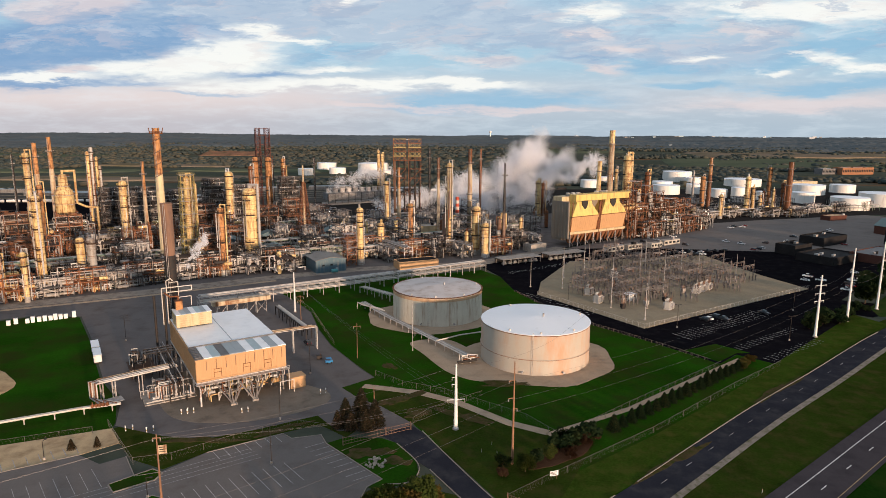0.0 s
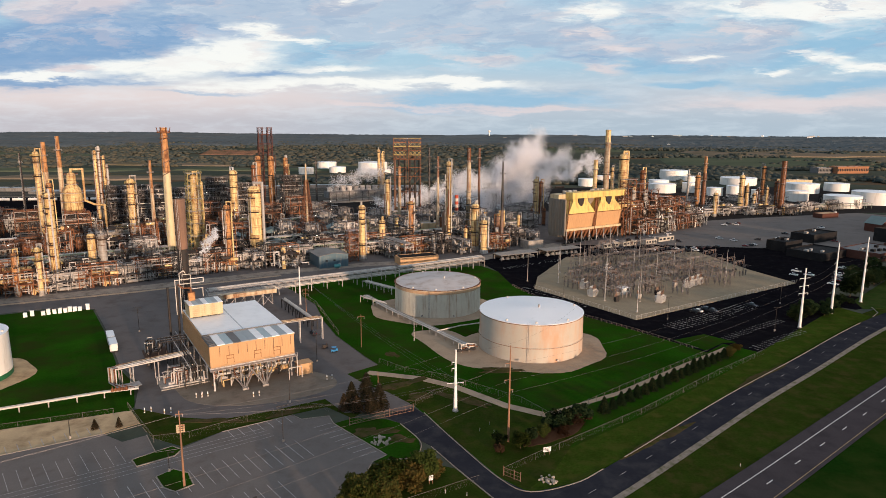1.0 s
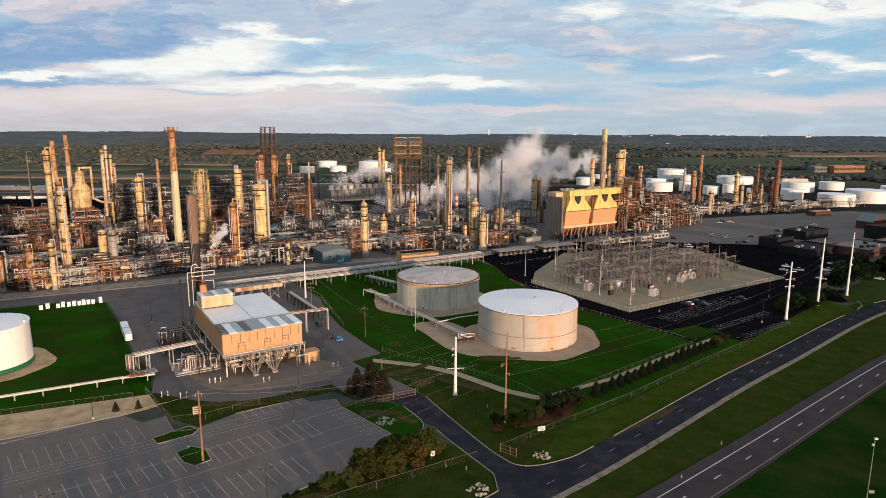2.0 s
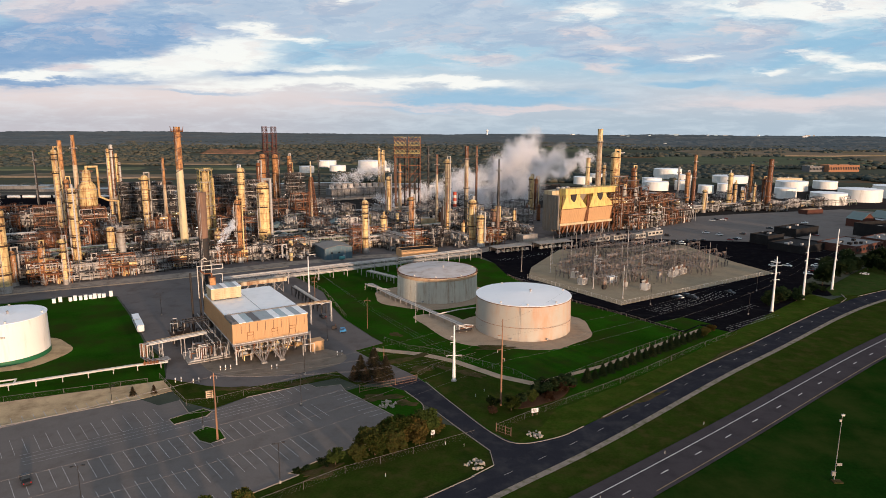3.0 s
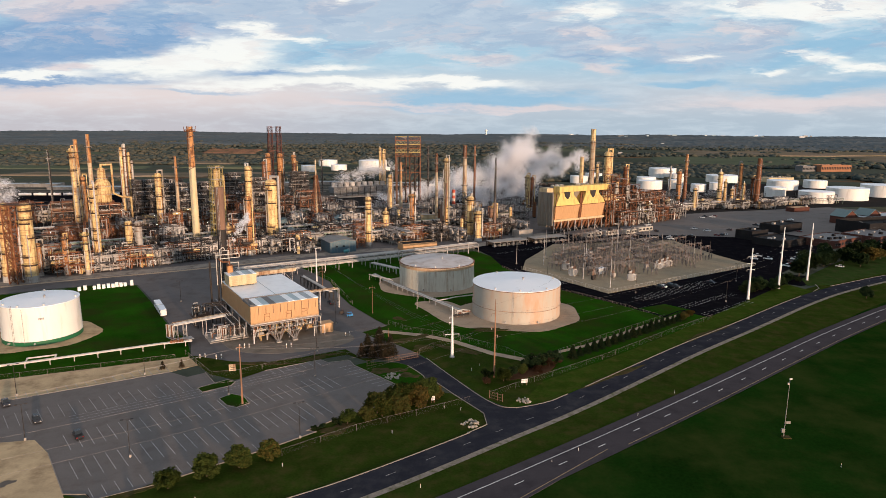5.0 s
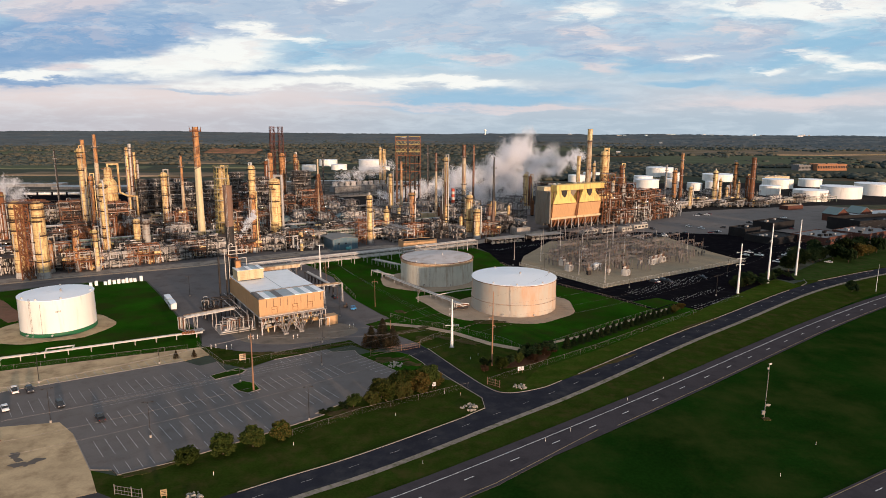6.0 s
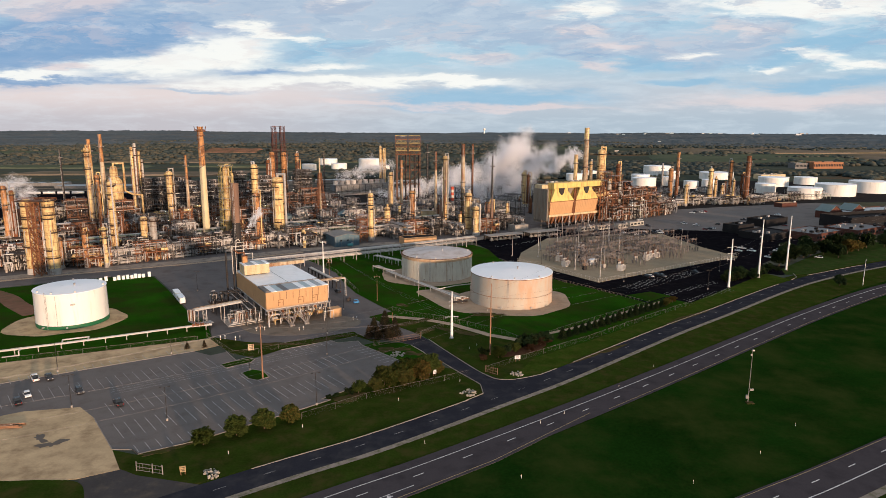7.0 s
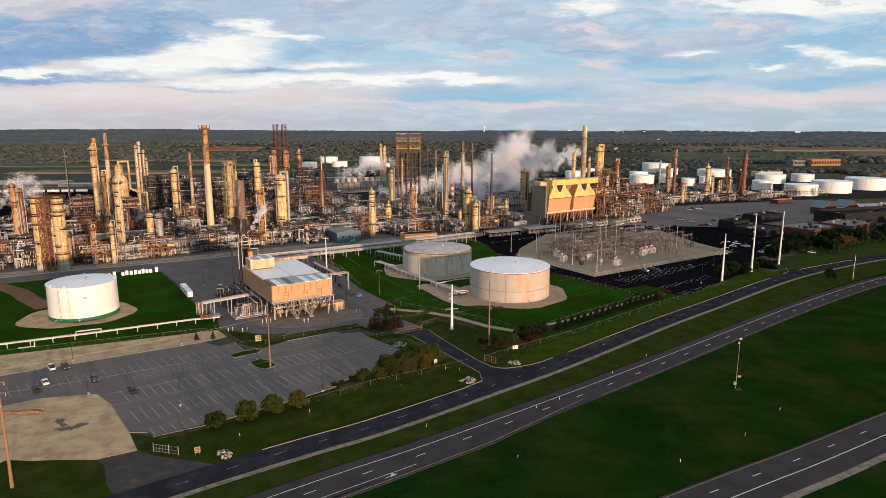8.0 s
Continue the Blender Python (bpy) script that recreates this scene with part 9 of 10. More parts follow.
for k, (b0, a0, a1, h) in enumerate(((25, 18, 56, 7.2), (33, 74, 112, 8.4), (38, 17, 58, 6.0), (47, 72, 118, 8.8), (52, 18, 58, 7.4), (64, 30, 58, 6.6), (68, 74, 116, 8.6), (84, 48, 112, 8.0))):
    bus = thing("overhead_bus", *sub_at(a0, b0).xy, 0.22, sub_rz, "long run of grey substation bus tubes on posts", "bus tubes", "substation buses")
    for j in range(3):
        part("bus_tube", Mesh().tube((0, j * 1.5, h), (a1 - a0, j * 1.5, h), 0.12, n=6), "sub_steel" if k % 3 else "galv", bus)
    for i in range(int((a1 - a0) / 9) + 1):
        x = min(i * 9.0, a1 - a0)
        part("bus_post", Mesh().bar((x, 1.5, 0), (x, 1.5, h - 0.9), 0.2).bar((x, -0.3, h - 0.9), (x, 3.3, h - 0.9), 0.18).bar((x, 0, h - 0.9), (x, 0, h), 0.14).bar((x, 3.0, h - 0.9), (x, 3.0, h), 0.14), "sub_steel", bus)
for a_, b_ in ((16, 26), (24, 33), (44, 24), (56, 40), (38, 52), (70, 48), (86, 56), (94, 34), (60, 66), (78, 80), (104, 46), (30, 24), (66, 30), (98, 68)):
    p = sub_at(a_, b_)
    brk = thing("circuit_breaker", p.x, p.y, 0.22, sub_rz, "grey circuit breaker cabinet with three bushings", "circuit breaker", "circuit breakers")
    part("cabinet", Mesh().box((0, 0, 1.5), (2.6, 1.5, 1.8)).box((0, 0, 0.3), (2.2, 1.2, 0.6)), "clad_grey" if int(a_) % 3 == 0 else "dark_steel", brk)
    for k in (-0.8, 0, 0.8):
        part("bushing", Mesh().spin((k, 0, 2.4), (k * 1.3, 0.3, 4.6), [(0, 0.14), (0.25, 0.26), (0.4, 0.13), (0.6, 0.24), (0.8, 0.1), (1, 0.06)], 6), "brown", brk)


# ---- buildings ----
def flat_block(x, y, w, d, h, rz, wall, roof, label, windows=0, parapet=0.6, units=3, name="building", cat="building", seed=1):
    t = thing(name, x, y, 0.05, rz, label, cat)
    for n_, c, s in (("front", (0, -d / 2 + 0.15), (w, 0.3)), ("back", (0, d / 2 - 0.15), (w, 0.3)), ("end", (-w / 2 + 0.15, 0), (0.3, d - 0.6)), ("end", (w / 2 - 0.15, 0), (0.3, d - 0.6))):
        part("wall", Mesh().box((*c, (h + parapet) / 2), (*s, h + parapet)), wall, t)
    part("roof", Mesh().box((0, 0, h), (w - 0.5, d - 0.5, 0.3)), roof, t)
    q_ = random.Random(seed)
    for i in range(units):
        part("roof_unit", Mesh().box((q_.uniform(-w * 0.4, w * 0.4), q_.uniform(-d * 0.35, d * 0.35), h + 0.9), (q_.uniform(1.5, 3), q_.uniform(1.5, 2.5), 1.5)), q_.choice(("steel", "concrete", "black_roof")), t)
    for i in range(windows):
        wx = -w / 2 + w * (i + 0.5) / windows
        win = part("window", Mesh().box((wx, -d / 2 - 0.02, h * 0.55), (w / windows * 0.62, 0.1, h * 0.36)), "glass", t)
        part("window_frame", Mesh().box((wx, -d / 2 - 0.04, h * 0.55 + h * 0.19), (w / windows * 0.66, 0.14, 0.12)).box((wx, -d / 2 - 0.04, h * 0.55 - h * 0.19), (w / windows * 0.66, 0.14, 0.12)), "dark_steel", win)
    return t


def gable_house(x, y, w, d, h, rise, rz, wall, roof, label, open_sides=False, name="shed", cat="shed"):
    t = thing(name, x, y, 0.05, rz, label, cat)
    if open_sides:
        for sx in (-1, 1):
            for k in range(4):
                part("post", Mesh().bar((sx * (w / 2 - 0.3), -d / 2 + 0.3 + k * (d - 0.6) / 3, 0), (sx * (w / 2 - 0.3), -d / 2 + 0.3 + k * (d - 0.6) / 3, h), 0.25), "steel", t)
    else:
        part("wall", Mesh().box((0, 0, h / 2), (w, d, h)), wall, t)
        part("door", Mesh().box((w * 0.2, -d / 2 - 0.03, 1.3), (1.6, 0.1, 2.6)), "roof_grey", t)
        for k in (-0.25, 0.02):
            part("window", Mesh().box((w * k, -d / 2 - 0.03, h * 0.6), (1.4, 0.1, 1.0)), "glass", t)
    for s in (-1, 1):
        part("gable", Mesh().add([(-w / 2, s * d / 2, h), (w / 2, s * d / 2, h), (0, s * d / 2, h + rise), (-w / 2, s * (d / 2 - 0.2), h), (w / 2, s * (d / 2 - 0.2), h), (0, s * (d / 2 - 0.2), h + rise)],
                                 ((0, 1, 2), (5, 4, 3), (0, 3, 4, 1), (1, 4, 5, 2), (2, 5, 3, 0))), wall, t)
        o, e = 0.5, 0.4
        sl = rise / (w / 2)
        a, b = (s * (w / 2 + o), h - o * sl), (0.0, h + rise)
        part("roof_slope", Mesh().add([(a[0], -d / 2 - e, a[1] + 0.02), (b[0], -d / 2 - e, b[1] + 0.02), (b[0], d / 2 + e, b[1] + 0.02), (a[0], d / 2 + e, a[1] + 0.02),
                                       (a[0], -d / 2 - e, a[1] + 0.25), (b[0], -d / 2 - e, b[1] + 0.25), (b[0], d / 2 + e, b[1] + 0.25), (a[0], d / 2 + e, a[1] + 0.25)],
                                      ((0, 1, 2, 3), (7, 6, 5, 4), (0, 4, 5, 1), (1, 5, 6, 2), (2, 6, 7, 3), (3, 7, 4, 0))), roof, t)
    return t


gable_house(-74.0, 374.5, 18.5, 20.0, 7.4, 1.5, radians(29), "blue_wall", "roof_dull", "blue-grey metal workshop with a low gable roof", name="workshop", cat="workshop")
skid_t = thing("teal_tank_skid", -66.5, 362.5, 0.05, 0.5, "small teal tank skid beside the workshop", "tank skid")
part("tank", Mesh().spin((-2, 0, 1.6), (2, 0, 1.6), [(0, 0.5), (0.08, 1.1), (0.92, 1.1), (1, 0.5)], 12), "teal", skid_t)
part("saddle", Mesh().box((-1.2, 0, 0.4), (0.5, 1.8, 0.8)).box((1.2, 0, 0.4), (0.5, 1.8, 0.8)), "steel", skid_t)
for x, y, w, d in ((-131.0, 452.0, 15, 14), (-148.0, 424.0, 14, 16), (-88.0, 474.0, 14, 12), (-112.0, 400.0, 12, 14)):
    gable_house(x, y, w, d, 8.0, 3.0, radians(20), "blue_wall", "teal_roof", "open-sided shelter with a blue-grey gable roof", True, "shelter", "shelter")
basin = thing("concrete_basin", -19.2, 382.5, 0.05, radians(25), "tan concrete-walled basin beside the pipe racks", "basin")
part("wall", Mesh().box((0, -5, 2.4), (26, 0.5, 4.8)), "tan_wall", basin)
part("wall", Mesh().box((0, 5, 2.4), (26, 0.5, 4.8)), "tan_wall", basin)
for s in (-12.75, 12.75):
    part("wall", Mesh().box((s, 0, 2.4), (0.5, 9.5, 4.8)), "tan_wall", basin)
part("cover", Mesh().box((0, 0, 4.5), (25, 9.4, 0.3)), "plant", basin)
for x, y, w, d, h in ((46.0, 398.0, 30, 10, 3.7), (78.0, 414.0, 30, 10, 3.9)):
    ca = thing("canopy_shed", x, y, 0.05, radians(28), "long low shed with a pale flat metal roof", "shed")
    part("roof", Mesh().box((0, 0, h), (w, d, 0.4)), "concrete", ca)
    for k in range(6):
        for s in (-1, 1):
            part("post", Mesh().bar((-w / 2 + 1 + k * (w - 2) / 5, s * (d / 2 - 0.5), 0), (-w / 2 + 1 + k * (w - 2) / 5, s * (d / 2 - 0.5), h), 0.25), "steel", ca)
    for k in range(7):
        part("pump", Mesh().tube((-w / 2 + 2.5 + k * 4, -1, 1.0), (-w / 2 + 4.6 + k * 4, -1, 1.0), 0.7, n=10).box((-w / 2 + 3.5 + k * 4, -1, 0.3), (3, 1.6, 0.6)), rng.choice(("steel", "clad_grey", "pipe")), ca)
    part("back_wall", Mesh().box((0, d / 2 - 0.2, h / 2), (w, 0.2, h)), "dark_steel", ca)
for x, y, w in ((118, 440, 16), (134, 449, 14), (152, 456, 12), (168, 470, 18)):
    flat_block(x, y, w, 5, 3.4, radians(33), "cabin_wall", "concrete", "long pale portable office cabin", 4, 0.15, 1, "site_cabin", "cabin", int(x))
flat_block(-14.5, 486.0, 14, 10, 10.5, radians(10), "cream_wall", "concrete", "cream-yellow box-shaped equipment house", 0, 0.3, 2, "equipment_house", "building", 2)
flat_block(62.0, 440.0, 14, 9, 5, radians(33), "concrete", "concrete", "small concrete switch house", 0, 0.3, 2, "switch_house", "building", 3)

flat_block(253.0, 412.0, 34, 24, 4.2, radians(33), "black_roof", "black_roof", "low black office block with a flat roof", 0, 1.0, 3, "office_block", "office building", 4)
flat_block(244.0, 438.0, 22, 14, 6.0, radians(33), "black_roof", "black_roof", "black two-storey office block with a flat roof", 0, 1.0, 2, "office_block", "office building", 5)
flat_block(288.0, 478.0, 34, 18, 5.6, radians(33), "black_roof", "black_roof", "long black office block with a flat roof", 0, 1.0, 2, "office_block", "office building", 6)
flat_block(292.0, 414.0, 40, 26, 5.0, radians(33), "brick", "roof_dark", "low red brick building with a grey flat roof", 9, 0.6, 8, "brick_building", "building", 7)
flat_block(336.0, 432.0, 44, 26, 5.4, radians(33), "brick", "roof_dark", "low red brick building with roof units", 9, 0.6, 9, "brick_building", "building", 8)
flat_block(386.0, 480.0, 100, 30, 7.0, radians(20), "black_roof", "black_roof", "long dark office building with a black roof band", 20, 3.4, 5, "brick_building", "building", 9)
flat_block(430.0, 540.0, 110, 30, 6.0, radians(20), "brick", "roof_grey", "long red brick building with a pale flat roof", 16, 0.8, 8, "brick_building", "building", 10)
for x, y in ((370.0, 524.0), (398.0, 534.0)):
    gable_house(x, y, 16, 15, 7.0, 5.5, radians(20), "brick", "teal_roof", "brick hall with a steep green-grey gable roof", False, "hall", "building")
flat_block(826.0, 1300.0, 74, 24, 13.5, radians(12), "orange_brick", "concrete", "long orange brick three-storey office far off", 18, 0.8, 3, "far_office", "office building", 11)
flat_block(770.0, 1300.0, 34, 22, 11.0, radians(12), "roof_dark", "roof_grey", "long dark office building far off", 10, 0.8, 3, "far_office", "office building", 12)
flat_block(560.0, 1010.0, 50, 18, 7.0, radians(15), "cream_wall", "concrete", "pale low warehouse beside the tank farm", 0, 0.4, 2, "warehouse", "warehouse", 13)
flat_block(1080.0, 1280.0, 70, 22, 11.0, radians(8), "roof_grey", "roof_grey", "grey office building far off", 14, 0.8, 3, "far_office", "office building", 14)
flat_block(376.0, 612.0, 24, 10, 4.2, radians(25), "brick", "tan_wall", "low orange brick store in the yard", 0, 0.3, 1, "store", "building", 15)


# cooling tower
ct = thing("cooling_tower", -108.0, 730.0, 0.05, radians(33), "long grey cooling tower with a row of fan stacks", "cooling tower")
part("casing", Mesh().box((0, 0, 9.5), (74, 16, 7)), "clad_dull", ct)
part("basin", Mesh().box((0, 0, 1.0), (76, 18, 2.0)), "concrete", ct)
for i in range(11):
    part("louvre", Mesh().box((0, -8.2, 2.6 + i * 0.95), (74, 0.25, 0.3)), "steel", ct)
for i in range(9):
    part("fan_stack", Mesh().lathe(-33 + i * 8.25, 0, [(3.6, 13), (3.1, 14.5), (3.0, 16), (3.4, 18), (3.1, 18), (2.8, 16)], 18), "steel", ct)
for i in range(10):
    part("frame_post", Mesh().bar((-37 + i * 8.2, -8.4, 0), (-37 + i * 8.2, -8.4, 13), 0.4), "dark_steel", ct)
part("roof_rail", Mesh().bar((-37, -8, 14.1), (37, -8, 14.1), 0.15).bar((-37, -8, 13.6), (37, -8, 13.6), 0.12), "steel", ct)

# rail yard, coal yard and rail cars to the west
ground_piece("rail_yard", [(-900, 560), (-640, 560), (-330, 640), (-100, 760), (60, 860), (40, 940), (-140, 930), (-420, 900), (-700, 860), (-1000, 760)], 0.06, "ballast", "grey-brown ballast of the rail yard", "ground")
for i in range(5):
    ground_piece("track_bed", strip([(-900, 690 + i * 34), (-500, 724 + i * 34), (-160, 790 + i * 26)], -2.2, 2.2)[0] + strip([(-900, 690 + i * 34), (-500, 724 + i * 34), (-160, 790 + i * 26)], -2.2, 2.2)[1][::-1], 0.16, "shoulder", "stony track bed in the rail yard", "track")
for x, y, w, d in ((-250, 880, 90, 18), (-330, 760, 70, 16), (-600, 830, 110, 20), (-170, 905, 60, 14), (-60, 890, 50, 14)):
    flat_block(x, y, w, d, 4.2, radians(7), "clad_dull", "roof_grey", "long low warehouse with a pale roof", 0, 0.2, 0, "warehouse", "warehouse", int(-x))
# coal yard
ground_piece("coal_yard", [(-640, 560), (-420, 500), (-300, 560), (-260, 640), (-420, 760), (-640, 720)], 0.30, "dark", "black coal and coke storage yard", "ground")
for i in range(22):
    p = Vector((-610, 690)) + Vector((0.992, 0.12)) * (i * 17.0)
    rc = thing("rail_car", p.x, p.y, 0.05, math.atan2(0.12, 0.992), "pale tank wagon in a long train" if i % 5 else "dark tank wagon in a long train", "rail car", "rail cars")
    part("tank", Mesh().spin((-7.2, 0, 2.7), (7.2, 0, 2.7), [(0, 0.6), (0.03, 1.5), (0.97, 1.5), (1, 0.6)], 12), "white_pole" if i % 5 else "dark_steel", rc)
    part("underframe", Mesh().box((0, 0, 0.95), (15.4, 2.2, 0.3)), "dark_steel", rc)
    for s in (-5.2, 5.2):
        part("bogie", Mesh().box((s, 0, 0.45), (2.6, 2.0, 0.7)), "tyre", rc)
    part("dome", Mesh().lathe(0, 0, [(0.6, 4.1), (0.6, 4.6), (0.01, 4.7)], 8), "white_pole" if i % 5 else "dark_steel", rc)
for i in range(18):
    p = Vector((-120, 850)) + Vector((0.98, 0.2)) * (i * 17.0)
    rc = thing("rail_car", p.x, p.y, 0.05, math.atan2(0.2, 0.98), "dark tank wagon on the far siding", "rail car", "rail cars")
    part("tank", Mesh().spin((-7.2, 0, 2.7), (7.2, 0, 2.7), [(0, 0.6), (0.03, 1.5), (0.97, 1.5), (1, 0.6)], 10), "dark_steel" if i % 3 else "white_pole", rc)
    part("underframe", Mesh().box((0, 0, 0.9), (15.4, 2.2, 0.5)), "dark_steel", rc)
flat_block(-470.0, 800.0, 130, 22, 3.6, radians(4), "clad_dull", "roof_grey", "long low pale warehouse behind the rail yard", 0, 0.2, 0, "warehouse", "warehouse", 16)
teal = thing("spheroid_tank", -291.5, 343.0, 0.05, 0, "pale teal conical storage drum among pipes", "vessel")
part("shell", Mesh().lathe(0, 0, [(3.6, 0), (3.6, 12.0), (1.5, 15.0), (0.02, 15.3)], 20), "teal_roof", teal)
part("base_ring", Mesh().ring(0, 0, 0, 3.6, 4.2, 0.5, 20), "concrete", teal)

for x, y, rx, ry, a in ((-14, 186, 7, 2.6, 0.7), (6, 174, 8, 2.4, -0.6), (-8, 176, 5, 2.2, 0.5), (-20, 152, 5, 3, 0.4), (-12, 148, 3.5, 2, 0.2), (-66, 158, 9, 1.6, 0.1), (-46, 165, 8, 1.5, 0.5), (20, 199, 9, 2, 0.1),
                        (-30, 108, 6, 2, 0.6), (-72, 76, 6, 1.6, 0.6), (60, 150, 12, 1.6, 0.70), (110, 196, 14, 1.6, 0.72), (-20, 214, 4, 1.5, -1.0)):
    ground_piece("bare_patch", disc(x, y, rx, ry, a, 28, 0.35, int(x + y)), 0.125, "bare", "worn bare soil patch in the grass", "soil patch")

# ---- vegetation ----
def leaf_cloud(mesh, lumps, per, size, q, upward=0.3):
    """Many small leaves spread through the outer parts of a set of lumps (x, y, z, r)."""
    for x, y, z, r in lumps:
        for i in range(per):
            d = Vector((q.gauss(0, 1), q.gauss(0, 1), q.gauss(0, 1)))
            d.normalize()
            d *= r * (q.random() ** 0.4) * q.uniform(0.75, 1.12)
            c = Vector((x, y, z)) + Vector((d.x, d.y, d.z * 0.85))
            a = Vector((q.gauss(0, 1), q.gauss(0, 1), q.gauss(0, 1) * 0.6)).normalized()
            b = a.orthogonal().normalized()
            s = size * q.uniform(0.6, 1.4)
            mesh.add([c - a * s, c + b * s * 0.55, c + a * s, c - b * s * 0.55], ((0, 1, 2, 3),))


def broad_tree(seed, h, spread, leaf, label, name="tree", trunk_h=0.24, per=150, lumps=16, size=0.28, cat="tree"):
    q = random.Random(seed)
    t = thing(name, 0, -1700, 0, 0, label, cat, "trees and bushes")
    th = h * trunk_h
    low = 0.02 if trunk_h > 0.2 else 0.18
    trunk = Mesh().spin((0, 0, 0), (q.uniform(-0.2, 0.2), q.uniform(-0.2, 0.2), th * 1.5), [(0, 0.05 * h * 0.6), (0.5, 0.03 * h * 0.7), (1, 0.018 * h)], 8)
    part("trunk", trunk, "bark", t)
    ls = []
    for i in range(lumps):
        a, d = i * 2.399 + q.uniform(-0.5, 0.5), spread * math.sqrt((i + 0.5) / lumps) * 0.78
        z = th + (h - th) * (low + (0.90 - low) * q.random() * (1 - 0.45 * (d / spread) ** 2))
        ls.append((d * math.cos(a), d * math.sin(a), z, spread * q.uniform(0.26, 0.46)))
    limbs = Mesh()
    for x, y, z, r in ls[:7]:
        limbs.tube((0, 0, th * 0.8), (x * 0.9, y * 0.9, z), 0.022 * h * 0.5, 0.02, n=5)
    part("limbs", limbs, "bark", t)
    crown = Mesh()
    leaf_cloud(crown, ls, per, size, q)
    part("crown", crown, leaf, t)
    return t


def conifer(seed, h, w, label, dense=1.0, leaf="needle"):
    q = random.Random(seed)
    t = thing("conifer", 0, -1700, 0, 0, label, "conifer", "trees and bushes")
    part("trunk", Mesh().spin((0, 0, 0), (0, 0, h * 0.95), [(0, 0.2), (1, 0.03)], 7), "bark", t)
    m = Mesh()
    rows = int(h * 16 * dense)
    for i in range(rows):
        f = (i + 0.5) / rows
        z = h * (0.06 + 0.92 * f)
        reach = w * (1 - f) ** 0.85 + 0.15
        a = i * 2.399
        for k in range(14):
            d = reach * q.uniform(0.25, 1.08)
            aa = a + q.uniform(-0.35, 0.35)
            c = Vector((d * math.cos(aa), d * math.sin(aa), z - 0.25 * d + q.uniform(-0.2, 0.2)))
            e = Vector((math.cos(aa + q.uniform(-0.8, 0.8)), math.sin(aa + q.uniform(-0.8, 0.8)), q.uniform(-0.5, 0.2))).normalized()
            s = q.uniform(0.3, 0.55) * (1.0 if dense == 1.0 else 0.55)
            o = e.cross(Vector((0, 0, 1))).normalized() * s * 0.5
            m.add([c - e * s, c + o, c + e * s, c - o], ((0, 1, 2, 3),))
    part("crown", m, leaf, t)
    return t


def scatter(ob, spots, seed, lo=0.85, hi=1.15):
    q = random.Random(seed)
    for i, (x, y, s) in enumerate(spots):
        k = s * q.uniform(lo, hi)
        m = Matrix.Translation((x, y, 0.04)) @ Matrix.Rotation(q.uniform(0, 6.28), 4, "Z")
        if i == 0:
            ob.scale = (k, k, k)
            ob.matrix_basis = m @ Matrix.Diagonal((k, k, k, 1))
        else:
            c = copy_thing(ob, m)
            c.scale = (k, k, k * q.uniform(0.9, 1.1))


round_a = broad_tree(1, 5.6, 3.1, "leaf", "rounded olive-green tree on the roadside grass", per=190, lumps=30)
scatter(round_a, [(-64.3, 77.8, 1.06), (-50.6, 87.3, 0.98), (20.4, 143.6, 0.86), (27.4, 150.4, 0.72)], 1)
round_b = broad_tree(2, 5.4, 3.0, "leaf", "rounded dark green tree on the roadside grass", per=190, lumps=30)
scatter(round_b, [(-57.2, 83.2, 0.92), (-44.3, 91.5, 1.02)], 2)
thicket_a = broad_tree(3, 6.4, 3.6, "leaf", "dense dark green thicket tree beside the drive", per=170, lumps=22)
scatter(thicket_a, [(-17.8, 116.5, 1.2), (-10.5, 124.9, 1.25), (-27.2, 111.5, 0.75), (-4.8, 127.4, 1.15), (-14.2, 122.4, 1.2)], 3)
thicket_b = broad_tree(4, 5.8, 3.4, "leaf_autumn", "yellowing thicket tree beside the drive", per=170, lumps=22)
scatter(thicket_b, [(-13.0, 118.5, 1.1), (-22.0, 113.5, 0.85), (-7.5, 123.2, 1.1), (-19.5, 118.5, 1.05), (-2.6, 129.4, 0.9)], 4)
ground_piece("mulch_bed", disc(30.5, 152.5, 11.0, 4.2, 0.72, 30, 0.1, 12), 0.11, "mulch", "red-brown mulch bed under the bushes", "planting bed")
red_b = broad_tree(5, 3.4, 2.3, "red_leaf", "red-brown autumn shrub in the lawn corner", "shrub", 0.12, 150, 14, 0.24, "shrub")
scatter(red_b, [(38.1, 157.6, 0.9), (41.7, 160.6, 0.7), (14.5, 141.0, 0.6), (33.0, 150.5, 0.7)], 5)
dark_b = conifer(6, 3.4, 1.45, "dark cone-shaped evergreen shrub in a row", 3.0, "evergreen")
hedge_spots = []
for i in range(18):
    f = i / 17
    hedge_spots.append((47.8 + (104 - 47.8) * f + 0.4, 165.5 + (212.5 - 165.5) * f + 0.9, 0.95 if i % 3 else 1.1))
scatter(dark_b, hedge_spots, 6, 1.0, 1.3)
pine = conifer(1, 9.0, 3.4, "dark bushy conifer beside the gate")
scatter(pine, [(-28.4, 168.6, 0.95), (-24.1, 170.6, 1.08), (-19.8, 167.8, 0.95), (-26.4, 165.0, 0.72), (-22.2, 164.8, 0.7), (-30.4, 166.0, 0.66), (-98.5, 152.4, 0.3), (-92.5, 154.0, 0.27)], 7)
oak_a = broad_tree(8, 10.0, 5.5, "evergreen", "large dark green tree by the offices", per=105, lumps=26, size=0.58)
oak_b = broad_tree(9, 9.0, 5.0, "leaf_autumn", "large autumn-tinted tree by the offices", per=105, lumps=26, size=0.56)
q = random.Random(31)
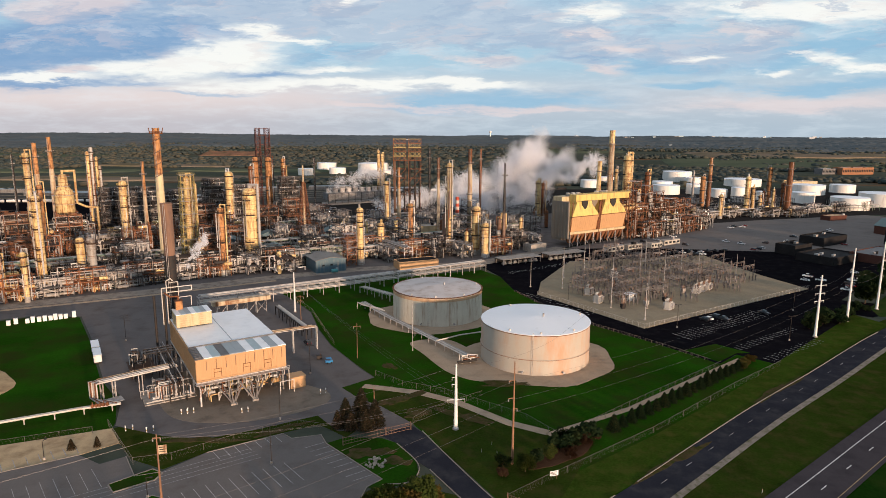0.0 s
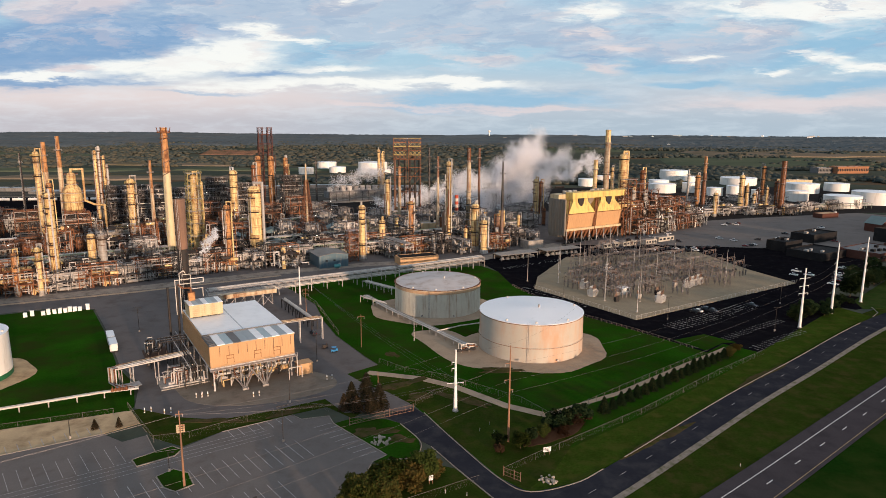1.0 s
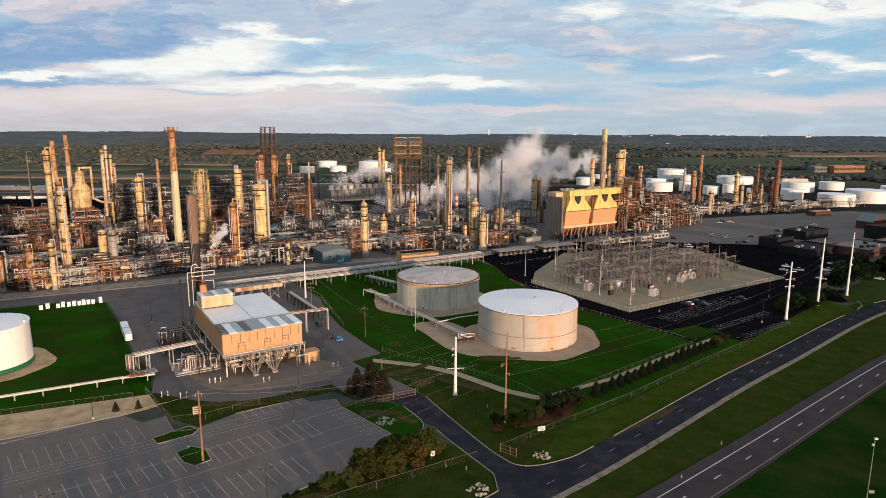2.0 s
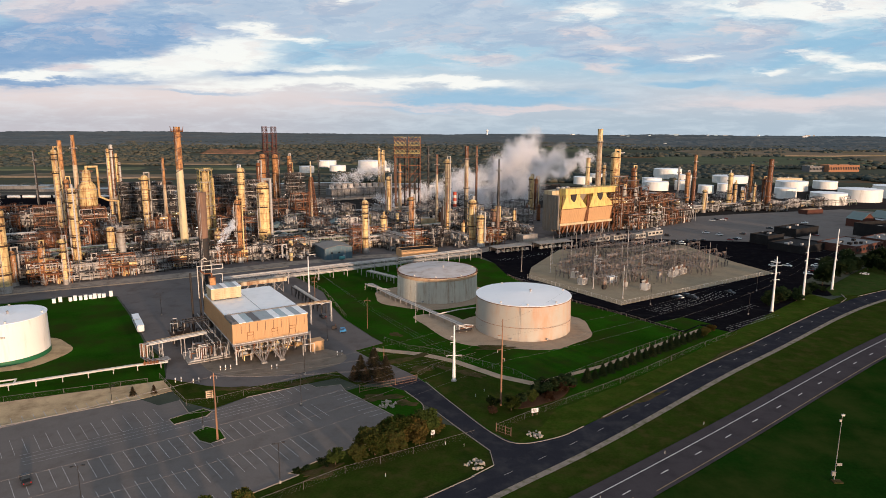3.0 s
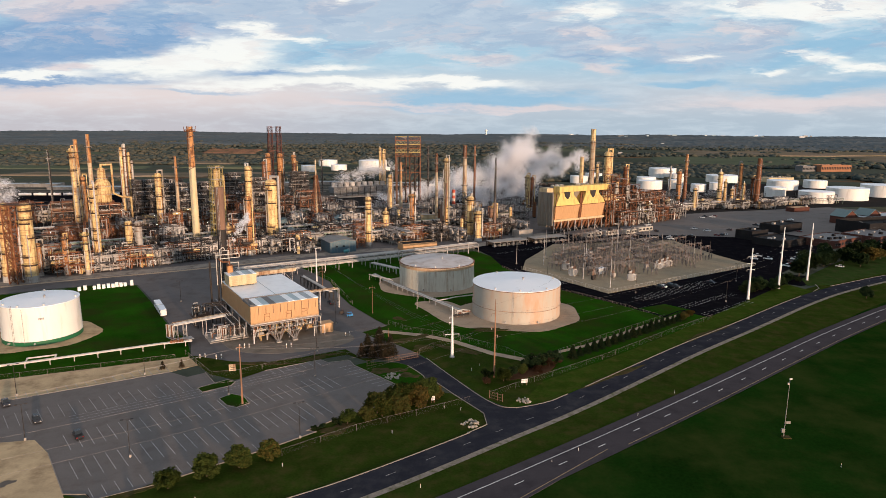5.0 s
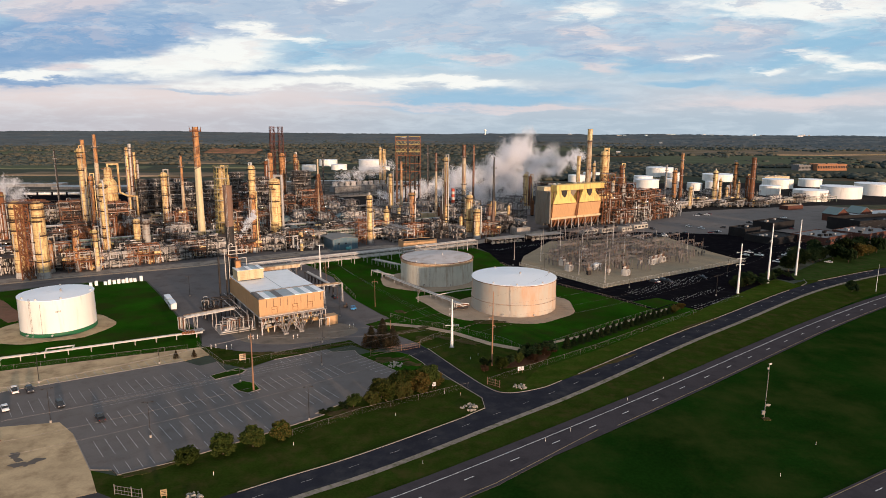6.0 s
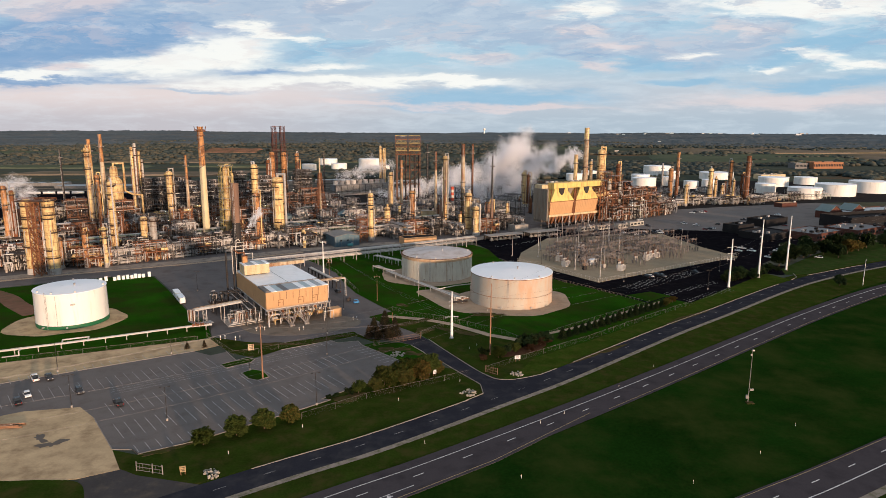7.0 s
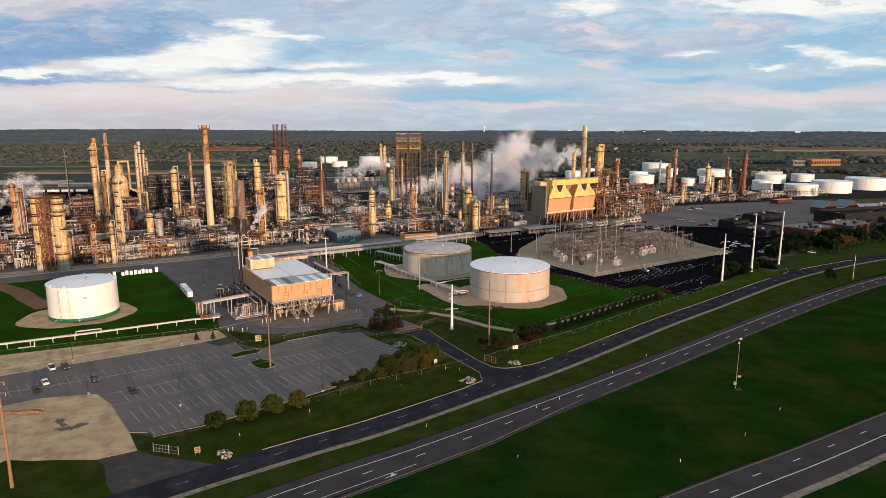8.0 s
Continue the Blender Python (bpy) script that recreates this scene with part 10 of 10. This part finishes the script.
scatter(oak_a, [(238.7, 331.8, 1.0), (245.5, 336, 1.1), (232, 340, 1.0), (257.8, 342, 1.0), (252, 352, 1.05), (266.2, 344, 0.9), (303, 366, 1.1), (320, 372, 1.0), (340, 384, 1.1), (362, 392, 1.0), (208, 304, 1.0), (222, 318, 1.05), (380, 402, 1.0), (402, 410, 1.0), (430, 430, 1.1), (470, 450, 1.0), (215.6, 255.1, 0.55), (160, 266, 0.5), (167, 269, 0.45), (174, 277, 0.45), (270, 352, 1.1), (284, 362, 1.15), (296, 372, 1.1), (330, 380, 1.15), (352, 390, 1.1), (374, 398, 1.1), (392, 402, 1.15), (416, 420, 1.1), (450, 440, 1.1), (262, 332, 0.9), (226, 330, 0.95)], 8)
scatter(oak_b, [(276.7, 346, 1.15), (290.9, 356, 1.0), (108, 216, 0.42), (112, 220, 0.4), (106, 213, 0.35)], 9)
bush = broad_tree(10, 2.6, 2.2, "evergreen", "low dark shrub bed beside the pole", "shrub", 0.08, 140, 12, 0.24, "shrub")
scatter(bush, [(23.5, 147.6, 1.2), (31, 154.4, 1.6), (33.6, 157, 1.6), (36.5, 159, 1.7), (41, 161.5, 1.5), (15, 146, 1.0), (157, 262, 1.7), (163, 268, 2.0), (169, 272, 2.1), (175, 270, 1.7), (181, 278, 2.0), (187, 284, 1.8), (194, 289, 1.9), (171, 277, 2.0), (-34, 108.5, 0.6), (-30, 111, 0.8), (-36, 107.5, 0.5), (-134, 83, 0.5), (200, 291, 1.2)], 10)


FIELDS = ((520, 1080, 1480, 1900, "crop", "green-tan rolling crop field"), (760, 1500, 1960, 2330, "stubble", "dry tan stubble field"), (1130, 1700, 1560, 1900, "stubble", "dry tan stubble field"),
          (-780, -420, 1020, 1100, "stubble", "dry tan stubble field"), (-420, -120, 1060, 1130, "stubble", "dry tan stubble field"), (-1000, -640, 1200, 1290, "crop", "strip of pale green pasture"), (-560, -250, 1260, 1330, "crop", "strip of pale green pasture"), (-820, -480, 1420, 1500, "stubble", "dry tan stubble field"), (-380, -60, 1450, 1560, "crop", "strip of pale green pasture"), (120, 420, 1300, 1420, "crop", "strip of pale green pasture"), (180, 640, 2300, 2600, "crop", "far green crop field"), (-1500, -1000, 1750, 1900, "crop", "far strip of pasture"))


def in_field(x, y):
    return any(a - 6 < x < b + 6 and c - 25 < y < d + 6 for a, b, c, d, *_ in FIELDS) and noise.noise((x * 0.011, y * 0.019, 5.5)) < 0.2 or -800 < x < -570 and 1850 < y < 2090


def draped(name, x0, x1, y0, y1, lift, material, label, cat, cells=24, rise=0.0):
    """A patch of land lying on the rolling ground, with a wavering outline; rise lifts its far side into a bank."""
    vs, fs = [], []
    for j in range(cells + 1):
        for i in range(cells + 1):
            u, v = i / cells, j / cells
            x = x0 + (x1 - x0) * u + 30 * noise.noise((v * 3, x0, 1.0)) * (1 if u in (0, 1) else 0.6) + (y1 - y0) * 0.25 * v
            y = y0 + (y1 - y0) * v + 25 * noise.noise((u * 4, y0, 2.0))
            edge = min(u, 1 - u, v, 1 - v) * cells
            vs.append((x, y, land_height(x, y) + lift * min(1, edge) - 0.5 + rise * v * (1 + 0.3 * noise.noise((u * 6, v * 2, 3.0)))))
    for j in range(cells):
        for i in range(cells):
            o = j * (cells + 1) + i
            fs.append((o, o + 1, o + cells + 2, o + cells + 1))
    m = Mesh()
    m.add(vs, fs, True)
    return solid(name, m, material, label, cat, kind="structure")


for a, b, c, d, mat, lab in FIELDS:
    draped("field", a, b, c, d, 3.0, mat, lab, "field")
draped("soil_bank", -778, -610, 1960, 2010, 2.0, "soil", "bare red-brown soil bank in the woods", "soil bank", 24, 12.0)
draped("track", 1000, 1480, 1930, 1942, 4.0, "stubble", "pale dirt track across the fields", "track", 16)


def woods():
    """Distant woodland: thousands of uneven crowns over the rolling land, thinning into fields."""
    base = bmesh.new()
    bmesh.ops.create_icosphere(base, subdivisions=1, radius=1.0)
    ico = [v.co.copy() for v in base.verts]
    tri = [tuple(v.index for v in f.verts) for f in base.faces]
    base.free()
    b2 = bmesh.new()
    bmesh.ops.create_icosphere(b2, subdivisions=2, radius=1.0)
    ico2 = [v.co.copy() for v in b2.verts]
    tri2 = [tuple(v.index for v in f.verts) for f in b2.faces]
    b2.free()
    q = random.Random(99)
    V, F = [], []
    rngs = ((640, 1500, 10000), (1500, 2900, 12500))
    for lo, hi, count in rngs:
        made = tries = 0
        while made < count and tries < count * 12:
            tries += 1
            r = math.sqrt(q.uniform(lo * lo, hi * hi))
            a = radians(90) + q.uniform(-0.74, 0.74)
            x, y = r * math.cos(a), 200 + r * math.sin(a) * 0.98
            d = noise.noise((x * 0.0016, y * 0.0030, 7.7)) + 0.55 * noise.noise((x * 0.006, y * 0.009, 2.1))
            if d < (-0.16 if r < 1500 else -0.14):
                continue
            if -430 < x < 640 and y < 900 or x <= -430 and y < 830 or (x > -330 and x < 420 and y < 980) or (380 < x < 720 and y < 1080) or (640 < x < 1150 and 1150 < y < 1370):
                continue
            if in_field(x, y):
                continue
            made += 1
            near = r < 1500
            s = q.uniform(2.0, 4.8) * (1.0 if near else 1.15)
            z = land_height(x, y)
            src, fc = (ico2, tri2) if r < 900 else (ico, tri)
            o = len(V)
            ph = Vector((q.uniform(0, 50), q.uniform(0, 50), 0))
            sx, sy, sz = s * q.uniform(1.1, 2.4), s * q.uniform(1.3, 2.8), s * q.uniform(0.6, 1.05)
            for v in src:
                k = 1 + 0.55 * noise.noise(v * 1.6 + ph)
                V.append((x + v.x * sx * k, y + v.y * sy * k, z + sz * 0.75 + v.z * sz * k))
            F += [tuple(i + o for i in f) for f in fc]
    me = bpy.data.meshes.new("woodland")
    me.from_pydata(V, [], F)
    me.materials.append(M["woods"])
    me.polygons.foreach_set("use_smooth", [True] * len(me.polygons))
    return tagged(new("woodland", me), "dense dark autumn woodland over rolling hills, haze in its hues", "woodland", kind="stuff")



def hazed_far_canopy():
    """Closed woodland beyond the fields: one bumpy canopy over the rolling hills, up to the skyline."""
    na, nr = 420, 96
    vs, fs = [], []
    for k in range(nr + 1):
        f = k / nr
        r = 2500 + 2250 * f
        for i in range(na + 1):
            a = radians(90) + 0.80 - 1.60 * i / na
            x, y = r * math.cos(a), 200 + r * math.sin(a)
            side = -0.80 + 1.60 * i / na
            rise = (10 * max(0.0, -side / 0.6) + 7 * max(0.0, side / 0.6)) * f
            crowns = 4.5 * noise.noise((x * 0.031, y * 0.017, 8.8)) + 2.4 * noise.noise((x * 0.09, y * 0.045, 3.3))
            gap = min(1.0, max(0.0, 0.35 + 3.0 * (noise.noise((x * 0.0022, y * 0.0032, 6.1)) + 0.22)))
            vs.append((x, y, land_height(x, y) + rise + (7.0 + crowns) * (0.15 + 0.85 * gap) * min(1.0, k / 2) - 0.5))
    for k in range(nr):
        for i in range(na):
            o = k * (na + 1) + i
            fs.append((o, o + 1, o + na + 2, o + na + 1))
    me = bpy.data.meshes.new("far_woodland")
    me.from_pydata(vs, [], [f[::-1] for f in fs])
    # the haze over these hills sits in this colour
    me.materials.append(M["hazed_far_canopy"])
    return tagged(new("far_woodland", me), "far woodland rolling up to the skyline, coloured with blue haze", "woodland", kind="stuff")


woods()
hazed_far_canopy()
wt = thing("water_tower", 275.0, 4300.0, land_height(275, 4300), 0, "white water tower on the horizon", "water tower")
part("stem", Mesh().lathe(0, 0, [(5, 0), (3, 22), (4, 26)], 12), "white_pole", wt)
part("bowl", Mesh().lathe(0, 0, [(4, 26), (9, 32), (9, 36), (5, 40), (0.1, 41)], 16), "white_pole", wt)
q = random.Random(17)
for i in range(10):
    x, y = q.uniform(-1900, 2400), q.uniform(2100, 4300)
    if abs(x) > y * 0.66:
        continue
    far = thing("far_house", x, y, land_height(x, y) - 1.5, q.uniform(0, 3), "pale far-off building among the woods", "building", "far houses")
    w = q.uniform(14, 40)
    part("wall", Mesh().box((0, 0, 3.5), (w, 12, 7)), q.choice(("concrete", "roof_grey", "side_wall")), far)
    part("roof", Mesh().box((0, 0, 7.3), (w + 1, 13, 0.6)), q.choice(("metal_roof", "roof_grey")), far)

for i in range(15):
    x, y = q.uniform(700, 2600), q.uniform(3900, 4600)
    if x > y * 0.68:
        continue
    town = thing("far_building", x, y, land_height(x, y) + 6, q.uniform(0, 3), "pale far-off building on the skyline", "building", "far town")
    w, h = q.uniform(10, 45), q.uniform(5, 11)
    part("wall", Mesh().box((0, 0, h / 2), (w, 14, h)), q.choice(("white_pole", "concrete", "roof_blue")), town)
    part("roof", Mesh().box((0, 0, h + 0.4), (w + 1, 15, 0.8)), "roof_grey", town)

# ---- steam ----
def steam_material():
    m = bpy.data.materials.new("steam")
    m.use_nodes = True
    n = Nodes(m.node_tree)
    out = n.add("ShaderNodeOutputMaterial")
    d = n.add("ShaderNodeBsdfDiffuse")
    t = n.add("ShaderNodeBsdfTranslucent")
    tr = n.add("ShaderNodeBsdfTransparent")
    for s in (d, t):
        s.inputs[0].default_value = (0.93, 0.93, 0.95, 1)
    a, b = n.add("ShaderNodeMixShader"), n.add("ShaderNodeMixShader")
    a.inputs[0].default_value = 0.5
    rnd = n.add("ShaderNodeNewGeometry").outputs["Random Per Island"]
    n.put(b.inputs[0], n.math("MULTIPLY_ADD", rnd, 0.2, 0.75))
    n.t.links.new(d.outputs[0], a.inputs[1])
    n.t.links.new(t.outputs[0], a.inputs[2])
    n.t.links.new(tr.outputs[0], b.inputs[1])
    n.t.links.new(a.outputs[0], b.inputs[2])
    n.t.links.new(b.outputs[0], out.inputs[0])
    return m


M["steam"] = steam_material()


def plume(points, flakes, label, seed, grain=1.0):
    """Drifting steam: soft puffs along a path of (x, y, z, radius), each a loose cloud of small wisps."""
    g = np.random.default_rng(seed)
    puffs = []
    for x, y, z, r in points:
        for k in range(7):
            o = np.clip(g.normal(0, 0.42, 3), -0.8, 0.8) * r
            puffs.append((np.array((x, y, z)) + o, r * g.uniform(0.32, 0.62)))
    total = sum(r ** 2.4 for _, r in puffs)
    centres = []
    for p, r in puffs:
        k = int(flakes * r ** 2.4 / total)
        d = g.normal(0, 1, (k, 3))
        d *= np.minimum(0.46, 1.15 / np.linalg.norm(d, axis=1))[:, None]
        w = d * 3.0 + p * 0.21
        swirl = 0.22 * np.stack([np.sin(1.7 * w[:, 1] + seed), np.sin(2.1 * w[:, 2] + 1.3), np.sin(1.9 * w[:, 0] + 0.5)], 1)
        centres.append(p + (d + swirl) * r)
    c = np.concatenate(centres)
    k = len(c)
    a = g.normal(0, 1, (k, 3))
    a /= np.linalg.norm(a, axis=1)[:, None]
    b = np.cross(a, g.normal(0, 1, (k, 3)))
    b /= np.linalg.norm(b, axis=1)[:, None]
    s = g.uniform(0.10, 0.24, (k, 1)) * grain
    v = np.stack([c + a * s, c + (b * 0.87 - a * 0.5) * s, c - (b * 0.87 + a * 0.5) * s], 1).reshape(-1, 3)
    me = bpy.data.meshes.new("steam_plume")
    me.from_pydata(v.tolist(), [], np.arange(3 * k).reshape(-1, 3).tolist())
    me.materials.append(M["steam"])
    return tagged(new("steam_plume", me), label, "steam", kind="stuff")


def drift(a, b, r0, r1, n, seed, jitter=0.5):
    q = random.Random(seed)
    a, b = Vector(a), Vector(b)
    out = []
    for i in range(n):
        f = i / (n - 1)
        c = a.lerp(b, f)
        r = r0 + (r1 - r0) * f
        out.append((c.x + q.uniform(-1, 1) * r * jitter, c.y + q.uniform(-1, 1) * r * jitter, c.z + q.uniform(-1, 1) * r * jitter, r * q.uniform(0.7, 1.15)))
    return out


plume(drift((26, 640, 6), (58, 640, 36), 12, 16, 14, 1) + drift((56, 640, 34), (84, 640, 66), 16, 12, 18, 2) + drift((30, 640, 9), (92, 640, 14), 10, 11, 10, 3) + drift((80, 640, 22), (106, 640, 46), 14, 11, 16, 10) + drift((44, 640, 30), (70, 640, 50), 14, 13, 8, 11) + drift((80, 640, 60), (120, 640, 52), 13, 11, 12, 12),
      640000, "large white steam plume rising from the plant", 1)
plume(drift((-64, 600, 9), (32, 600, 33), 7, 13, 24, 4), 170000, "low white steam plume drifting over the plant", 2)
plume(drift((-136, 726, 20), (-76, 742, 38), 6, 12, 14, 5), 42000, "thin white steam above the cooling tower", 3)
plume(drift((112, 600, 40), (140, 600, 54), 6, 8, 12, 6), 50000, "white steam behind the boiler house", 4)
plume(drift((-360, 400, 22), (-316, 400, 40), 6, 10, 9, 7), 60000, "white steam among the western columns", 5, 0.7)
plume(drift((-99.5, 236, 32), (-93, 238, 42), 1.0, 2.2, 7, 8), 9000, "small puff of white steam by a brown stack", 6, 0.6)
